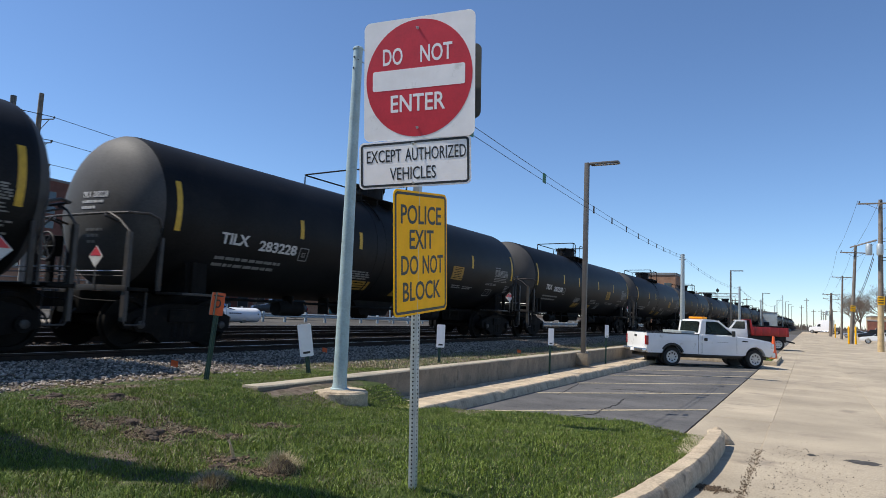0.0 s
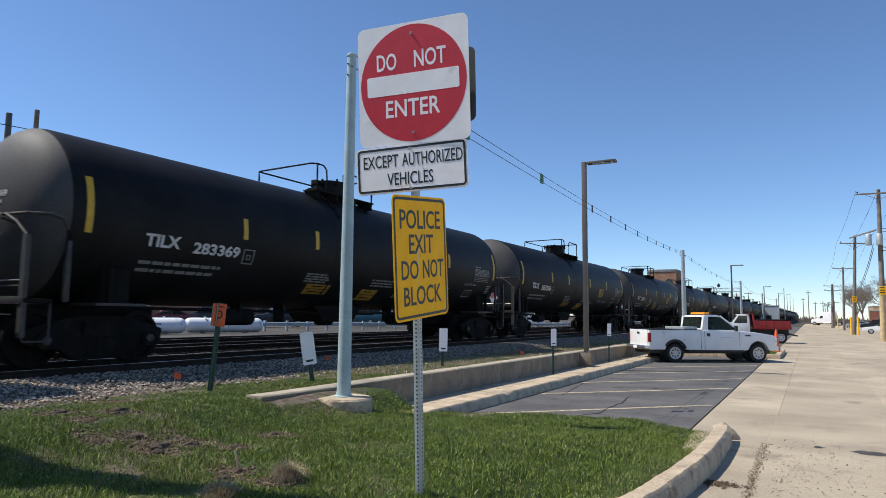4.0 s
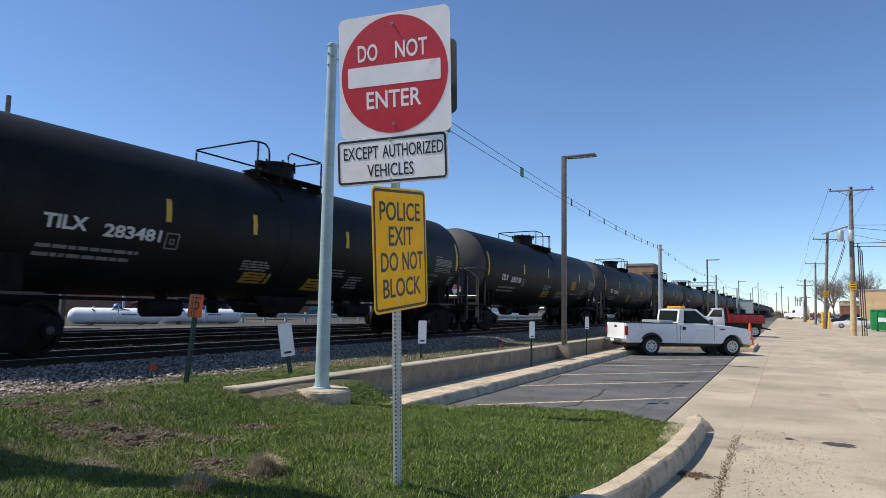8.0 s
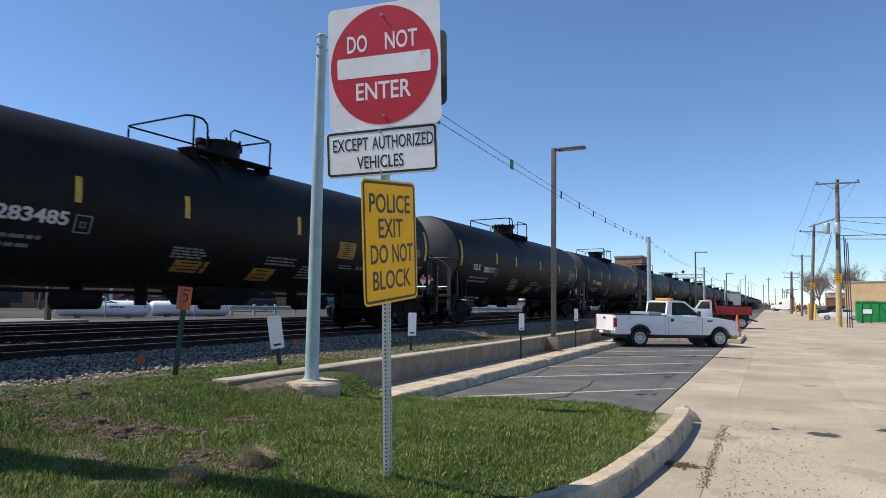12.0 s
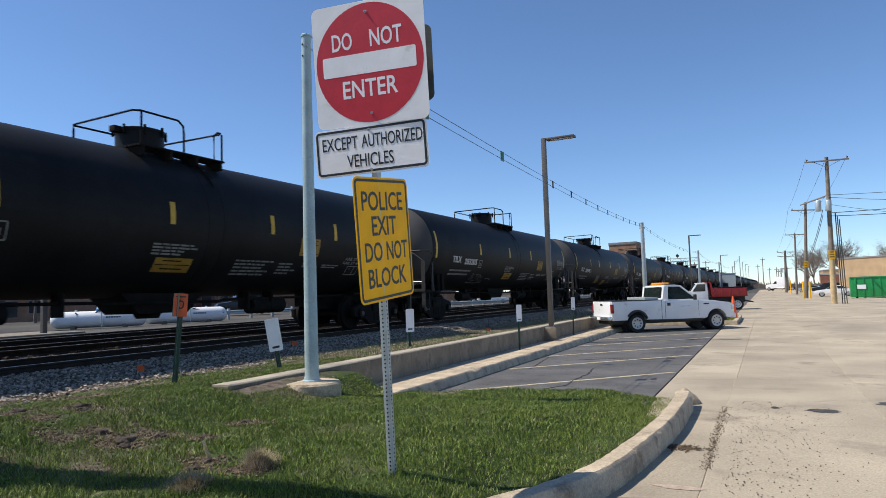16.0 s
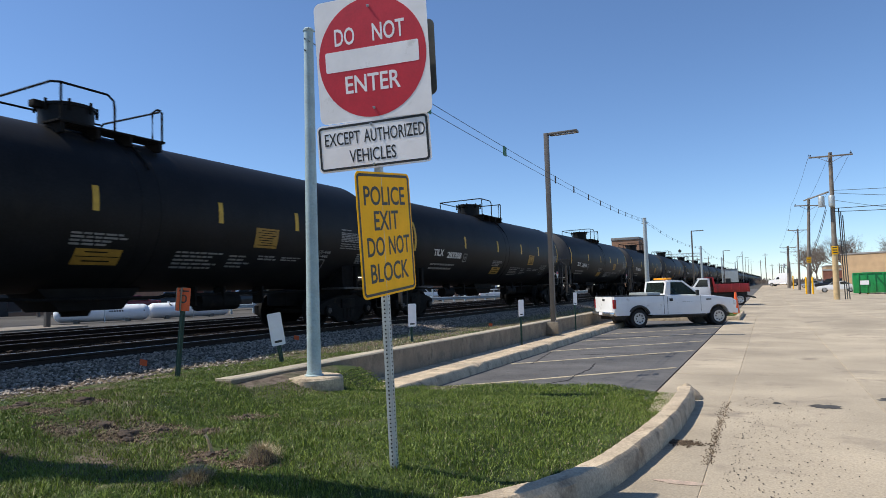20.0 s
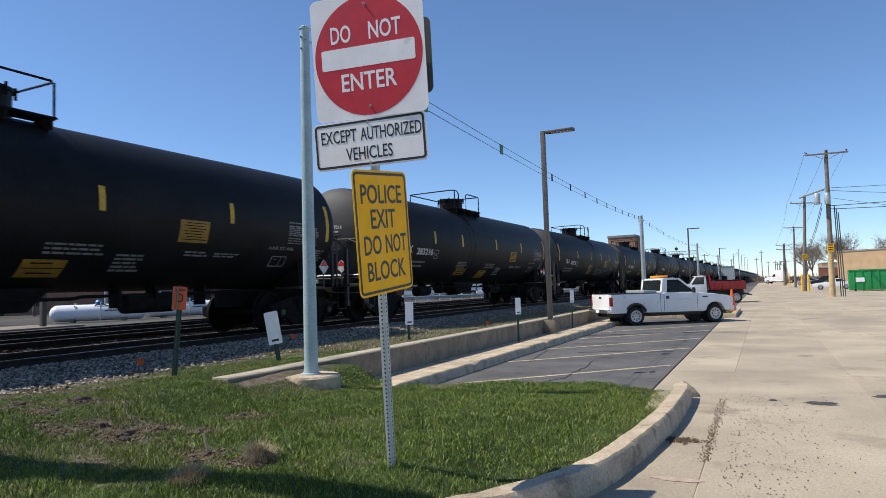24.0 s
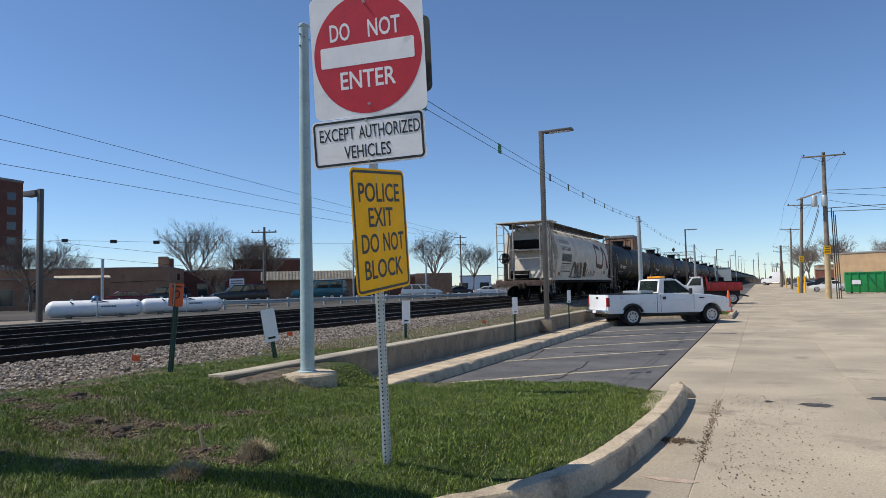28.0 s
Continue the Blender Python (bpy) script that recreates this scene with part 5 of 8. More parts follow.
# ---------------------------------------------------------------- lamps, markers and vehicles by the bays
def lamp_post(x, y, z0, h, arm, label="dark bronze square lamp post with a flat lamp head"):
    t = thing("street_lamp", label, "street lamp", site_pose(x, y, z0), "lamp posts along the railway wall")
    part("footing", roughen(box((-0.22, -0.22, -0.35), (0.22, 0.22, 0.04), 0.02), 0.006, 8), M_WALL, t, "concrete footing block")
    part("base_plate", box((-0.14, -0.14, 0.04), (0.14, 0.14, 0.06), 0.004), M_BRONZE, t)
    part("shaft", box((-0.075, -0.075, 0.05), (0.075, 0.075, h), 0.012), M_BRONZE, t)
    head = part("lamp_head", box((0.12, -0.15, h - 0.10), (arm, 0.15, h - 0.02), 0.02), M_BRONZE, t)
    part("lens", box((0.3, -0.11, h - 0.112), (arm - 0.08, 0.11, h - 0.101), 0), M_CLEAR, head)
    part("arm", box((0.06, -0.03, h - 0.085), (0.14, 0.03, h - 0.035), 0.004), M_BRONZE, t)
    for sx, sy in ((-1, -1), (1, -1), (-1, 1), (1, 1)):
        part("anchor_bolt", rod((sx * 0.11, sy * 0.11, 0.05), (sx * 0.11, sy * 0.11, 0.11), 0.012, seg=6), M_BOLT, t)
    return t


lamp_post(-4.98, 16.4, 0.40, 6.5, 1.10)
for x, y, h in ((-5.5, 58.3, 7.1), (-5.55, 102.8, 7.3), (-5.5, 150, 8.2), (-5.6, 212, 10.5), (-5.6, 245, 10.8), (-5.6, 290, 11.5)):
    lamp_post(x, y, 0.3, h, 1.25)


def plain_mast(x, y, h):
    t = thing("signal_mast", "plain grey galvanised mast carrying a line of spaced cables", "mast", site_pose(x, y, 0.35))
    part("shaft", lathe([(0.16, 0), (0.12, h)], 20), M_GALV, t)
    part("cap", lathe([(0.13, h), (0.13, h + 0.03), (0.0, h + 0.06)], 20), M_GALV, t)
    part("bracket", box((-0.2, -0.05, h - 0.35), (0.2, 0.05, h - 0.28), 0.01), M_GALV, t)


MASTS = [(-5.46, 34.4, 5.7), (-5.85, 70.4, 6.05), (-6.1, 108.0, 6.05), (-6.0, 152.0, 6.6), (-5.9, 198.0, 12.0)]
for m_ in MASTS:
    plain_mast(*m_)


def sagging(a, b, sag, n=24):
    a, b = Vector(a), Vector(b)
    return [a + (b - a) * (k / n) - Vector((0, 0, sag * 4 * (k / n) * (1 - k / n))) for k in range(n + 1)]


M_TAG = mat("green_cable_tag", (0.02, 0.13, 0.06), 0.5, 0, 0.1, 9, 60, 0.02)


def spaced_cable(a, b, sag, tags, big):
    """Two parallel cables held apart by spacers."""
    t = thing("spaced_cable", "pair of overhead cables held apart by small tags", "cable")
    up = sagging(a, b, sag)
    lo = [p - Vector((0, 0, 0.16)) for p in up]
    part("cable", path_tube(up, 0.0055, 5), M_WIRE, t)
    part("cable", path_tube(lo, 0.0055, 5), M_WIRE, t)
    for k, f in enumerate(tags):
        i = f * (len(up) - 1)
        j = int(i)
        p = up[j].lerp(up[min(j + 1, len(up) - 1)], i - j)
        s = big if k < 2 else 0.05
        part("cable_tag", box((p.x - 0.01, p.y - s, p.z - 0.20), (p.x + 0.01, p.y + s, p.z + 0.02), 0.003), M_TAG if k < 2 else M_WIRE, t, "green tag" if k < 2 else "")


def mast_top(x, y, h):
    return tuple(site(x, y, 0.35) + Vector((0, 0, h - 0.08)))


spaced_cable((-4.78, 6.22, 4.52), mast_top(*MASTS[0]), 0.28, (0.09, 0.2, 0.33, 0.40, 0.47, 0.54, 0.61, 0.68, 0.75, 0.82, 0.9, 0.96), 0.09)
for a_, b_ in zip(MASTS, MASTS[1:]):
    spaced_cable(mast_top(*a_), mast_top(*b_), 0.5, [0.0, 0.0] + [k / 12 for k in range(1, 12)], 0.05)


def marker(x, y, z0, h, tilt, kind_, turn):
    """A green channel post with a small plate."""
    labels = {"orange": "green channel post with a small orange warning plate by the ballast", "white": "green channel post with a small white plate by the wall"}
    t = thing("marker_post", labels[kind_], "marker post", site_pose(x, y, z0 - 0.05, 0, tilt, turn), "marker posts along the wall")
    part("channel", prism([(-0.03, 0.0), (-0.03, -0.012), (-0.012, -0.012), (-0.008, -0.03), (0.008, -0.03), (0.012, -0.012), (0.03, -0.012), (0.03, 0.0), (0.014, 0.0), (0.006, -0.02), (-0.006, -0.02), (-0.014, 0.0)], 0, h, "Z"), M_UPOST, t)
    if kind_ == "orange":
        pl = part("plate", moved(prism(rounded(0.15, 0.27, 0.01), -0.036, -0.032, "Y"), pose(0, 0, h - 0.145)), M_ORANGE, t, "orange plate")
        part("back_plate", moved(prism(rounded(0.15, 0.27, 0.01), -0.028, -0.025, "Y"), pose(-0.03, 0, h - 0.145, 0, 0, -58)), M_BACK, t, "dark folded plate behind")
        part("symbol", moved(ring(0.075, 0.10, 0.036, 0.016, 0.001), pose(0, -0.0365, h - 0.14)), M_SIGNK, pl, "dark round symbol")
        part("print_line", box((-0.055, -0.0375, h - 0.055), (0.055, -0.0362, h - 0.04)), M_SIGNK, pl)
    else:
        pl = part("plate", moved(prism(rounded(0.19, 0.46, 0.02), -0.036, -0.032, "Y"), pose(0, 0, h - 0.23)), M_SIGNW, t, "white plate")
        part("print_line", box((-0.05, -0.0375, h - 0.42), (0.05, -0.0362, h - 0.39)), M_SIGNK, pl)


marker(-6.22, 5.52, 0.36, 1.15, 4.5, "orange", 42)
marker(-6.05, 7.18, 0.38, 0.78, -9.0, "white", 44)
marker(-5.75, 10.3, 0.40, 0.85, 0.5, "white", 60)
marker(-4.90, 13.7, 0.125, 1.25, 0.0, "white", 60)
marker(-4.92, 18.3, 0.125, 1.42, 0.0, "white", 60)


def flag(x, y, z):
    t = thing("marking_flag", "small fluorescent orange marking flag in the stones", "flag", site_pose(x, y, z))
    part("wire", rod((0, 0, -0.05), (0.02, 0, 0.2), 0.003, seg=5), M_WIRE, t)
    part("cloth", roughen(prism([(0, 0), (0.10, -0.02), (0.11, 0.06), (0.0, 0.09)], -0.003, 0.003, "Y"), 0.01, 20), M_ORANGE, t, at=pose(0.02, 0, 0.1, 0, 0, 30))


for f_ in ((-8.2, 6.6, 0.28), (-8.9, 10.9, 0.30), (-5.8, 14.0, 0.40)):
    flag(*f_)


def cone(at):
    t = thing("traffic_cone", "tall orange traffic cone on the kerbed island", "traffic cone", at)
    part("cone", lathe([(0.17, 0.03), (0.05, 1.06), (0.035, 1.09), (0.0, 1.09)], 24), M_ORANGE, t)
    part("base", box((-0.19, -0.19, 0.0), (0.19, 0.19, 0.035), 0.01), M_ORANGE, t)


cone(site_pose(-1.11, 26.88, 0.11))


def wheel(parent, at, r=0.385, w=0.25, rim=M_RIM):
    ty = part("tyre", lathe([(r * 0.62, -w / 2), (r * 0.93, -w / 2), (r, -w * 0.32), (r, w * 0.32), (r * 0.93, w / 2), (r * 0.62, w / 2)], 32, "X"), M_TYRE, parent, at=at)
    bm = lathe([(0.002, w * 0.56), (r * 0.2, w * 0.56), (r * 0.22, w * 0.515), (r * 0.50, w * 0.52), (r * 0.56, w * 0.56), (r * 0.63, w * 0.55), (r * 0.65, w * 0.50)], 32, "X")
    rm = part("rim", bm, rim, ty)
    for k in range(8):
        a = 2 * math.pi * k / 8
        part("rim_slot", lathe([(0.0, 0.0), (r * 0.085, 0.0), (r * 0.085, 0.004), (0.0, 0.004)], 10, "X"), M_PLASTK, ty, at=pose(w * 0.518, r * 0.40 * math.cos(a), r * 0.40 * math.sin(a)))


def arch(cy, cz, r, a0, a1, n=9):
    return [(cy + r * math.cos(radians(a0 + (a1 - a0) * k / n)), cz + r * math.sin(radians(a0 + (a1 - a0) * k / n))) for k in range(n + 1)]


def glass_quad(pts, inset=0.004):
    """A thin pane from four points in order."""
    bm = bmesh.new()
    bm.faces.new([bm.verts.new(p) for p in pts])
    bmesh.ops.recalc_face_normals(bm, faces=bm.faces)
    bmesh.ops.solidify(bm, geom=bm.faces[:], thickness=inset)
    return bm


def clear_glass(name, tint):
    """Thin tinted glass that lets most light through."""
    m = bpy.data.materials.new(name)
    m.use_nodes = True
    n, l = m.node_tree.nodes, m.node_tree.links
    b = n["Principled BSDF"]
    b.inputs["Roughness"].default_value = 0.03
    b.inputs["Base Color"].default_value = (*tint, 1)
    b.inputs["Transmission Weight"].default_value = 0.85
    b.inputs["IOR"].default_value = 1.2
    return m


M_CABGLASS = clear_glass("greenish_cab_glass", (0.10, 0.14, 0.13))


def pickup(at):
    t = thing("pickup_truck", "white single-cab pickup truck with amber light bar, parked in a bay", "pickup truck", at)
    W = 0.98
    yr, yf = -1.74, 1.74
    rw, ra = 0.37, 0.435  # wheel and arch
    low = 0.50

    def half(s):
        """One side of the body, with round wheel arches cut from its lower edge."""
        o = [(-2.80, 0.64), (-2.72, low)] + arch(yr, 0.42, ra, 169, 11, 12) + [(yf - 0.60, low - 0.04)] + arch(yf, 0.42, ra, 169, 11, 12)
        o += [(2.36, 0.46), (2.50, 0.56), (2.54, 0.80), (2.50, 1.00), (2.38, 1.09), (1.80, 1.17), (1.02, 1.23), (-0.60, 1.25), (-0.60, 1.27), (-2.80, 1.27)]
        x0, x1 = sorted((s * 0.70, s * W))
        return prism(o, x0, x1, "X", 0.03)
    for s in (-1, 1):
        part("body_side", half(s), M_TRUCKW, t, "white painted body side")
    part("bonnet", prism([(0.95, 0.7), (2.46, 0.7), (2.50, 0.98), (2.36, 1.10), (1.80, 1.19), (0.98, 1.25)], -0.705, 0.705, "X", 0.02), M_TRUCKW, t)
    part("cab_floor", box((-0.7, -0.60, 0.48), (0.7, 0.96, 0.80), 0.01), M_PLASTK, t)
    part("bed_floor", box((-0.7, -2.78, 0.66), (0.7, -0.62, 0.78), 0.01), M_PLASTK, t)
    part("bed_front", box((-0.7, -0.66, 0.78), (0.7, -0.60, 1.24), 0.008), M_TRUCKW, t)
    for s in (-1, 1):
        part("bed_rail", box((min(s * 0.68, s * 0.985), -2.80, 1.268), (max(s * 0.68, s * 0.985), -0.62, 1.292), 0.008), M_PLASTK, t)
    # cab: pillars and roof round real openings
    zb, zt = 1.22, 1.83

    def px(z):
        return 0.95 - 0.19 * (z - zb) / (zt - zb)
    part("roof", prism([(-0.50, zt - 0.04), (-0.47, zt + 0.02), (-0.30, zt + 0.05), (0.10, zt + 0.05), (0.28, zt + 0.015), (0.32, zt - 0.04)], -0.76, 0.76, "X", 0.02), M_TRUCKW, t)
    part("rear_panel", box((-0.93, -0.60, 1.20), (0.93, -0.55, 1.34), 0.01), M_TRUCKW, t)
    part("seat_back", box((-0.66, -0.42, 0.8), (0.66, -0.26, 1.48), 0.05), M_BACK, t, "grey bench seat")
    part("dashboard", box((-0.8, 0.58, 1.02), (0.8, 0.98, 1.27), 0.04), M_PLASTK, t)
    part("steering_wheel", path_tube([(-0.36 + 0.19 * math.cos(2 * math.pi * k / 16), 0.42 - 0.06 * math.sin(2 * math.pi * k / 16), 1.28 + 0.18 * math.sin(2 * math.pi * k / 16)) for k in range(17)], 0.016), M_PLASTK, t)
    for s in (-1, 1):
        part("rear_pillar", prism([(-0.60, 1.20), (-0.34, 1.20), (-0.31, zt), (-0.50, zt)], min(s * 0.78, s * 0.93), max(s * 0.78, s * 0.93), "X", 0.02), M_TRUCKW, t)
        part("front_pillar", path_tube([(s * 0.92, 1.00, 1.22), (s * 0.84, 0.60, 1.55), (s * 0.75, 0.27, zt)], 0.045, 8), M_TRUCKW, t)
        part("door_top", path_tube([(s * 0.93, 0.92, 1.24), (s * 0.93, -0.5, 1.26)], 0.035, 8), M_TRUCKW, t)
        part("side_window", glass_quad([(s * px(1.26), -0.36, 1.26), (s * px(1.26), 0.90, 1.26), (s * px(1.76), 0.33, 1.79), (s * px(1.78), -0.33, 1.80)]), M_CABGLASS, t, "greenish door glass")
        part("door_seam", box((s * W - 0.003, -0.515, 0.52), (s * W + 0.003, -0.50, 1.24)), M_PLASTK, t)
        part("door_seam", box((s * W - 0.003, 0.95, 0.60), (s * W + 0.003, 0.962, 1.22)), M_PLASTK, t)
        part("door_handle", box((s * W - 0.01, -0.42, 1.03), (s * W + 0.02, -0.28, 1.15), 0.01), M_PLASTK, t, "black door handle")
        part("bed_seam", box((s * W - 0.003, -0.672, 0.52), (s * W + 0.003, -0.655, 1.27)), M_PLASTK, t)
        part("sill", box((min(s * 0.80, s * 0.99), -1.20, 0.43), (max(s * 0.80, s * 0.99), 1.15, 0.49), 0.01), M_PLASTK, t)
        part("mirror", box((min(s * 1.03, s * 1.16), 0.70, 1.24), (max(s * 1.03, s * 1.16), 0.80, 1.46), 0.02), M_PLASTK, t, "black door mirror")
        part("mirror_arm", rod((s * 0.94, 0.78, 1.26), (s * 1.06, 0.76, 1.30), 0.018, seg=8), M_PLASTK, t)
        part("body_crease", path_tube([(s * W, -2.7, 0.98), (s * W, yr, 1.0), (s * W, 1.0, 0.98)], 0.008, 6), M_TRUCKW, t)
        part("tail_lamp", box((min(s * 0.88, s * 0.99), -2.83, 0.80), (max(s * 0.88, s * 0.99), -2.72, 1.16), 0.01), M_TAIL, t, "red tail lamp")
        part("headlamp", box((min(s * 0.70, s * 0.985), 2.40, 0.80), (max(s * 0.70, s * 0.985), 2.54, 1.00), 0.02), M_CLEAR, t, "clear headlamp")
        for y in (yr, yf):
            part("wheel_well", lathe([(ra - 0.005, s * 0.45), (ra - 0.005, s * 0.72)], 24, "X"), M_PLASTK, t, at=pose(0, y, 0.42))
            wheel(t, pose(s * 0.84, y, rw, 0, 0, 0 if s > 0 else 180), rw, 0.25)
            part("arch_lip", path_tube([(s * (W + 0.003), a, b) for a, b in arch(y, 0.42, ra + 0.012, 168, 12, 14)], 0.018, 6), M_TRUCKW, t)
    part("rust_edge", path_tube([(W + 0.006, y, z) for y, z in arch(yr, 0.42, ra + 0.01, 150, 18, 12)], 0.055, 5), M_PLASTK, t, "torn dark wheel arch edge")
    part("windscreen", glass_quad([(-0.84, 0.98, 1.25), (0.84, 0.98, 1.25), (0.70, 0.30, zt - 0.01), (-0.70, 0.30, zt - 0.01)]), M_CABGLASS, t, "greenish windscreen")
    part("rear_window", glass_quad([(-0.78, -0.575, 1.34), (0.78, -0.575, 1.34), (0.70, -0.52, zt - 0.03), (-0.70, -0.52, zt - 0.03)]), M_CABGLASS, t, "greenish rear window")
    part("tailgate", box((-0.86, -2.83, 0.64), (0.86, -2.785, 1.27), 0.015), M_TRUCKW, t)
    part("tailgate_handle", box((-0.12, -2.845, 1.10), (0.12, -2.825, 1.18), 0.008), M_PLASTK, t)
    part("rear_bumper", box((-0.96, -2.97, 0.50), (0.96, -2.80, 0.66), 0.03), M_CHROME, t, "chrome rear bumper")
    part("registration_plate", box((-0.16, -2.985, 0.53), (0.16, -2.972, 0.64)), M_SIGNW, t)
    part("front_bumper", box((-0.97, 2.44, 0.46), (0.97, 2.62, 0.66), 0.05), M_TRUCKW, t)
    part("grille", box((-0.66, 2.48, 0.72), (0.66, 2.545, 1.02), 0.02), M_PLASTK, t)
    part("light_bar", box((-0.55, -0.30, 1.905), (0.55, -0.06, 1.985), 0.02), M_AMBER, t, "amber roof light bar")
    part("light_bar_foot", box((-0.5, -0.24, 1.87), (0.5, -0.12, 1.91)), M_PLASTK, t)
    part("tool_box", box((-0.84, -1.30, 1.292), (0.84, -0.74, 1.40), 0.015), M_GALV, t, "grey cross-bed tool box")
    for k in range(5):
        part("door_print", box((W - 0.001, 0.15 + 0.09 * k, 0.98), (W + 0.004, 0.21 + 0.09 * k, 1.005)), M_ROOF, t, "faint unread door lettering")
    part("side_marker", box((W - 0.002, 1.18, 1.04), (W + 0.006, 1.42, 1.09)), M_PLASTK, t)
    part("underbody", box((-0.68, -2.7, 0.34), (0.68, 2.4, 0.60), 0.03), M_PLASTK, t)
    return t


pickup(pose(-3.84, 29.03, -0.425, 0, 0, -54.5))


def dump_truck(at):
    t = thing("dump_truck", "white-cab dump truck with a red steel bed, parked in a bay", "dump truck", at)
    # nose towards +y
    part("hood", prism([(1.55, 0.6), (3.1, 0.6), (3.16, 1.0), (3.05, 1.3), (1.55, 1.45)], -0.95, 0.95, "X", 0.04), M_TRUCKW, t)
    part("cab", prism([(0.35, 0.6), (1.6, 0.6), (1.6, 1.40), (1.15, 2.05), (0.40, 2.08)], -0.95, 0.95, "X", 0.05), M_TRUCKW, t)
    part("windscreen", glass_quad([(-0.82, 1.60, 1.44), (0.82, 1.60, 1.44), (0.76, 1.20, 2.0), (-0.76, 1.20, 2.0)]), M_GLASS, t)
    for s in (-1, 1):
        part("side_window", glass_quad([(s * 0.956, 0.55, 1.42), (s * 0.956, 1.45, 1.42), (s * 0.956, 1.10, 1.95), (s * 0.956, 0.55, 1.95)]), M_GLASS, t)
        wheel(t, pose(s * 0.84, 2.3, 0.42, 0, 0, 0 if s > 0 else 180), 0.42, 0.26)
        wheel(t, pose(s * 0.84, -1.6, 0.42, 0, 0, 0 if s > 0 else 180), 0.42, 0.34)
    bed = prism([(0.1, 0.98), (0.25, 2.05), (0.15, 2.05), (0.05, 1.60), (-2.25, 1.60), (-2.3, 0.98)], -1.12, 1.12, "X", 0.02)
    b = part("dump_bed", bed, M_TRUCKR, t, "red steel dump bed")
    for k in range(5):
        for s in (-1, 1):
            part("stake_rib", box((s * 1.12 - 0.03, -2.2 + 0.53 * k, 0.98), (s * 1.12 + 0.05, -2.12 + 0.53 * k, 1.60), 0.008), M_TRUCKR, b)
    part("cab_shield", box((-1.0, 0.15, 2.05), (1.0, 0.60, 2.10), 0.015), M_TRUCKR, b)
    part("chassis", box((-0.45, -2.2, 0.55), (0.45, 1.0, 0.97), 0.03), M_PLASTK, t)
    part("load", roughen(box((-0.9, -2.0, 1.52), (0.9, -0.2, 1.68), 0.05), 0.06, 3), M_DIRTY, t, "dark load heaped in the bed")
    part("plough_frame", path_tube([(-0.6, -2.1, 0.7), (-0.6, -2.7, 0.55), (0.6, -2.7, 0.55), (0.6, -2.1, 0.7)], 0.05), M_PLASTK, t)
    return t


dump_truck(site_pose(-2.75, 40.5, 0.0, 0, 0, 100))


# ---------------------------------------------------------------- utility poles, yard and far side
def insulator(parent, x, y, z):
    part("insulator", lathe([(0.02, 0), (0.025, 0.05), (0.07, 0.06), (0.05, 0.09), (0.08, 0.10), (0.04, 0.16), (0.0, 0.17)], 10), M_PLASTK, parent, at=pose(x, y, z))


def utility_pole(at, h, arms, lean=0.0, yellow=0.0, sign=False, r=0.17, drum=0, turn=0):
    t = thing("utility_pole", "weathered wooden utility pole with crossarm and wires", "utility pole", at @ pose(0, 0, 0, 0, lean, turn), "wooden utility poles")
    part("shaft", lathe([(r * 1.15, 0), (r, h * 0.3), (r * 0.72, h)], 16), M_WOOD, t)
    if yellow:
        part("bare_base", lathe([(r * 1.19, -0.02), (r * 1.11, yellow), (r * 1.0, yellow + 0.01)], 16), M_WOODY, t, "yellowish bare wood at the base")
    for z, w in arms:
        am = part("crossarm", box((-w / 2, -r - 0.10, z - 0.06), (w / 2, -r + 0.02, z + 0.06), 0.01), M_WOOD, t)
        for x in (-w * 0.46, 0.0, w * 0.46) if w > 2 else (-w * 0.42, w * 0.42):
            insulator(am, x, -r - 0.04, z + 0.06)
        for s in (-1, 1):
            part("brace", rod((s * w * 0.3, -r - 0.03, z - 0.05), (0, -r - 0.02, z - 0.55), 0.018, seg=6), M_WOOD, am)
    if sign:
        part("warning_sign", box((-0.24, -r - 0.06, 3.75), (0.24, -r - 0.045, 4.42), 0.01), M_SIGNY, t, "yellow warning plate")
        for k in range(3):
            part("sign_line", box((-0.18, -r - 0.064, 3.86 + 0.2 * k), (0.18, -r - 0.061, 3.96 + 0.2 * k)), M_SIGNK, t)
    for k in range(drum):
        a = -0.55 + 0.5 * k
        part("transformer", moved(lathe([(0.0, 0), (0.22, 0.0), (0.24, 0.05), (0.24, 0.85), (0.2, 0.92), (0.0, 0.95)], 18), pose(a * 1.5, -0.4, h - 4.6)), M_GALV, t, "grey pole transformer")
    return t


P1 = utility_pole(site_pose(3.85, 48.1, 0), 12.34, ((12.0, 3.2),), 0.9, 3.8, True, 0.2, 2)
P2 = utility_pole(site_pose(3.3, 68.3, 0), 11.55, ((10.6, 3.1),), 3.0, 0, True, 0.2)
P3 = utility_pole(site_pose(3.5, 92.8, 0), 10.03, ((9.85, 3.0),), 1.5)
P4 = utility_pole(site_pose(3.0, 118.2, 0), 8.84, ((8.5, 3.1), (7.6, 2.9)), 1.5, 0, False, 0.28, 1)


def tube_thing(name, pts, r, material, label, cat):
    return solid(name, path_tube(pts, r, 6), material, label, cat)


def wire(a, b, sag, r=0.012, yard_side=False):
    if yard_side:
        a, b = site(*a), site(*b)
    tube_thing("wire", sagging(a, b, sag), r, M_WIRE, "thin black overhead wire between poles", "wire")


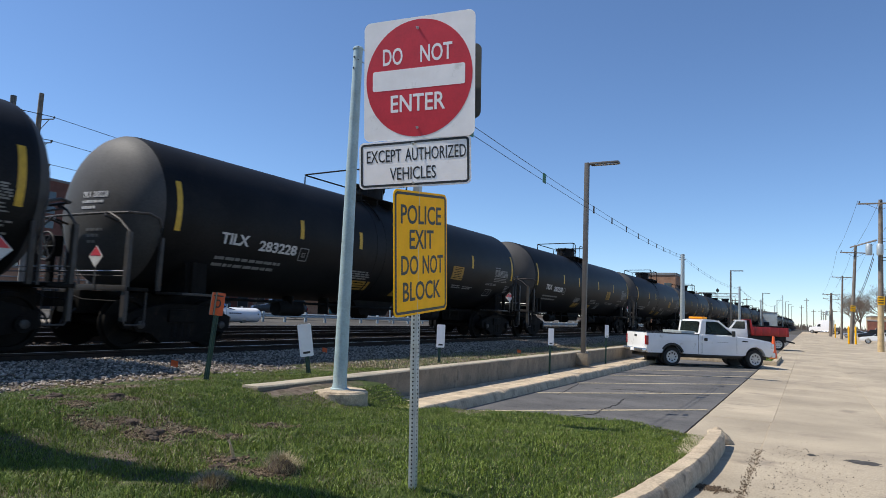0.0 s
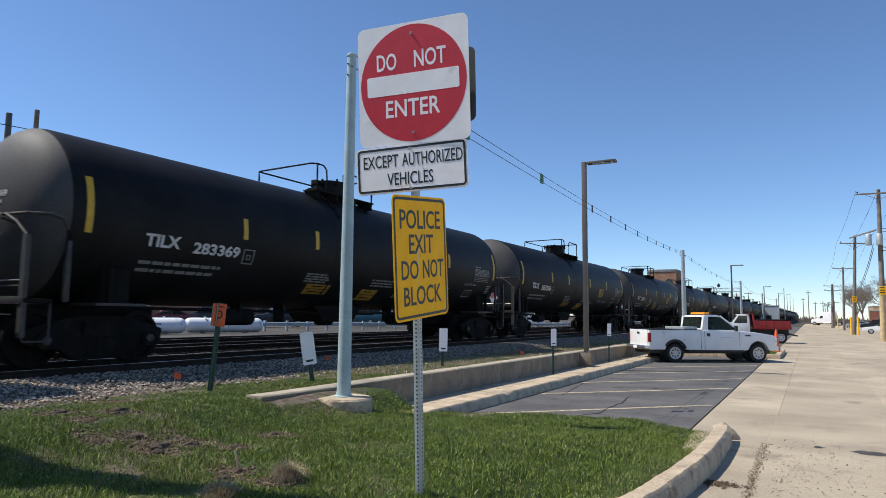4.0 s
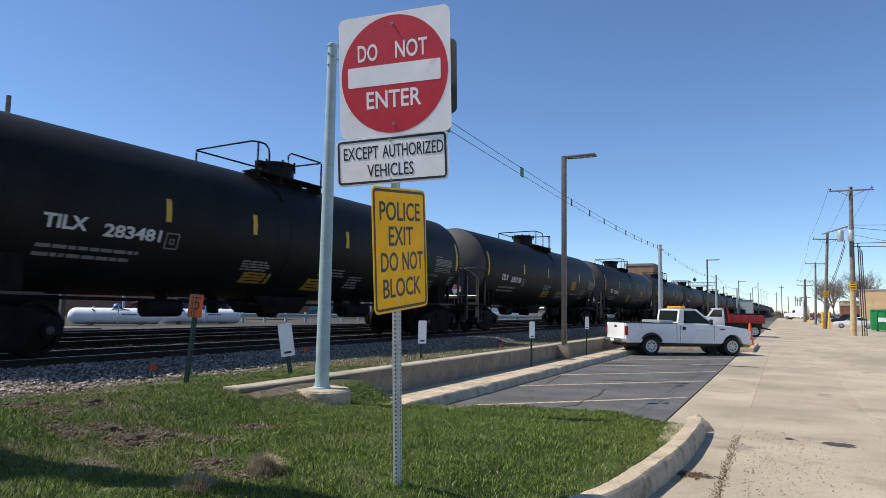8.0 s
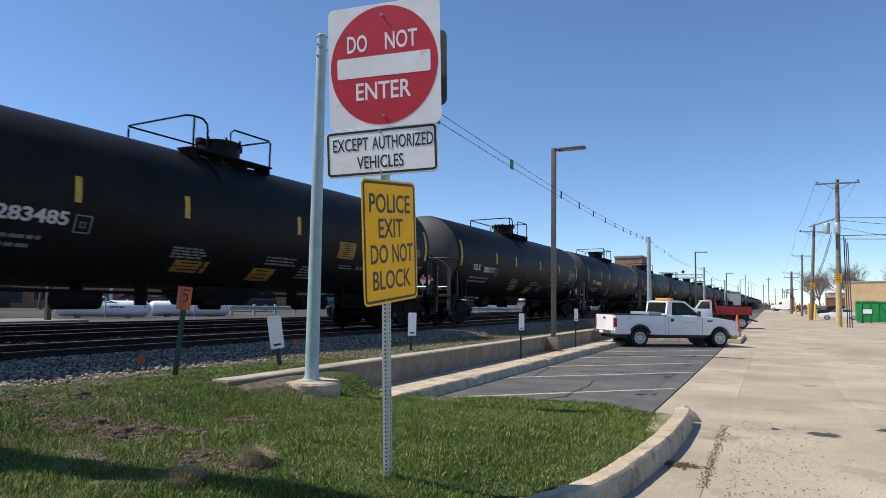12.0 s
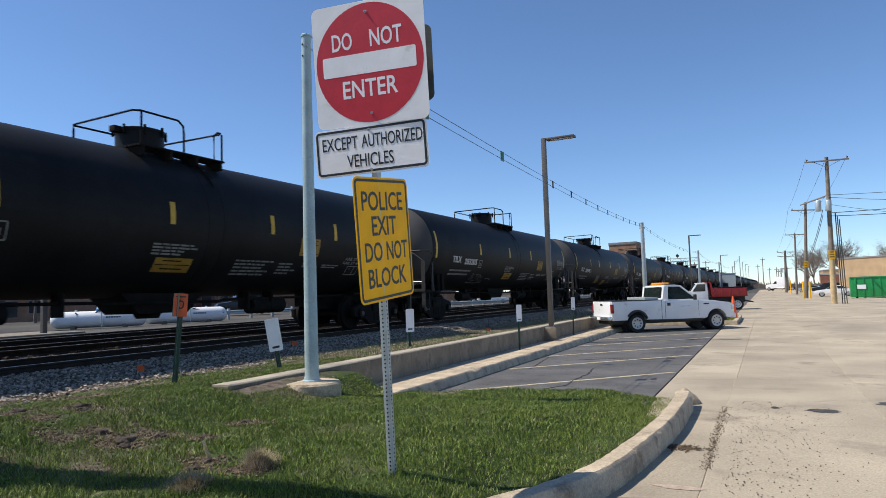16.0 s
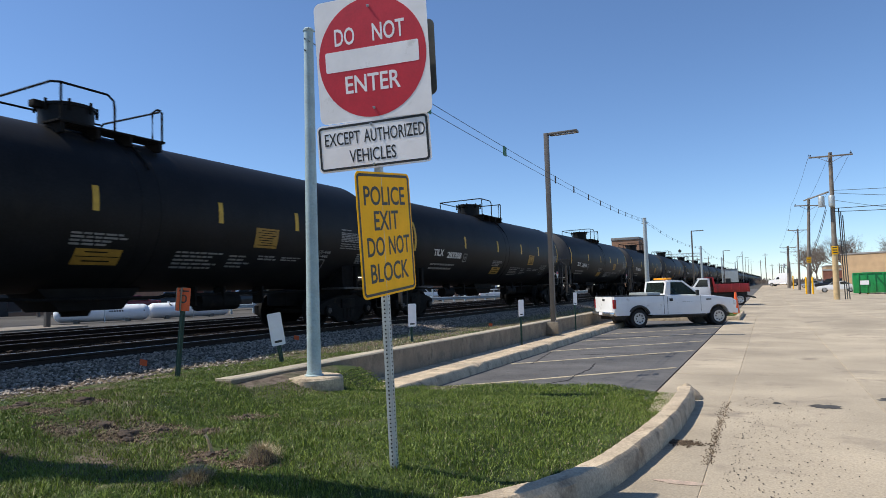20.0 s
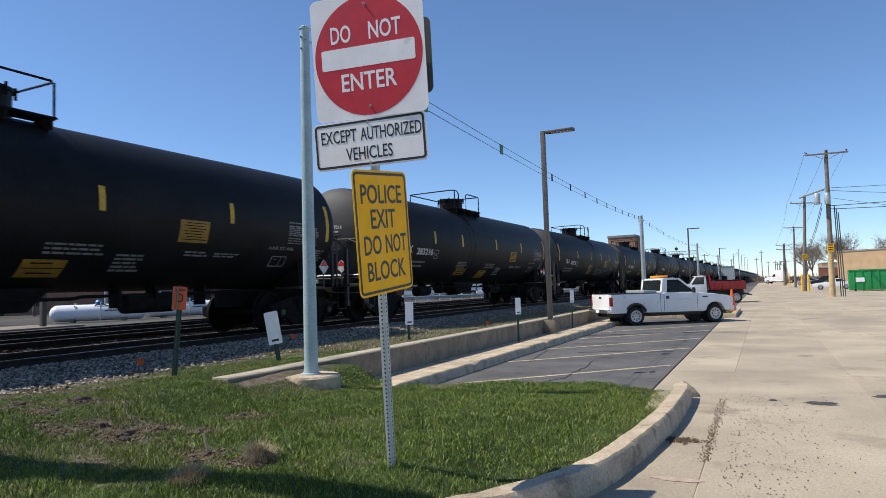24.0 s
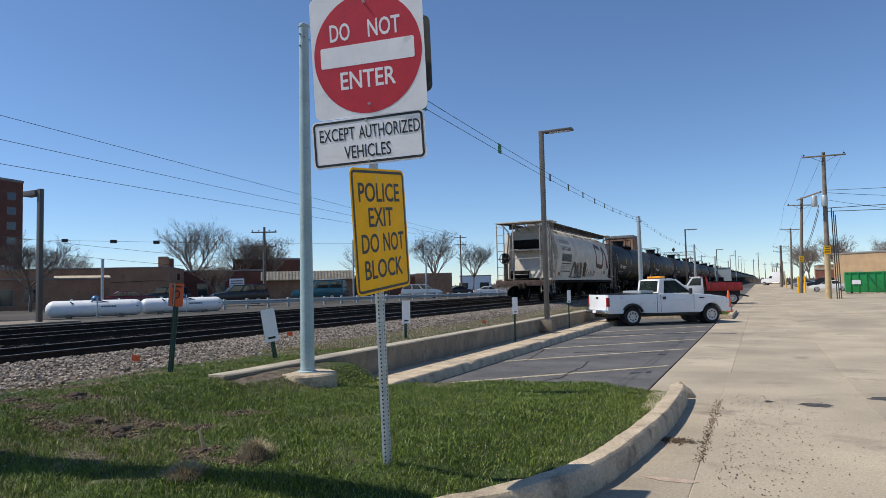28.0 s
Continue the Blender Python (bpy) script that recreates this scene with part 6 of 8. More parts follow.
# riser pipes and guy gear on the near pole
rp = thing("riser_pipes", "bundle of grey riser pipes strapped beside the utility pole", "pipe", site_pose(4.35, 48.1, 0))
for k in range(3):
    part("pipe", rod((k * 0.16 - 0.05, 0, 0), (k * 0.13 - 0.12, 0, 7.6 - 0.3 * k), 0.04, seg=10), M_BACK if k else M_WIRE, rp)
strut = solid("line_strut", box((-0.06, -0.06, 0), (0.06, 0.06, 26.4), 0.01), M_WOOD, "long timber strut tying two utility poles together", "strut", look(tuple(site(3.75, 48.2, 6.84)), tuple(site(3.35, 68.0, 8.50))) @ pose(0, 0, 0, 180))
for z, x1, sag, r in ((6.9, 30, 0.6, 0.02), (6.75, 30, 1.6, 0.02), (5.75, 30, 0.2, 0.03), (5.55, 30, 0.5, 0.03), (6.3, 30, 2.6, 0.015)):
    wire((3.95, 48.0, z), (x1, 44.0, z + 0.2), sag, r, True)
for dx in (-1.15, 0.0, 1.15):
    wire((3.95 + dx, 47.8, 9.3), (3.45 + dx, 68.2, 8.15), 0.35, 0.012, True)
    wire((3.45 + dx, 68.2, 8.15), (3.6 + dx, 92.7, 7.6), 0.4, 0.012, True)
    wire((3.6 + dx, 92.7, 7.6), (3.1 + dx, 118.1, 6.55), 0.4, 0.012, True)
for k, (z0, z1) in enumerate(((4.9, 3.4), (5.2, 3.6))):
    wire((3.6, 48.3, z0 + 0.8), (3.4, 68.0, z1), 0.8, 0.025, True)

# bollards
for x, y, h in ((4.65, 58.5, 1.4), (3.55, 66.6, 2.3), (3.05, 66.9, 2.3), (7.2, 62.6, 1.5), (3.2, 104.0, 2.8)):
    t = thing("bollard", "yellow painted steel bollard in the yard", "bollard", site_pose(x, y, 0), "yellow bollards")
    part("post", lathe([(0.095, 0), (0.095, h * 0.85), (0.07, h * 0.85 + 0.05), (0.0, h * 0.85 + 0.07)], 16), M_SIGNY, t)


def dumpster(at):
    t = thing("dumpster", "large green steel roll-off dumpster standing in the yard", "dumpster", at)
    part("side", prism([(0, 0.15), (6.6, 0.15), (6.6, 2.2), (0.0, 2.2)], -0.02, 0.06, "Y", 0.01), M_GREEN, t)
    part("side", prism([(0, 0.15), (6.6, 0.15), (6.6, 2.2), (0.0, 2.2)], 2.34, 2.42, "Y", 0.01), M_GREEN, t)
    part("end", box((-0.04, 0.06, 0.15), (0.04, 2.34, 2.2), 0.01), M_GREEN, t)
    part("end", box((6.56, 0.06, 0.15), (6.64, 2.34, 2.2), 0.01), M_GREEN, t)
    part("floor", box((0, 0.0, 0.12), (6.6, 2.4, 0.2)), M_GREEN, t)
    part("top_rim", box((-0.08, -0.08, 2.16), (6.68, 0.1, 2.30), 0.02), M_GREEN, t)
    for k in range(9):
        part("rib", box((0.35 + 0.74 * k, -0.09, 0.15), (0.47 + 0.74 * k, -0.018, 2.17), 0.01), M_GREEN, t)
    part("label_panel", box((0.55, -0.10, 1.0), (1.35, -0.092, 1.45)), M_SIGNW, t, "white panel with unread print")
    part("emblem", moved(ring(0.8, 0.8, 0.39, 0.16, 0.006), pose(4.6, -0.095, 1.05)), M_SIGNW, t, "white round emblem")
    for x in (0.5, 6.1):
        part("roller", rod((x, -0.05, 0.1), (x, 0.3, 0.1), 0.1, seg=14), M_DIRTY, t)


dumpster(site_pose(6.25, 62.4, 0.0, 0, 0, -3))

CARS = {
    "sedan": (4.7, 1.8, [(-2.35, 0.35), (2.35, 0.35), (2.38, 0.6), (2.2, 0.78), (1.1, 0.92), (-1.5, 0.95), (-2.3, 0.92), (-2.38, 0.6)], [(1.1, 0.92), (0.35, 1.40), (-0.75, 1.42), (-1.6, 0.95)]),
    "suv": (4.8, 1.9, [(-2.35, 0.42), (2.35, 0.42), (2.4, 0.75), (2.25, 1.0), (1.2, 1.12), (-2.3, 1.12), (-2.4, 0.7)], [(1.2, 1.10), (0.6, 1.72), (-2.0, 1.75), (-2.3, 1.12)]),
    "van": (5.6, 2.0, [(-2.75, 0.40), (2.75, 0.40), (2.8, 0.8), (2.6, 1.1), (1.75, 1.25), (-2.75, 1.25), (-2.8, 0.7)], [(1.75, 1.2), (1.0, 2.0), (-2.65, 2.05), (-2.75, 1.2)]),
    "minivan": (5.0, 1.95, [(-2.45, 0.38), (2.45, 0.38), (2.48, 0.7), (2.3, 0.92), (1.5, 1.08), (-2.4, 1.08), (-2.48, 0.6)], [(1.5, 1.06), (0.4, 1.70), (-1.9, 1.72), (-2.4, 1.08)]),
}


def parked_car(shape, paint, label, at):
    L, w, low, top = CARS[shape]
    t = thing("parked_" + shape, label, "car" if shape != "van" else "van", at, "cars parked across the tracks")
    part("body", prism(low, -w / 2, w / 2, "X", 0.05), paint, t)
    part("roof", prism(top, -w / 2 + 0.12, w / 2 - 0.12, "X", 0.05), paint, t)
    (ya, za), (yb, zb), (yc, zc), (yd, zd) = top
    for s in (-1, 1):
        x = s * (w / 2 - 0.115)
        mid = (yb + yc) / 2

        def lerp(p, q, f):
            return (p[0] + (q[0] - p[0]) * f, p[1] + (q[1] - p[1]) * f)
        lo0, hi0 = lerp((ya, za), (yb, zb), 0.12), lerp((ya, za), (yb, zb), 0.85)
        lo1, hi1 = lerp((yd, zd), (yc, zc), 0.12), lerp((yd, zd), (yc, zc), 0.85)
        n = 3 if shape != "sedan" else 2
        for k in range(n):
            f0, f1 = k / n + 0.025, (k + 1) / n - 0.025
            q = [lerp(lo0, lo1, f0), lerp(lo0, lo1, f1), lerp(hi0, hi1, f1), lerp(hi0, hi1, f0)]
            part("side_window", glass_quad([(x + s * 0.012, y, z) for y, z in q]), M_GLASS, t)
        for y in (-L * 0.29, L * 0.31):
            wheel(t, pose(s * (w / 2 - 0.11), y, 0.33, 0, 0, 0 if s > 0 else 180), 0.33, 0.22)
        part("headlamp", box((s * (w / 2 - 0.35), L / 2 - 0.1, 0.62), (s * (w / 2 - 0.05), L / 2 + 0.02, 0.75), 0.02), M_CLEAR, t)
        part("tail_lamp", box((s * (w / 2 - 0.25), -L / 2 - 0.03, 0.72), (s * (w / 2 - 0.03), -L / 2 + 0.06, 0.95), 0.02), M_TAIL, t)
    x = w / 2 - 0.2
    part("windscreen", glass_quad([(-x, ya - 0.04, za + 0.06), (x, ya - 0.04, za + 0.06), (x - 0.05, yb + 0.06, zb - 0.06), (-x + 0.05, yb + 0.06, zb - 0.06)]), M_GLASS, t)
    part("rear_window", glass_quad([(-x, yd - 0.004, zd + 0.1), (x, yd - 0.004, zd + 0.1), (x - 0.05, yc - 0.03, zc - 0.06), (-x + 0.05, yc - 0.03, zc - 0.06)]), M_GLASS, t)
    part("bumper", box((-w / 2 + 0.02, -L / 2 - 0.1, 0.38), (w / 2 - 0.02, -L / 2 + 0.1, 0.6), 0.04), M_PLASTK, t)
    return t


M_TEAL = mat("teal_car_paint", (0.02, 0.09, 0.12), 0.25, 0.2, 0.06, 2, 30, 0.01)
M_BLACKP = mat("black_car_paint", (0.015, 0.015, 0.017), 0.2, 0, 0.1, 2, 30, 0.01)
M_SILVER = mat("silver_car_paint", (0.48, 0.49, 0.50), 0.25, 0.5, 0.04, 2, 30, 0.01)
M_WHITEP = mat("white_car_paint", (0.72, 0.72, 0.71), 0.25, 0, 0.04, 2, 30, 0.01)
M_MAROON = mat("maroon_car_paint", (0.16, 0.015, 0.02), 0.25, 0, 0.08, 2, 30, 0.01)
GZ = 0.0  # ground across the tracks
v = parked_car("van", M_TEAL, "dark teal panel van with roof rack, parked across the tracks", pose(-42.1, 57.05, far_z(-42.1, 57), 0, 0, 108))
part("roof_rack", path_tube([(-0.8, 0.6, 2.15), (-0.8, -2.4, 2.2), (0.8, -2.4, 2.2), (0.8, 0.6, 2.15), (-0.8, 0.6, 2.15)], 0.03), M_GALV, v)
parked_car("suv", M_BLACKP, "black sport utility vehicle parked behind the guard rail", pose(-40.9, 43.8, far_z(-40.9, 43.8), 0, 0, 145))
parked_car("suv", M_BLACKP, "dark sport utility vehicle parked by the brick building", pose(-52.0, 45.4, 0.2, 0, 0, 150))
parked_car("sedan", M_MAROON, "dark red car parked behind the propane tanks", pose(-49.5, 38.9, far_z(-49.5, 38.9), 0, 0, 150))
parked_car("minivan", M_SILVER, "silver minivan parked behind the guard rail", pose(-37.5, 71.5, 0.02, 0, 0, -68))
parked_car("sedan", M_WHITEP, "white car parked far behind the guard rail", pose(-37.5, 93.6, far_z(-37.5, 93.6), 0, 0, -60))
parked_car("sedan", M_BLACKP, "dark car parked far behind the guard rail", pose(-43.5, 96.5, far_z(-43.5, 96.5), 0, 0, -60))
parked_car("suv", M_MAROON, "dark red car parked beside the low brick building", pose(-51.0, 26.4, far_z(-51.0, 26.4), 0, 0, 20))
parked_car("sedan", M_WHITEP, "white sedan parked in the yard behind the bollards", site_pose(6.04, 73.8, 0, 0, 0, 85))
parked_car("suv", M_BLACKP, "black sport utility vehicle parked in the yard", site_pose(7.3, 98.0, 0, 0, 0, 80))
parked_car("sedan", M_SILVER, "silver car parked far along the yard", site_pose(6.1, 114.2, 0, 0, 0, 80))
parked_car("suv", M_SILVER, "grey vehicle parked far along the yard", site_pose(8.6, 122.0, 0, 0, 0, 80))


def semi(at):
    t = thing("semi_truck", "white long-haul tractor unit standing far down the road", "truck", at)
    part("hood", prism([(0.9, 0.6), (3.0, 0.6), (3.1, 1.3), (2.8, 1.75), (0.9, 2.0)], -1.0, 1.0, "X", 0.06), M_SEMI, t)
    part("cab", prism([(-2.6, 0.7), (1.0, 0.7), (1.0, 1.95), (0.4, 2.9), (-0.4, 3.75), (-2.6, 3.85)], -1.15, 1.15, "X", 0.06), M_SEMI, t)
    for s in (-1, 1):
        part("side_window", glass_quad([(s * 1.156, -0.25, 1.95), (s * 1.156, 0.75, 1.95), (s * 1.156, 0.3, 2.6), (s * 1.156, -0.25, 2.65)]), M_GLASS, t)
        for y in (2.1, -3.4, -4.6):
            wheel(t, pose(s * 0.95, y, 0.5, 0, 0, 0 if s > 0 else 180), 0.5, 0.32)
        part("exhaust", rod((s * 1.1, -2.75, 1.0), (s * 1.1, -2.75, 3.9), 0.08, seg=10), M_CHROME, t)
        part("fuel_tank", rod((s * 1.0, -2.2, 0.65), (s * 1.0, -0.4, 0.65), 0.3, seg=14), M_CHROME, t)
    part("windscreen", glass_quad([(-1.0, 1.02, 2.0), (1.0, 1.02, 2.0), (0.95, 0.45, 2.8), (-0.95, 0.45, 2.8)]), M_GLASS, t)
    part("chassis", box((-0.45, -5.4, 0.6), (0.45, 2.8, 0.95), 0.02), M_PLASTK, t)


semi(site_pose(2.5, 160.0, 0, 0, 0, 62))


def propane(at, label):
    t = thing("propane_tank", label, "propane tank", at, "propane tanks across the tracks")
    prof = []
    for k in range(8):
        a = math.pi / 2 * k / 7
        prof.append((0.46 * math.sin(a) + 0.001, -2.45 + 0.42 * (1 - math.cos(a))))
    prof = prof + [(r, -h) for r, h in reversed(prof)]
    part("shell", moved(lathe(prof, 32, "X"), pose(0, 0, 0.56)), M_PROPANE, t)
    for x in (-1.3, 1.3):
        part("saddle", box((x - 0.12, -0.4, 0.0), (x + 0.12, 0.4, 0.25), 0.02), M_WALL, t, "concrete saddle")
    part("dome_cover", moved(lathe([(0.2, 0.98), (0.2, 1.16), (0.12, 1.26), (0.0, 1.28)], 16), pose(0.0, 0, 0)), M_BLUE, t, "blue valve cover")
    part("hose", path_tube(sagging((-1.2, -0.35, 0.96), (0.0, -0.25, 1.1), 0.3, 10) + sagging((0.0, -0.25, 1.1), (2.2, -0.42, 0.65), 0.1, 8), 0.03), M_WIRE, t, "black hose")
    part("lifting_lug", box((-1.25, -0.03, 1.0), (-1.13, 0.03, 1.1), 0.01), M_PROPANE, t)
    part("lifting_lug", box((1.13, -0.03, 1.0), (1.25, 0.03, 1.1), 0.01), M_PROPANE, t)
    for k in range(6):
        part("label_bar", box((0.35 + 0.13 * k, -0.462, 0.62), (0.44 + 0.13 * k, -0.44, 0.70)), M_WIRE, t)
    part("leg_post", rod((0.15, -0.6, 0), (0.15, -0.6, 1.2), 0.03, seg=8), M_GALV, t)


propane(pose(-33.9, 24.9, 0.03, 0, 0, 48), "long white propane tank with a blue valve cover")
propane(pose(-32.5, 29.8, 0.03, 0, 0, 58), "long white propane tank with a black hose")
# loading slab beside the far track
solid("loading_slab", box((-31.0, 2.0, -0.1), (-27.5, 19.5, 0.22), 0.02), M_WALL, "pale concrete loading slab beside the far track", "slab")
lp = thing("street_lamp", "dark square lamp post beside the propane tanks", "street lamp", pose(-28.6, 18.3, 0.2))
part("shaft", box((-0.1, -0.1, 0), (0.1, 0.1, 5.9), 0.01), M_BRONZE, lp)
part("lamp_head", box((-0.95, -0.2, 5.6), (-0.1, 0.2, 5.85), 0.03), M_BRONZE, lp)
for x, y, h in ((-38.0, 28.4, 3.6), (-36.5, 55.0, 6.2), (-34.0, 66.0, 5.2)):
    t = thing("steel_post", "plain grey steel post across the tracks", "post", pose(x, y, 0))
    part("shaft", rod((0, 0, 0), (0, 0, h), 0.09, seg=12), M_GALV, t)
    part("cap", lathe([(0.1, h), (0.1, h + 0.04), (0.0, h + 0.08)], 12), M_GALV, t)


def guard_rail(a, b, n):
    t = thing("guard_rail", "galvanised steel guard rail on short posts beyond the tracks", "guard rail")
    a, b = Vector(a), Vector(b)
    d = (b - a).normalized()
    o = Vector((d.y, -d.x, 0))
    beam = [(0.0, 0.38), (0.05, 0.42), (0.05, 0.48), (0.0, 0.53), (0.05, 0.58), (0.05, 0.64), (0.0, 0.68), (-0.02, 0.68), (-0.02, 0.38)]
    part("beam", sweep(beam, [a, b]), M_GALV, t)
    post_ = mesh_of(box((-0.08, -0.08, 0), (0.08, 0.08, 0.8), 0.01), "post", M_GALV, 30)
    for k in range(n):
        p = a.lerp(b, (k + 0.5) / n)
        part("post", post_, M_GALV, t, at=pose(p.x, p.y, p.z, 0, 0, -math.degrees(math.atan2(d.x, d.y))))


guard_rail((-36.0, 33.5, far_z(-36, 33)), (-27.6, 76.0, far_z(-28, 76)), 22)
guard_rail((-27.6, 76.0, far_z(-28, 76)), (-20.5, 130.0, 0.05), 26)


def building(name, label, lo, hi, material, windows=(), trim=0.25, at=None):
    """A flat-roofed block with roof trim; windows: (face, along, z, w, h)."""
    t = thing(name, label, "building", at)
    w = part("wall", box(lo, hi), material, t)
    part("roof", box((lo[0] - 0.1, lo[1] - 0.1, hi[2]), (hi[0] + 0.1, hi[1] + 0.1, hi[2] + trim), 0.02), M_ROOF, t)
    for face, u, z, ww, hh in windows:
        if face == "x":
            f = part("window_frame", box((hi[0], u - ww / 2 - 0.06, z - 0.06), (hi[0] + 0.05, u + ww / 2 + 0.06, z + hh + 0.06)), M_ROOF, t)
            part("pane", box((hi[0] + 0.05, u - ww / 2, z), (hi[0] + 0.058, u + ww / 2, z + hh)), M_WINDOW, f)
        else:
            f = part("window_frame", box((u - ww / 2 - 0.06, lo[1] - 0.05, z - 0.06), (u + ww / 2 + 0.06, lo[1], z + hh + 0.06)), M_ROOF, t)
            part("pane", box((u - ww / 2, lo[1] - 0.058, z), (u + ww / 2, lo[1] - 0.05, z + hh)), M_WINDOW, f)
    return t


# across the tracks; the local x faces the railway
A1 = pose(-50.9, 38.75, GZ, 0, 0, -34)
wk = building("brick_workshop", "low brown brick workshop across the tracks", (-8, -24, 0), (0, 0, 2.7), M_BRICK, (("x", -7.5, 0.6, 0.9, 1.3), ("x", -5.8, 0.9, 0.9, 1.0), ("x", -10.5, 0.2, 1.6, 1.6)), 0.1, A1)
part("door", box((0.0, -8.6, 0.0), (0.05, -7.9, 2.0), 0.01), M_PLASTK, wk, "dark steel door")
part("lean_roof", prism([(0.0, 2.7), (0.02, 2.85), (-2.6, 3.1), (-2.6, 2.95)], -4.2, 0.1, "Y"), M_CURB, wk, "pale sheet roof edge")
A2 = pose(-58.35, 51.76, GZ, 0, 0, -52)
b2 = building("brick_hall", "long brown brick hall across the tracks", (-9, -40, 0), (0, 0, 4.15), M_BRICK, (("x", -14.0, 1.2, 1.2, 1.2),), 0.12, A2)
part("chimney", box((-3.2, -1.6, 4.27), (-2.2, -0.6, 5.5), 0.02), M_BRICK, b2)
part("chimney", box((-5.4, 0.0 - 1.2, 4.27), (-4.7, -0.5, 5.4), 0.02), M_BRICKD, b2)
part("roof_unit", box((-4, -19, 4.27), (-2, -17, 4.75), 0.03), M_ROOF, b2)
part("service_conduit", path_tube([(0.04, -9.0, 2.3), (0.04, -8.0, 2.55), (0.04, -2.0, 2.75), (0.04, -0.3, 2.7)], 0.03, 6), M_WIRE, b2)
for z in (0.5, 1.7, 2.9):
    part("end_window", box((-6.0, 0.0, z), (-4.6, 0.05, z + 0.7), 0.01), M_WINDOW, b2, "small end window")
A3 = pose(-67.5, 71.0, GZ, 0, 0, -49)
building("brick_shop", "dark brick shop building across the tracks", (-10, 0, 0), (0, 9.4, 5.8), M_BRICKD, (), 0.25, A3)
A3B = pose(-63.6, 60.2, GZ, 0, 0, -48)
bs = building("brown_shop", "brown brick shop front with a white notice board", (-8, -6, 0), (0, 8.3, 3.95), M_BRICKD, (("x", 1.0, 0.9, 1.2, 1.5), ("x", 3.0, 0.9, 1.2, 1.5)), 0.2, A3B)
nb = part("notice_board", box((0.3, 4.2, 1.6), (0.36, 6.0, 3.0), 0.01), M_SIGNW, bs, "white notice board")
for k in range(4):
    part("print_line", box((0.362, 4.4, 1.8 + 0.28 * k), (0.366, 5.8, 1.92 + 0.28 * k)), M_SIGNK, nb)
A4 = pose(-55.9, 64.07, GZ, 0, 0, -50)
b4 = building("awning_shop", "brown brick shop with a ribbed pale roof edge", (-12, 0, 0), (0, 11, 2.7), M_BRICK, (("x", 8.2, 0.5, 2.4, 1.8),), 0.1, A4)
part("mansard", prism([(0.9, 2.6), (0.95, 2.68), (0.3, 3.75), (-0.3, 3.75), (-0.3, 2.6)], -0.3, 11.3, "Y"), M_CURB, b4, "ribbed pale metal roof edge")
for k in range(28):
    part("rib", prism([(0.96, 2.68), (1.0, 2.70), (0.34, 3.77), (0.3, 3.75)], -0.2 + 0.4 * k, -0.12 + 0.4 * k, "Y"), M_ROOF, b4)
A5 = pose(-40.25, 86.05, GZ, 0, 0, -57)
b5 = building("strip_shop", "long dark shop building with a wide fascia", (-14, -26, 0), (0, -5.2, 2.9), M_BRICKD, (("x", -22, 0.4, 4.0, 1.9), ("x", -17, 0.4, 4.0, 1.9), ("x", -11, 0.4, 4.0, 1.9)), 0.35, A5)
part("end_block", box((-10, -5.2, 0), (0.6, 0, 3.35), 0.02), M_BRICK, b5, "plain brown brick end block")
part("roof_unit", box((-6, -12, 3.25), (-3, -9, 4.2), 0.03), M_GALV, b5)
part("roof_unit", box((-5, -8.4, 3.25), (-3.4, -6.6, 4.0), 0.03), M_ROOF, b5)
building("white_building", "far white flat-roofed building", (-10, -5, 0), (0, 4, 4.4), M_SEMI, (("x", -4, 1.0, 2.5, 1.5), ("x", 2, 1.0, 2.5, 1.5)), 0.3, pose(-74.0, 176.0, -0.2, 0, 0, -65))
tower_win = [("y", -15 + 5.2 * i, 3.5 + 3.6 * k, 2.2, 1.7) for i in range(4) for k in range(7)] + [("x", 3 + 5 * i, 3.5 + 3.6 * k, 2.2, 1.7) for i in range(3) for k in range(7)]
building("apartment_tower", "tall dark red brick apartment tower far off", (-18, 0, 0), (0, 16, 29.5), M_BRICKD, tower_win, 0.6, pose(-159.8, 83.5, -0.3, 0, 0, 8))
building("signal_house", "brown flat-topped building behind the train", (-2.6, -3, 0), (2.6, 3, 10.0), M_BRICK, (("y", -1.2, 7.0, 1.2, 1.5), ("y", 1.2, 7.0, 1.2, 1.5)), 0.5, pose(-24.5, 133.0, 0))
# yard side
building("tan_brick_building", "tan brick building behind the dumpster", (0, 0, 0), (28, 18, 5.6), M_BRICKT, (("y", 4, 1.2, 1.2, 1.4),), 0.25, site_pose(8.5, 97.0, 0, 0, 0, -38))
building("red_shed", "small red brick building with a pale roof", (0, 0, 0), (12, 10, 3.4), M_BRICKD, (("y", 2.0, 0.6, 0.8, 1.4),), 0.35, site_pose(8.0, 121.0, 0, 0, 0, -30))
building("far_store", "far low store building along the road", (0, 0, 0), (50, 20, 6.0), M_BRICKT, (), 0.4, site_pose(14.0, 200.0, 0))
building("equipment_cabinet", "grey railway equipment cabinet beside the far bays", (-1.6, -1.4, 0), (2.0, 1.8, 4.4), M_GALV, (("y", 0, 0.4, 1.0, 2.0),), 0.15, site_pose(-6.0, 122.0, 0))


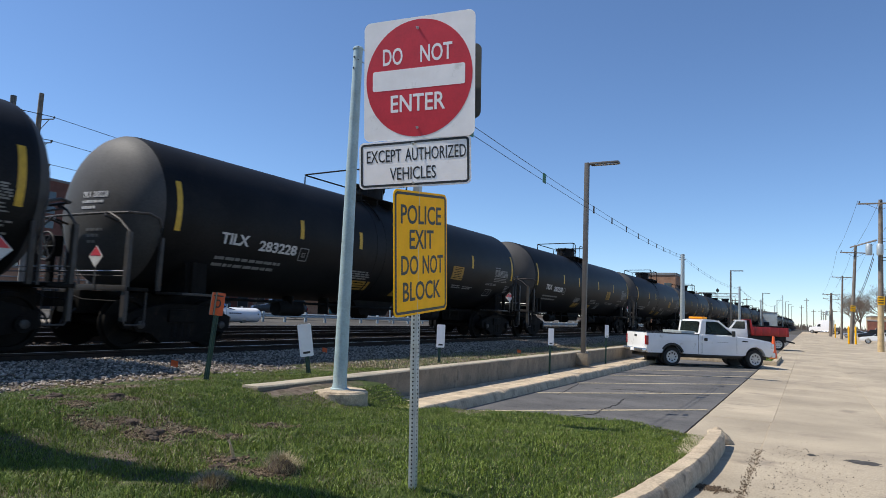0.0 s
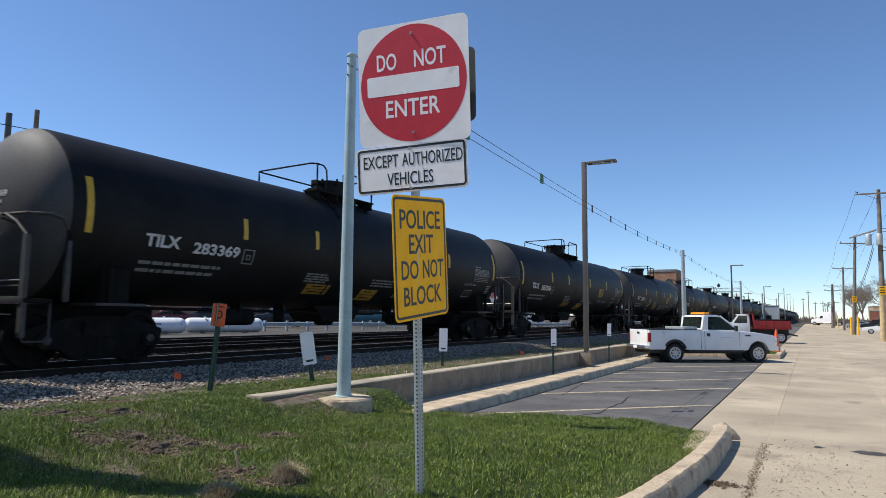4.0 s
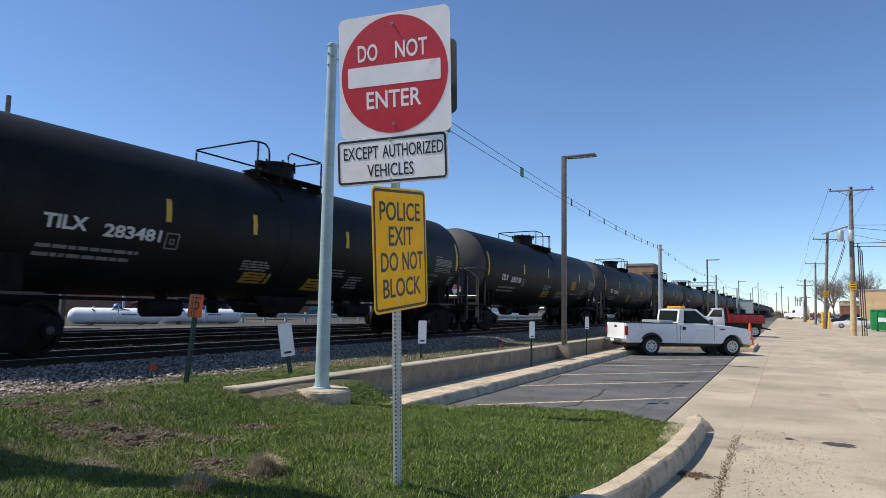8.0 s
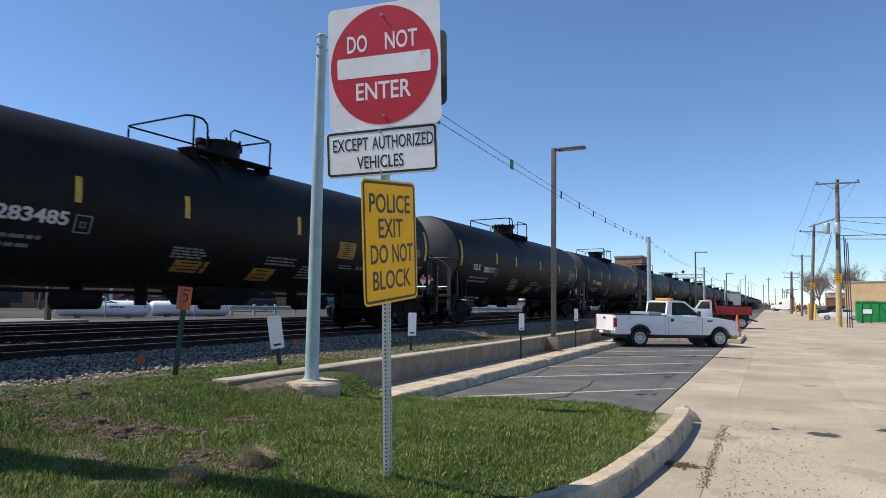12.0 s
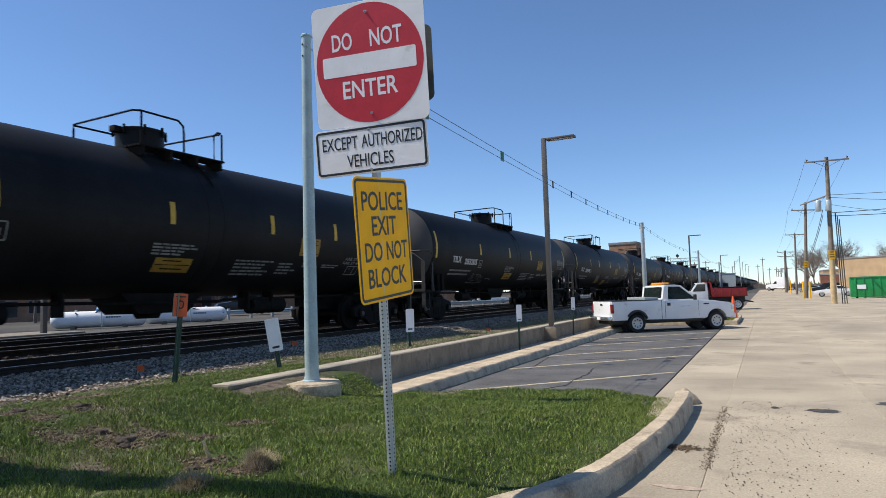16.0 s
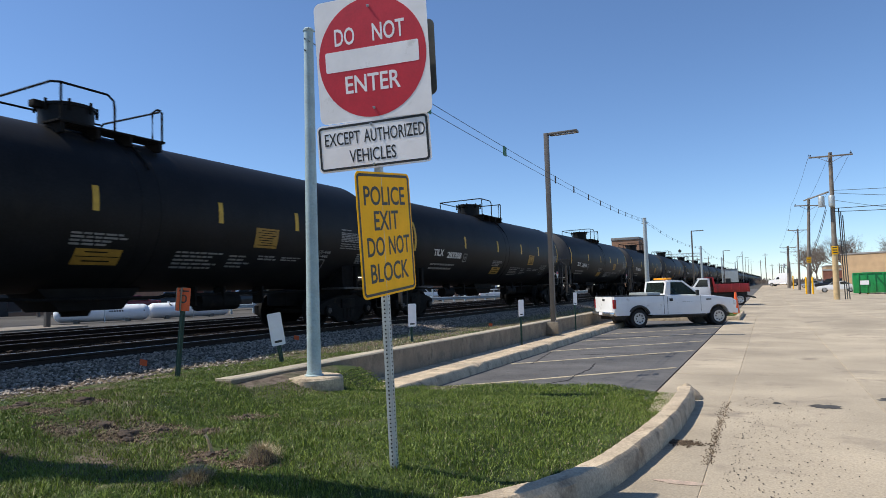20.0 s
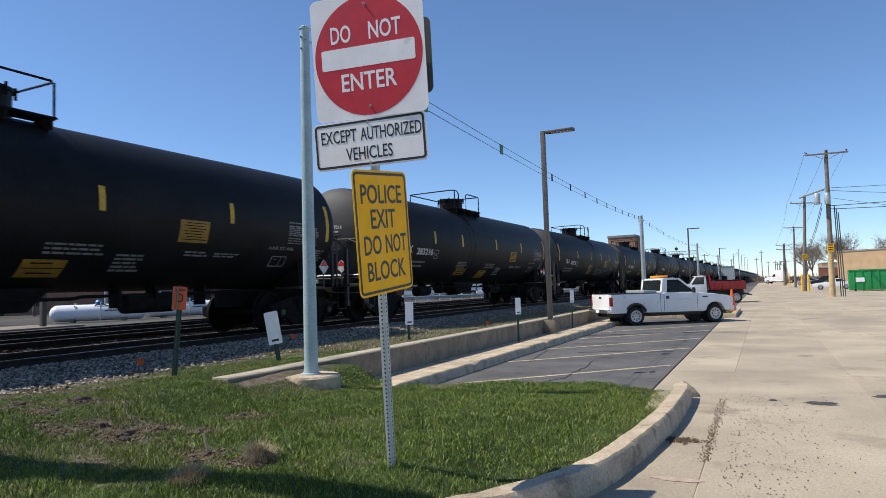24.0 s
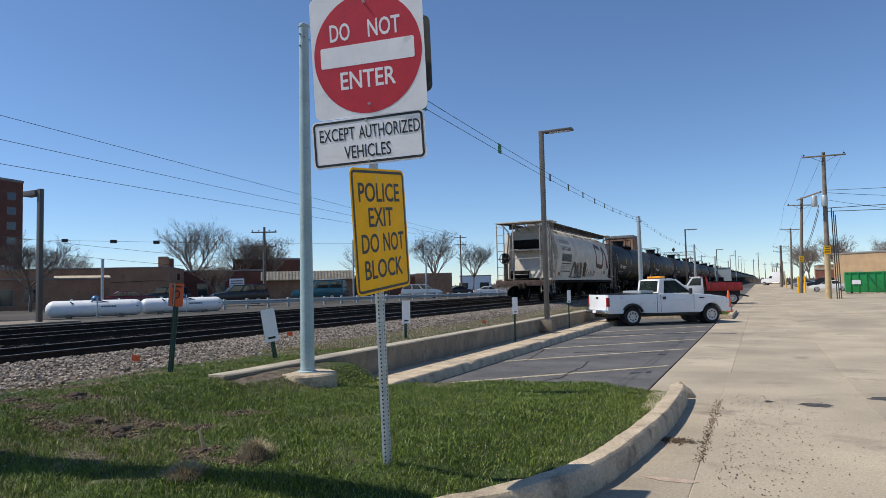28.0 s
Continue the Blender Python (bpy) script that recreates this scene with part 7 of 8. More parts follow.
def bare_tree(at, h, spread, seed, label="bare leafless deciduous tree with fine spreading twigs"):
    """Short trunk, rising limbs and four further orders of twigs that fill a rounded crown."""
    t = thing("bare_tree", label, "tree", at, "bare trees")
    rng = random.Random(seed)
    trunk, twigs = bmesh.new(), ([], [])
    forks = (7, 5, 5, 5, 3)

    def limb(a, d, ln, r, depth):
        pts = [a]
        p, q = a.copy(), d.copy()
        n = 3
        for k in range(n):
            wob = 0.06 if depth == 0 else 0.20
            q = (q + Vector((rng.uniform(-1, 1), rng.uniform(-1, 1), rng.uniform(-0.5, 0.8))) * wob).normalized()
            p = p + q * ln / n
            pts.append(p.copy())
        if depth <= 1:
            for u, w in zip(range(n), range(1, n + 1)):
                rod(pts[u], pts[w], r * (1 - 0.2 * u), r * (1 - 0.2 * w), seg=6, bm=trunk)
        else:
            vs, fs = twigs
            for u in range(n):
                a_, b_ = pts[u], pts[u + 1]
                dd = (b_ - a_).normalized()
                s1 = dd.orthogonal().normalized()
                s2 = dd.cross(s1)
                r0, r1 = r * (1 - 0.25 * u), r * (1 - 0.25 * (u + 1))
                i = len(vs)
                for c, rr in ((a_, r0), (b_, r1)):
                    for k in range(3):
                        an = 2 * math.pi * k / 3
                        vs.append(c + (s1 * math.cos(an) + s2 * math.sin(an)) * rr)
                for k in range(3):
                    fs.append((i + k, i + (k + 1) % 3, i + 3 + (k + 1) % 3, i + 3 + k))
        if depth < 5:
            m = forks[depth]
            for k in range(m):
                f = rng.uniform(0.7, 1.0) if depth == 0 else rng.uniform(0.3, 1.0)
                j = min(n - 1, int(f * n))
                start = pts[j].lerp(pts[j + 1], f * n - j)
                an = 2 * math.pi * (k + rng.uniform(-0.3, 0.3)) / m + depth
                side = Vector((math.cos(an), math.sin(an), rng.uniform(-0.1, 0.7)))
                keep = 0.75 if depth == 0 else 0.8
                limb(start, (q * keep + side * spread * rng.uniform(0.5, 1.0)).normalized(), ln * (1.15 if depth == 0 else rng.uniform(0.5, 0.72)), max(0.011, r * (0.5 if depth < 2 else 0.42)), depth + 1)
    limb(Vector((0, 0, 0)), Vector((0, 0, 1)), h * 0.30, h * 0.022, 0)
    part("trunk", trunk, M_BARK, t, "trunk and main limbs")
    me_ = bpy.data.meshes.new("crown")
    me_.from_pydata([tuple(v) for v in twigs[0]], [], twigs[1])
    me_.materials.append(M_BARK)
    part("crown", me_, M_BARK, t, "crown of fine bare twigs")
    return t


T1 = bare_tree(pose(-66.0, 62.6, GZ), 12.5, 0.75, 1)
T2 = bare_tree(pose(-65.0, 69.5, GZ), 10.6, 0.8, 2)
T3 = bare_tree(pose(-49.5, 31.0, 0.2), 6.4, 0.75, 3, "small bare tree in front of the brick workshop")
for k, (src, x, y, s) in enumerate(((T2, -71.5, 48.5, 0.68), (T1, -66.5, 77.0, 0.85), (T3, -52.5, 52.5, 0.85), (T2, -56.0, 112.5, 1.25), (T1, -62.0, 96.0, 0.85), (T2, 8.3, 159.5, 1.15), (T1, 14.0, 150.0, 1.2), (T2, 22.0, 140.0, 1.2), (T2, -62.0, 72.5, 0.9), (T1, -45.0, 150.0, 1.1), (T2, -60.0, 140.0, 1.2), (T1, 11.0, 185.0, 1.2), (T2, 17.0, 178.0, 1.3))):
    c = copy_thing(src, (site_pose if x > 0 else pose)(x, y, GZ, 0, 0, 67 * k + 20))
    c.scale = (s, s, s)


def line_pole(x, y, h, turn, label="tall wooden line pole with crossarms across the tracks"):
    t = thing("utility_pole", label, "utility pole", pose(x, y, 0, 0, 0, turn), "wooden utility poles")
    part("shaft", lathe([(0.19, 0), (0.12, h)], 12), M_WOOD, t)
    for z in (h - 0.5, h - 1.9):
        am = part("crossarm", box((-1.2, -0.2, z - 0.06), (1.2, -0.08, z + 0.06), 0.01), M_WOOD, t)
        for x_ in (-1.1, -0.5, 0.5, 1.1):
            insulator(am, x_, -0.14, z + 0.06)


line_pole(-43.3, 49.8, 7.55, 30)
line_pole(-101.9, 25.4, 9.3, 30)
line_pole(-77.8, 20.4, 8.9, 30)
line_pole(-53.2, 118.4, 11.5, 20)
line_pole(-29.0, -40.0, 12.4, 0)
lp = thing("utility_pole", "tall grey wooden line pole with three bracket arms across the tracks", "utility pole", pose(-39.0, 20.9, 0, 0, 0.8, 0), "wooden utility poles")
part("shaft", lathe([(0.2, 0), (0.13, 13.0)], 12), M_WOOD, lp)
for z in (11.55, 10.15, 8.75):
    am = part("bracket_arm", rod((0, 0, z - 0.1), (0.62, 0.5, z), 0.035, seg=8), M_WOOD, lp)
    part("brace", rod((0.05, 0.05, z - 0.75), (0.42, 0.34, z - 0.06), 0.022, seg=6), M_WOOD, am)
    insulator(am, 0.62, 0.5, z)
solid("steel_mast", rod((0, 0, 0), (0, 0, 19.0), 0.35, 0.25, 12), M_BRONZE, "dark steel mast beside the far tracks", "mast", pose(-62.0, 31.0, 0))
for z, z1 in ((11.7, 11.0), (10.3, 10.5), (8.9, 10.0)):
    wire((-38.4, 21.4, z), (-53.2, 118.4, z1 + 0.4), 0.1, 0.016)
    wire((-38.4, 21.4, z), (-29.0, -40.0, z + 0.3), 1.5, 0.022)
# lower lines past the brick hall, with small marker boxes
for (x0, y0, za), (x1, y1, zb) in (((-69.2, 40.2, 7.25), (-36.5, 55.0, 5.9)), ((-60.5, 35.1, 6.77), (-43.3, 49.8, 4.2)), ((-60.5, 35.1, 5.67), (-43.3, 49.8, 3.2))):
    wire((x0 - (x1 - x0), y0 - (y1 - y0), za + 1.6), (x0, y0, za), 0.2, 0.022)
    wire((x0, y0, za), (x1, y1, zb), 0.12, 0.016)
for x, y, z in ((-63.13, 42.95, 6.91), (-58.59, 45.0, 6.69), (-54.6, 46.81, 6.51)):
    solid("line_marker", box((-0.3, -0.06, -0.17), (0.3, 0.06, 0.17), 0.02), M_PLASTK, "small dark marker box hung on an overhead line", "line marker", pose(x, y, z, 0, 0, 45))
# signal arm reaching over the tracks
sg = thing("railway_signal", "galvanised lattice signal arm with a black signal head over the tracks", "railway signal", pose(-20.2, 140.0, 0.0))
part("column", box((-0.2, -0.2, 0), (0.2, 0.2, 7.3), 0.02), M_GALV, sg)
for z in (6.55, 7.2):
    part("chord", box((0.2, -0.07, z - 0.06), (8.6, 0.07, z + 0.06), 0.01), M_GALV, sg)
for k in range(8):
    x = 0.4 + 1.03 * k
    part("lattice_bar", rod((x, 0, 6.55), (x + 0.51, 0, 7.2), 0.035, seg=6), M_GALV, sg)
    part("lattice_bar", rod((x + 0.51, 0, 7.2), (x + 1.02, 0, 6.55), 0.035, seg=6), M_GALV, sg)
part("head_mast", rod((4.6, 0, 7.2), (4.6, 0, 8.2), 0.05, seg=8), M_WIRE, sg)
part("signal_head", lathe([(0.0, -0.12), (0.30, -0.12), (0.30, 0.12), (0.0, 0.12)], 20, "Y"), M_WIRE, sg, "black round signal head", pose(4.6, 0, 7.75))
for x, y, h in ((-0.4, 300.0, 13.0), (4.4, 290.0, 8.5), (5.4, 310.0, 8.0), (2.2, 340.0, 9.5), (-2.5, 330.0, 11.0)):
    far = thing("line_pole", "thin dark wooden pole far along the line", "pole", pose(x, y, -0.4), "far poles")
    part("shaft", rod((0, 0, 0), (0, 0, h), 0.17, 0.12, 8), M_WOOD, far)
    part("crossarm", box((-0.9, -0.08, h - 0.9), (0.9, 0.08, h - 0.75), 0.01), M_WOOD, far)

# masts and signals far along the line
for k, (x, y, h) in enumerate(((-15.5, 210, 9), (-15.5, 175, 7.5), (4.2, 150, 6.5), (3.8, 185, 7), (4.6, 230, 7.5), (7, 280, 8), (-21, 150, 8))):
    t = thing("far_pole", "thin grey pole far along the railway", "pole", (site_pose if x > 0 else pose)(x, y, 0), "far poles along the line")
    part("shaft", rod((0, 0, 0), (0, 0, h), 0.14, 0.10, 8), M_WOOD, t)
    part("crossarm", box((-1.1, -0.06, h - 0.6), (1.1, 0.06, h - 0.45)), M_WOOD, t)
rng = random.Random(5)
fv, ff = [], []
for k in range(9000):
    x = rng.uniform(-300, 260)
    y = 330 + rng.uniform(0, 60) + abs(x) * 0.2
    h = rng.uniform(1.2, 3.6) * (0.8 + 0.5 * noise.noise((x * 0.03, y * 0.03, 1)))
    w = rng.uniform(0.15, 0.5)
    d = rng.uniform(-0.6, 0.6)
    i = len(fv)
    fv += [(x - w, y, 0), (x + w, y, 0), (x, y + w, 0), (x + d, y, h)]
    ff += [(i, i + 1, i + 3), (i + 1, i + 2, i + 3), (i + 2, i, i + 3)]
me_ = bpy.data.meshes.new("far_woods")
me_.from_pydata(fv, [], ff)
me_.materials.append(M_BARK)
tagged(new("far_woods", me_), "low brown line of far bare woods on the horizon", "woods", kind="stuff")


# unseen mast arm with boxed boards, added beside the railway to shade the lawn
ma = thing("sign_mast", "unseen steel mast arm with boxed boards, added to shade the lawn", "sign mast", pose(-8.6, 0.9, 0.3, 0, 0, 15))
part("shaft", rod((0, 0, 0), (0, 0, 4.4), 0.09, 0.07, 14), M_GALV, ma)
part("arm", box((0, -0.05, 4.05), (3.95, 0.05, 4.17), 0.02), M_GALV, ma)
part("board", prism([(0.5, 3.75), (1.75, 3.85), (1.75, 4.55), (0.5, 4.75)], -0.20, 0.20, "Y", 0.01), M_BACK, ma)
part("board", prism([(1.85, 3.95), (2.9, 4.0), (2.9, 4.25), (1.85, 4.45)], -0.12, 0.12, "Y", 0.01), M_BACK, ma)
part("board", prism([(3.15, 3.92), (4.1, 3.98), (4.1, 4.2), (3.15, 4.34)], -0.12, 0.12, "Y", 0.01), M_BACK, ma)


# ---------------------------------------------------------------- surfaces in pieces
def lay_panels(parent, cols, rows, z=0.0):
    rng = random.Random(11)
    for xa, xb in cols:
        for ya, yb in rows:
            part("panel", panel_piece(xa + 0.0022, xb - 0.0022, ya + 0.0022, yb - 0.0022, z + rng.uniform(-0.003, 0.002)), M_ROAD, parent, smooth=20)


near_rows = [(-12, -6), (-6, -1.0), (-1.0, 4.3), (4.3, 10.3)]
far_rows = [(10.3 + 5.4 * k, 15.7 + 5.4 * k) for k in range(24)]
lay_panels(road, [(-0.46, 0.97), (0.97, 3.2)], near_rows)
lay_panels(road, [(-1.3, -0.44), (-0.44, 0.97), (0.97, 3.2)], far_rows)
lay_panels(road, [(-1.3, -0.46)], [(-6, 1.5), (1.5, 3.6), (3.6, 5.9), (5.9, 8.4), (8.4, 10.3)], -0.004)
lay_panels(yard, [(3.2, 7.0), (7.0, 11.0), (11.0, 15.0)], near_rows + far_rows[:18])

# cracks across the bays, and a broken lump where the island kerb ends
M_CRACK = mat("open_crack", (0.022, 0.020, 0.018), 0.95, 0, 0.3, 20, 90, 0.4)


def crack(pts, w, parent):
    rng = random.Random(len(pts))
    line = fine_line([(x, y, 0) for x, y in pts], 0.06)
    line = [Vector((p.x + rng.uniform(-0.018, 0.018), p.y + rng.uniform(-0.018, 0.018), 0)) for p in line]
    part("crack", settle(sweep([(-w / 2, 0.0006), (w / 2, 0.0006), (w / 2, 0.0045), (-w / 2, 0.0045)], line)), M_CRACK, parent, "dark open crack")


crack([(-2.80, 8.5), (-2.77, 8.8), (-2.66, 9.11), (-2.60, 9.25), (-2.65, 9.74), (-2.62, 10.44), (-2.70, 11.24)], 0.022, asphalt)
crack([(-3.75, 10.97), (-3.95, 12.37), (-4.05, 13.1)], 0.016, asphalt)
crack([(-3.3, 12.6), (-2.7, 12.9), (-2.2, 12.8), (-1.6, 13.1)], 0.014, asphalt)
lump = bmesh.new()
bmesh.ops.create_icosphere(lump, subdivisions=3, radius=0.13)
solid("kerb_rubble", settle(moved(roughen(lump, 0.05, 7), pose(-0.88, 8.14, 0.03))), M_CURB, "broken lump of concrete at the end of the kerb", "rubble")
M_PINK = mat("pink_survey_paint", (0.39, 0.285, 0.215), 0.9, 0, 0.2, 9, 60, 0.3, spots=((0.37, 0.31, 0.23), 0.6, 14))

# potholes and a tar patch: dark shallow lenses of crumbled asphalt
M_TAR = mat("crumbled_asphalt", (0.06, 0.055, 0.05), 0.95, 0, 0.35, 14, 90, 0.9)


def patch(x, y, rx, ry, seed, label, material=None, h=0.012):
    rng = random.Random(seed)
    bm = bmesh.new()
    n = 22
    rim = [bm.verts.new((x + rx * math.cos(2 * math.pi * k / n) * rng.uniform(0.7, 1.1), y + ry * math.sin(2 * math.pi * k / n) * rng.uniform(0.7, 1.1), 0.0005)) for k in range(n)]
    mid = [bm.verts.new((x + (v.co.x - x) * 0.6, y + (v.co.y - y) * 0.6, h * rng.uniform(0.4, 1.0))) for v in rim]
    c = bm.verts.new((x, y, h * 0.7))
    for k in range(n):
        bm.faces.new((rim[k], rim[(k + 1) % n], mid[(k + 1) % n], mid[k]))
        bm.faces.new((mid[k], mid[(k + 1) % n], c))
    solid("road_patch", settle(bm), material or M_TAR, label, "road patch", kind="structure")


patch(0.47, 7.95, 0.17, 0.14, 1, "small dark crumbled patch in the road")
patch(1.30, 8.55, 0.36, 0.16, 2, "dark pothole filled with crumbled asphalt")
patch(0.02, 8.02, 0.05, 0.05, 3, "tiny dark crumbled spot in the road")
patch(-0.60, 4.70, 0.18, 0.05, 5, "faded pink survey paint on the road", M_PINK, 0.003)


M_OIL = mat("oil_spot", (0.022, 0.021, 0.02), 0.6, 0, 0.3, 14, 90, 0.3)
for k, (x, y, a, b) in enumerate(((-1.55, 10.1, 0.05, 0.14), (-1.7, 12.6, 0.06, 0.12), (-1.6, 15.2, 0.06, 0.16), (-1.62, 8.5, 0.06, 0.08), (-2.6, 11.9, 0.10, 0.07), (-1.75, 18.0, 0.06, 0.15), (-3.2, 13.6, 0.08, 0.06), (-2.9, 9.6, 0.05, 0.05))):
    patch(x, y, a, b, 30 + k, "small dark oil spot on the asphalt", M_OIL, 0.003)


def scatter(name, count, seed, place, size, material, label, cat, squash=0.7):
    """Many small angular stones in one mesh."""
    rng = random.Random(seed)
    base = [(1, 0, 0), (-1, 0, 0), (0, 1, 0), (0, -1, 0), (0, 0, 1), (0, 0, -1)]
    tri = [(0, 2, 4), (2, 1, 4), (1, 3, 4), (3, 0, 4), (2, 0, 5), (1, 2, 5), (3, 1, 5), (0, 3, 5)]
    vs, fs = [], []
    for _ in range(count):
        c = site(*place(rng))
        s = rng.uniform(*size)
        q = Euler((rng.uniform(0, 6.3), rng.uniform(0, 6.3), rng.uniform(0, 6.3))).to_matrix()
        i = len(vs)
        for b in base:
            p = q @ (Vector(b) * s * rng.uniform(0.65, 1.15))
            vs.append((c.x + p.x, c.y + p.y, c.z + p.z * squash))
        fs += [(i + a, i + b, i + d) for a, b, d in tri]
    m = bpy.data.meshes.new(name)
    m.from_pydata(vs, [], fs)
    m.materials.append(material)
    return tagged(new(name, m), label, cat, kind="stuff")


def island_colour(name, dark, light, rough=0.95):
    """Colour by a number that differs from piece to piece of one mesh."""
    m = bpy.data.materials.new(name)
    m.use_nodes = True
    n, l = m.node_tree.nodes, m.node_tree.links
    b = n["Principled BSDF"]
    b.inputs["Roughness"].default_value = rough
    b.inputs["Specular IOR Level"].default_value = 0.25
    g = n.new("ShaderNodeNewGeometry")
    r = n.new("ShaderNodeValToRGB")
    r.color_ramp.elements[0].color, r.color_ramp.elements[1].color = (*dark, 1), (*light, 1)
    l.new(g.outputs["Random Per Island"], r.inputs[0])
    t = n.new("ShaderNodeTexNoise")
    t.inputs["Scale"].default_value = 40
    mx = n.new("ShaderNodeMix")
    mx.data_type, mx.blend_type = "RGBA", "OVERLAY"
    mx.inputs[0].default_value = 0.4
    l.new(r.outputs[0], mx.inputs[6])
    l.new(t.outputs["Fac"], mx.inputs[7])
    l.new(mx.outputs[2], b.inputs["Base Color"])
    return m


M_BALLAST = island_colour("ballast_stones", (0.070, 0.058, 0.046), (0.52, 0.44, 0.36))


def ballast_place(rng):
    y = 1.5 + 44 * rng.random() ** 1.6
    edge = -7.75 + 0.45 * noise.noise((0, y * 0.35, 5)) + 0.012 * y
    x = max(edge - 3.1 * rng.random() ** 0.85, -10.35 + 0.008 * y + rng.uniform(-0.15, 0.15))
    if rng.random() < 0.06:
        x = edge + abs(rng.gauss(0, 0.45))
    return x, y, ground_z(x, y) + rng.uniform(-0.005, 0.03)


scatter("ballast", 36000, 3, ballast_place, (0.013, 0.036), M_BALLAST, "crushed grey ballast stones beside the rails", "ballast")
# stones between the rails, darkened in colour for the same shade
M_BED = island_colour("shade_dark_ballast_stones", (0.010, 0.007, 0.005), (0.050, 0.036, 0.027))
scatter("ballast", 9000, 4, lambda r: ((lambda x, y: (x, y, 0.27 + r.uniform(0, 0.03)))(r.uniform(-22, -10.4), 2 + 40 * r.random() ** 1.4)), (0.03, 0.06), M_BED, "dark ballast stones between the far rails, rail shade in their colour", "ballast")
M_DEBRIS = island_colour("gutter_debris", (0.035, 0.025, 0.016), (0.16, 0.11, 0.07))
M_PEBBLE = island_colour("road_pebbles", (0.05, 0.045, 0.04), (0.32, 0.27, 0.21))
scatter("road_grit", 520, 5, lambda r: (-0.35 + abs(r.gauss(0, 0.42)), r.uniform(4.2, 8.4), 0.003), (0.003, 0.009), M_PEBBLE, "scattered grit on the road by the kerb", "grit")
scatter("road_grit", 650, 15, lambda r: ((lambda y: (-0.47 + r.gauss(0, 0.02 + 0.035 * abs(noise.noise((0, y * 1.3, 8)))), y, 0.002))(r.uniform(5.2, 8.0))), (0.003, 0.008), M_DEBRIS, "brown leaf and soil debris along the gutter joint", "grit")
scatter("road_grit", 500, 16, lambda r: (r.gauss(-0.72, 0.09), r.gauss(5.85, 0.05), 0.003), (0.004, 0.01), M_DEBRIS, "brown leaf and soil debris below the kerb", "grit")
scatter("road_grit", 160, 6, lambda r: (r.uniform(-0.4, 3.0), r.uniform(4.0, 12), 0.003), (0.003, 0.008), M_PEBBLE, "scattered grit on the road", "grit")

# ---------------------------------------------------------------- lawn
# patches of dug soil: x, y, radius
SOIL = [(-5.55, 3.87, 0.20), (-5.41, 3.43, 0.17), (-4.55, 3.75, 0.20), (-4.40, 3.92, 0.15), (-4.20, 4.50, 0.20), (-4.85, 3.50, 0.12), (-4.45, 3.42, 0.22), (-4.62, 3.50, 0.16), (-4.10, 3.92, 0.14), (-3.52, 3.36, 0.17), (-3.36, 3.18, 0.13), (-4.95, 3.22, 0.18), (-3.05, 3.26, 0.13), (-2.25, 2.92, 0.08), (-6.01, 3.56, 0.20), (-6.4, 4.5, 0.22), (-7.2, 4.6, 0.22)]


def bare(x, y):
    """1 on open soil, 0 in full lawn."""
    v = 0.0
    wob = 0.55 * noise.noise((x * 5, y * 5, 2)) + 0.35 * noise.noise((x * 13, y * 13, 6))
    for sx, sy, r in SOIL:
        if abs(x - sx) < 0.8 and abs(y - sy) < 0.6:
            d = math.hypot((x - sx) / 1.4, y - sy) / (r * 0.95) + wob
            v = max(v, 1.0 - smooth01((d - 0.6) / 0.6))
    return v


M_GRASS = island_colour("grass_blades", (0.040, 0.074, 0.008), (0.24, 0.305, 0.052), 0.45)
M_DRY = island_colour("dry_grass_blades", (0.17, 0.125, 0.06), (0.52, 0.44, 0.29), 0.7)
LX0, LX1, LY0, LY1, LSTEP = -9.0, -0.95, 1.6, 8.5, 0.05


def on_lawn(x, y):
    if x > -0.98 or y > lot_front(x) - 0.02:
        return x < -5.4 and y < 20
    if x < -5.36 and y > 5.2:
        return True
    # inside the kerb's curve
    if x > kerb_x(y) - 0.18:
        return False
    if math.hypot(x + 4.78, y - 6.22) < 0.34:
        return False
    if -5.36 < x < -4.9 and y > 5.2:
        return False
    return True


def lawn_maps():
    """Over a fine grid of the lawn: height of the ground, chance of green and of dead blades, and their growth."""
    nx_, ny_ = int((LX1 - LX0) / LSTEP) + 1, int((LY1 - LY0) / LSTEP) + 1
    z, green, dead, size = (np.zeros((ny_, nx_)) for _ in range(4))
    for j in range(ny_):
        y = LY0 + LSTEP * j
        for i in range(nx_):
            x = LX0 + LSTEP * i
            z[j, i] = ground_z(x, y)
            if not on_lawn(x, y):
                continue
            soil = bare(x, y)
            thin = smooth01((-x - 5.2 + 0.8 * noise.noise((x * 0.7, y * 0.7, 9))) / 2.6)
            clump = 0.5 + 0.5 * noise.noise((x * 3.1, y * 3.1, 14))
            edge = smooth01((kerb_x(y) - 0.16 - x + 0.12 * noise.noise((x * 4, y * 4, 3))) / 0.34)
            green[j, i] = (1 - 0.95 * thin) * (1 - 0.97 * soil) * (0.55 + 0.6 * clump) * (0.35 + 0.65 * edge)
            dead[j, i] = min(1.0, 0.26 + 0.55 * soil + 0.35 * smooth01((-x - 5) / 2) + 0.35 * max(0.0, noise.noise((x * 1.6, y * 1.6, 21)) - 0.15) + 0.35 * (1 - edge))
            size[j, i] = max(0.4, 0.82 + 0.5 * noise.noise((x * 2.2, y * 2.2, 4)) + 0.3 * noise.noise((x * 8, y * 8, 6))) * (1 - 0.45 * thin)
    return z, green, dead, size


LAWN_Z, LAWN_GREEN, LAWN_DEAD, LAWN_SIZE = lawn_maps()


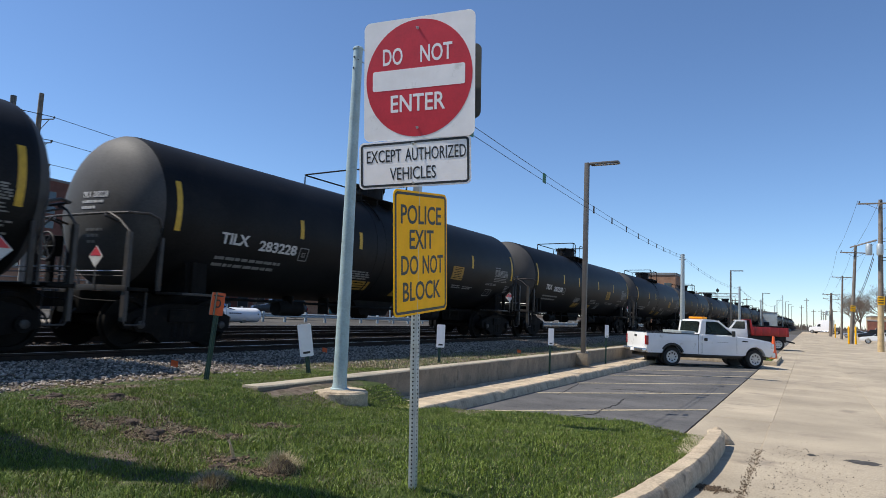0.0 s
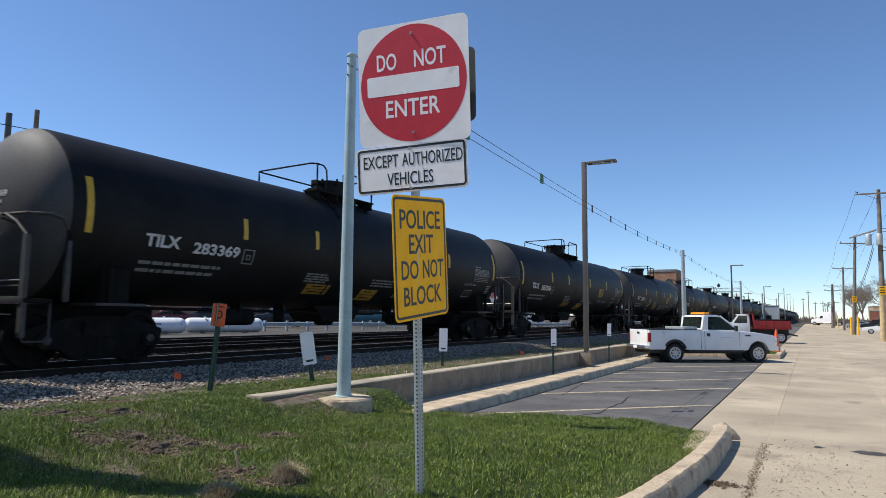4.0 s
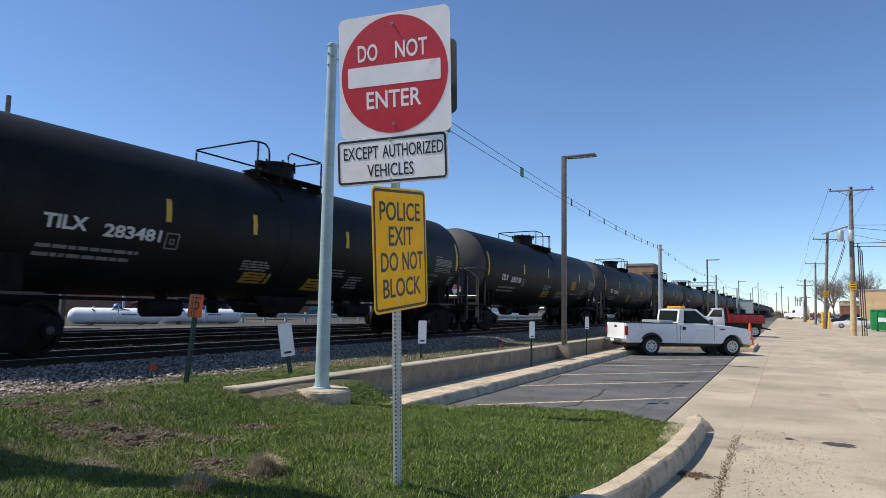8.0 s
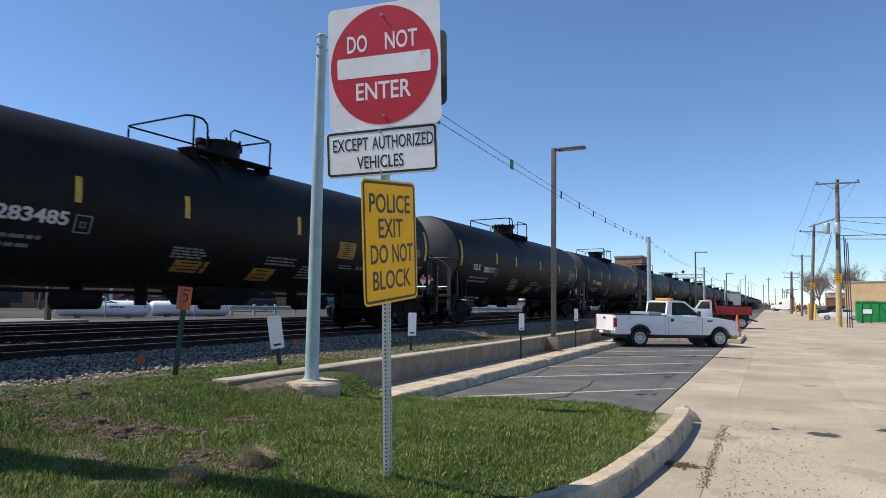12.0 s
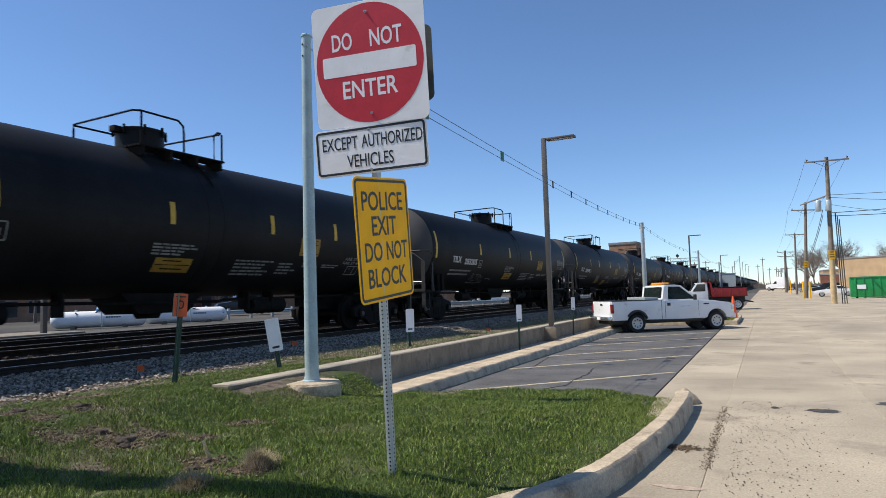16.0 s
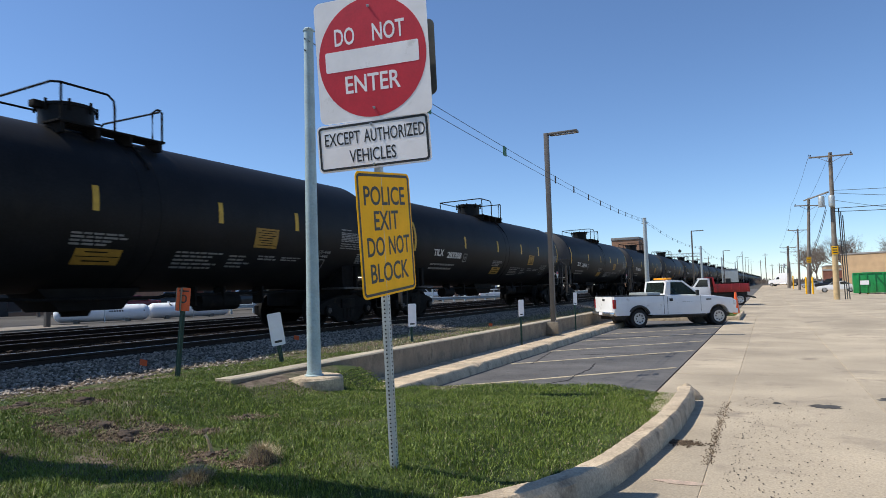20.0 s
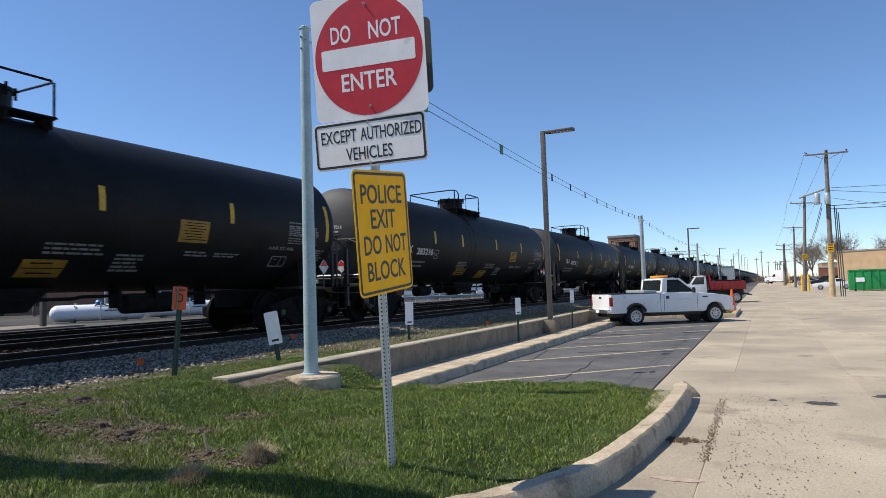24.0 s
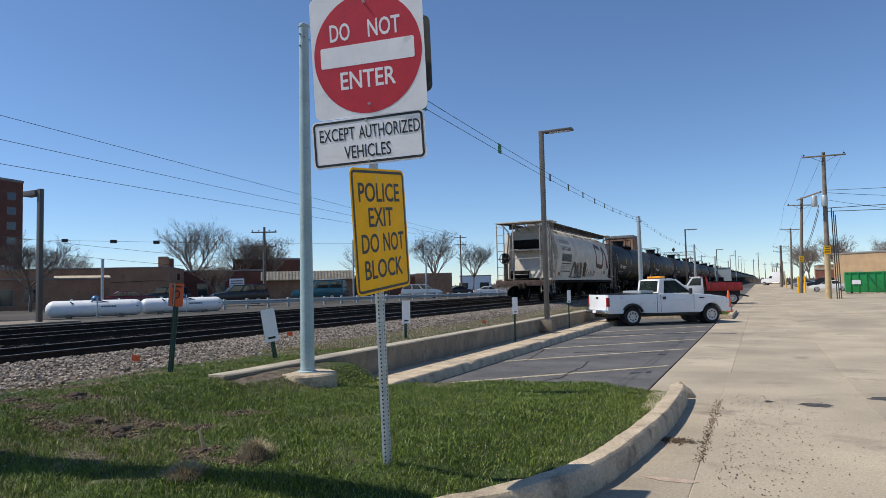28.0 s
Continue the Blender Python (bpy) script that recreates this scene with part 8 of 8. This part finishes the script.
def blades(name, x, y, z, h, width, material, label, seed):
    """One bent blade of two faces at each of the places given."""
    rng = np.random.default_rng(seed)
    n = len(x)
    m = 1 + 0.32 * np.clip((y - 5) / 12, 0, 1) ** 2 * (3 - 2 * np.clip((y - 5) / 12, 0, 1)) * np.clip((x + 9.5) / 4, 0, 1) ** 2 * (3 - 2 * np.clip((x + 9.5) / 4, 0, 1))
    x, y, z = x * m, y * m, 1.33 - (1.33 - z + 0.005) * m
    a, t = rng.uniform(0, 6.283, n), rng.uniform(0, 6.283, n)
    b = h * rng.uniform(0.15, 1.05, n)
    c, s = np.cos(a) * b, np.sin(a) * b
    w = width * rng.uniform(0.6, 1.3, n) / 2
    u, v = np.cos(t) * w, np.sin(t) * w
    top = h * rng.uniform(0.7, 1.0, n)
    co = np.empty((n, 5, 3))
    co[:, 0] = np.stack([x - u, y - v, z], 1)
    co[:, 1] = np.stack([x + u, y + v, z], 1)
    co[:, 2] = np.stack([x + u * 0.8 + c * 0.35, y + v * 0.8 + s * 0.35, z + h * 0.6], 1)
    co[:, 3] = np.stack([x - u * 0.8 + c * 0.35, y - v * 0.8 + s * 0.35, z + h * 0.6], 1)
    co[:, 4] = np.stack([x + c, y + s, z + top], 1)
    me_b = bpy.data.meshes.new(name)
    me_b.vertices.add(5 * n)
    me_b.vertices.foreach_set("co", co.ravel())
    me_b.loops.add(7 * n)
    me_b.loops.foreach_set("vertex_index", (np.arange(n)[:, None] * 5 + np.array([0, 1, 2, 3, 3, 2, 4])).ravel())
    me_b.polygons.add(2 * n)
    me_b.polygons.foreach_set("loop_start", (np.arange(n)[:, None] * 7 + np.array([0, 4])).ravel())
    me_b.update(calc_edges=True)
    me_b.materials.append(material)
    return tagged(new(name, me_b), label, "grass", kind="stuff")


def sow(name, count, seed, chance, height, width, material, label):
    """Blades over the lawn, thick where the chance is high, and nearer the road thicker."""
    rng = np.random.default_rng(seed)
    y = LY0 + (LY1 - LY0 - 0.01) * rng.random(count) ** 1.2
    x = rng.uniform(LX0, LX1 - 0.01, count)
    j, i = ((y - LY0) / LSTEP).astype(int), ((x - LX0) / LSTEP).astype(int)
    keep = rng.random(count) < chance[j, i]
    x, y, j, i = x[keep], y[keep], j[keep], i[keep]
    return blades(name, x, y, LAWN_Z[j, i], rng.uniform(*height, len(x)) * LAWN_SIZE[j, i], width, material, label, seed + 100)


sow("grass", 600000, 7, LAWN_GREEN, (0.018, 0.055), 0.0040, M_GRASS, "uneven green spring lawn around the sign post")
sow("dry_grass", 130000, 8, LAWN_DEAD, (0.014, 0.046), 0.0036, M_DRY, "straw-coloured dead grass among the lawn")


def strip_grass(name, count, seed, xr, yr, bend, height, width, material, label):
    rng = np.random.default_rng(seed)
    x, y = rng.uniform(*xr, count), yr[0] + (yr[1] - yr[0]) * rng.random(count) ** bend
    z = np.array([ground_z(a, b) for a, b in zip(x, y)])
    blades(name, x, y, z, rng.uniform(*height, count), width, material, label, seed + 100)


strip_grass("verge_grass", 17000, 9, (-7.6, -5.38), (8.4, 30.4), 1.5, (0.03, 0.07), 0.008, M_DRY, "thin dead grass on the verge behind the wall")
strip_grass("verge_grass", 6000, 10, (-7.6, -5.38), (8.4, 30.4), 1.5, (0.03, 0.07), 0.008, M_GRASS, "thin green grass on the verge behind the wall")
strip_grass("island_grass", 7000, 12, (-4.15, -1.1), (24.8, 29.3), 1.0, (0.34, 0.44), 0.02, M_GRASS, "grass on the kerbed island")


def tuft(x, y, r, h, seed):
    """A mound of straw round a soil clump."""
    rng = random.Random(seed)
    z = ground_z(x, y)
    t = thing("dead_grass_tuft", "round clump of straw-coloured dead grass in the lawn", "grass tuft", pose(x, y, z))
    bm = bmesh.new()
    bmesh.ops.create_icosphere(bm, subdivisions=3, radius=r * 0.75)
    for v in bm.verts:
        v.co.z = max(-0.02, v.co.z * h / r)
    part("clump", roughen(bm, 0.02, 12), M_SOIL, t)
    vs, fs = [], []
    for _ in range(700):
        a, q = rng.uniform(0, 6.283), r * rng.random() ** 0.6
        px, py = q * math.cos(a), q * math.sin(a)
        pz = h * max(0.0, 1 - (q / r) ** 2) * 0.8
        d = Vector((math.cos(a) * rng.uniform(0.1, 0.9), math.sin(a) * rng.uniform(0.1, 0.9), rng.uniform(0.2, 1.0))).normalized() * rng.uniform(0.03, 0.08)
        w = Vector((-math.sin(a), math.cos(a), 0)) * 0.002
        i = len(vs)
        vs += [(px - w.x, py - w.y, pz), (px + w.x, py + w.y, pz), (px + d.x, py + d.y, pz + d.z)]
        fs.append((i, i + 1, i + 2))
    m = bpy.data.meshes.new("straw")
    m.from_pydata(vs, [], fs)
    m.materials.append(M_DRY)
    part("straw", m, M_DRY, t)


M_SOIL = mat("dark_soil", (0.072, 0.050, 0.034), 0.95, 0, 0.35, 10, 60, 0.9)
tuft(-3.02, 3.36, 0.13, 0.11, 1)
tuft(-3.06, 2.83, 0.12, 0.06, 2)


def soil_clod(x, y, r, seed):
    """A broken lump of several angular pieces of soil."""
    rng = random.Random(seed)
    bits = []
    for k in range(5):
        bm = bmesh.new()
        q = r * rng.uniform(0.4, 0.8) if k else r * 0.8
        bmesh.ops.create_icosphere(bm, subdivisions=2, radius=q)
        roughen(bm, q * 0.75, 9 / r * 0.12)
        d = 0 if k == 0 else r * 0.9
        moved(bm, pose(rng.uniform(-d, d), rng.uniform(-d, d), q * 0.15, rng.uniform(0, 90), rng.uniform(0, 90), 0))
        bits.append(bm)
    solid("soil_clod", gathered(bits), M_SOIL, "dark crumbling clod of dug-up soil in the lawn", "soil clod", pose(x, y, ground_z(x, y)), "soil clods in the lawn")


for k, (x, y, r) in enumerate(((-4.50, 3.52, 0.062), (-4.36, 3.40, 0.04), (-5.55, 3.90, 0.06), (-5.40, 3.80, 0.04), (-4.45, 3.80, 0.035), (-4.20, 4.50, 0.035), (-4.80, 3.52, 0.045), (-3.48, 3.36, 0.03), (-3.36, 3.15, 0.035), (-2.25, 2.92, 0.03), (-6.0, 3.58, 0.05), (-4.12, 3.93, 0.03))):
    soil_clod(x, y, r, 40 + k)


def crumb_place(rng):
    sx, sy, r = rng.choice(SOIL)
    x, y = sx + rng.gauss(0, r * 0.65), sy + rng.gauss(0, r * 0.42)
    return x, y, ground_z(x, y) + 0.004


M_CRUMB = island_colour("soil_crumbs", (0.040, 0.028, 0.018), (0.21, 0.155, 0.10))
scatter("soil_crumbs", 5200, 17, crumb_place, (0.004, 0.018), M_CRUMB, "dark crumbs of dug soil in the lawn", "soil")
st = thing("wooden_stake", "short pale splintered wooden stake stuck in the lawn", "stake", pose(-3.55, 3.45, ground_z(-3.55, 3.45), 8, -14))
part("stick", roughen(rod((0, 0, -0.03), (0.0, 0, 0.10), 0.013, 0.008, 7), 0.006, 30), M_WOODY, st)
part("tip", roughen(rod((0, 0, 0.10), (-0.012, 0, 0.13), 0.007, 0.009, 7), 0.005, 30), M_CURB, st)


# ---------------------------------------------------------------- movement
def motions():
    # where the gap behind the first tank car stands along the track
    # the train runs a little unevenly at first
    late = {0: 0.16, 1: 0.08, 2: -0.07, 3: -0.13, 4: -0.12, 5: -0.12, 6: -0.13, 7: -0.04}
    gap = [(t, -310.44 + SPEED * t - 0.001924 * (t - 13) ** 2 + late.get(t, 0.0)) for t in range(0, 29)]
    for k, car in enumerate(cars):
        walk(car, [(t, TRACK @ pose(0, g + CAR / 2 + CAR * k, 0)) for t, g in gap])
    walk(hopper, [(t, TRACK @ pose(0, g - 8.40, 0)) for t, g in gap])
    # wheels roll; alike wheelsets share their keys
    turn = math.degrees(SPEED / 0.485)
    shared = {}
    for w in [o for o in bpy.data.objects if o.name.split(".")[0] == "wheelset"]:
        dy = round(w.location.y, 2)
        if dy not in shared:
            walk(w, [(f / FPS, pose(0, dy, 0.485, -turn * f / FPS)) for f in range(0, 28 * FPS + 1)])
            shared[dy] = w
        else:
            src = shared[dy].animation_data
            w.rotation_mode = "QUATERNION"
            w.animation_data_create()
            w.animation_data.action = src.action
            w.animation_data.action_slot = src.action_slot


motions()
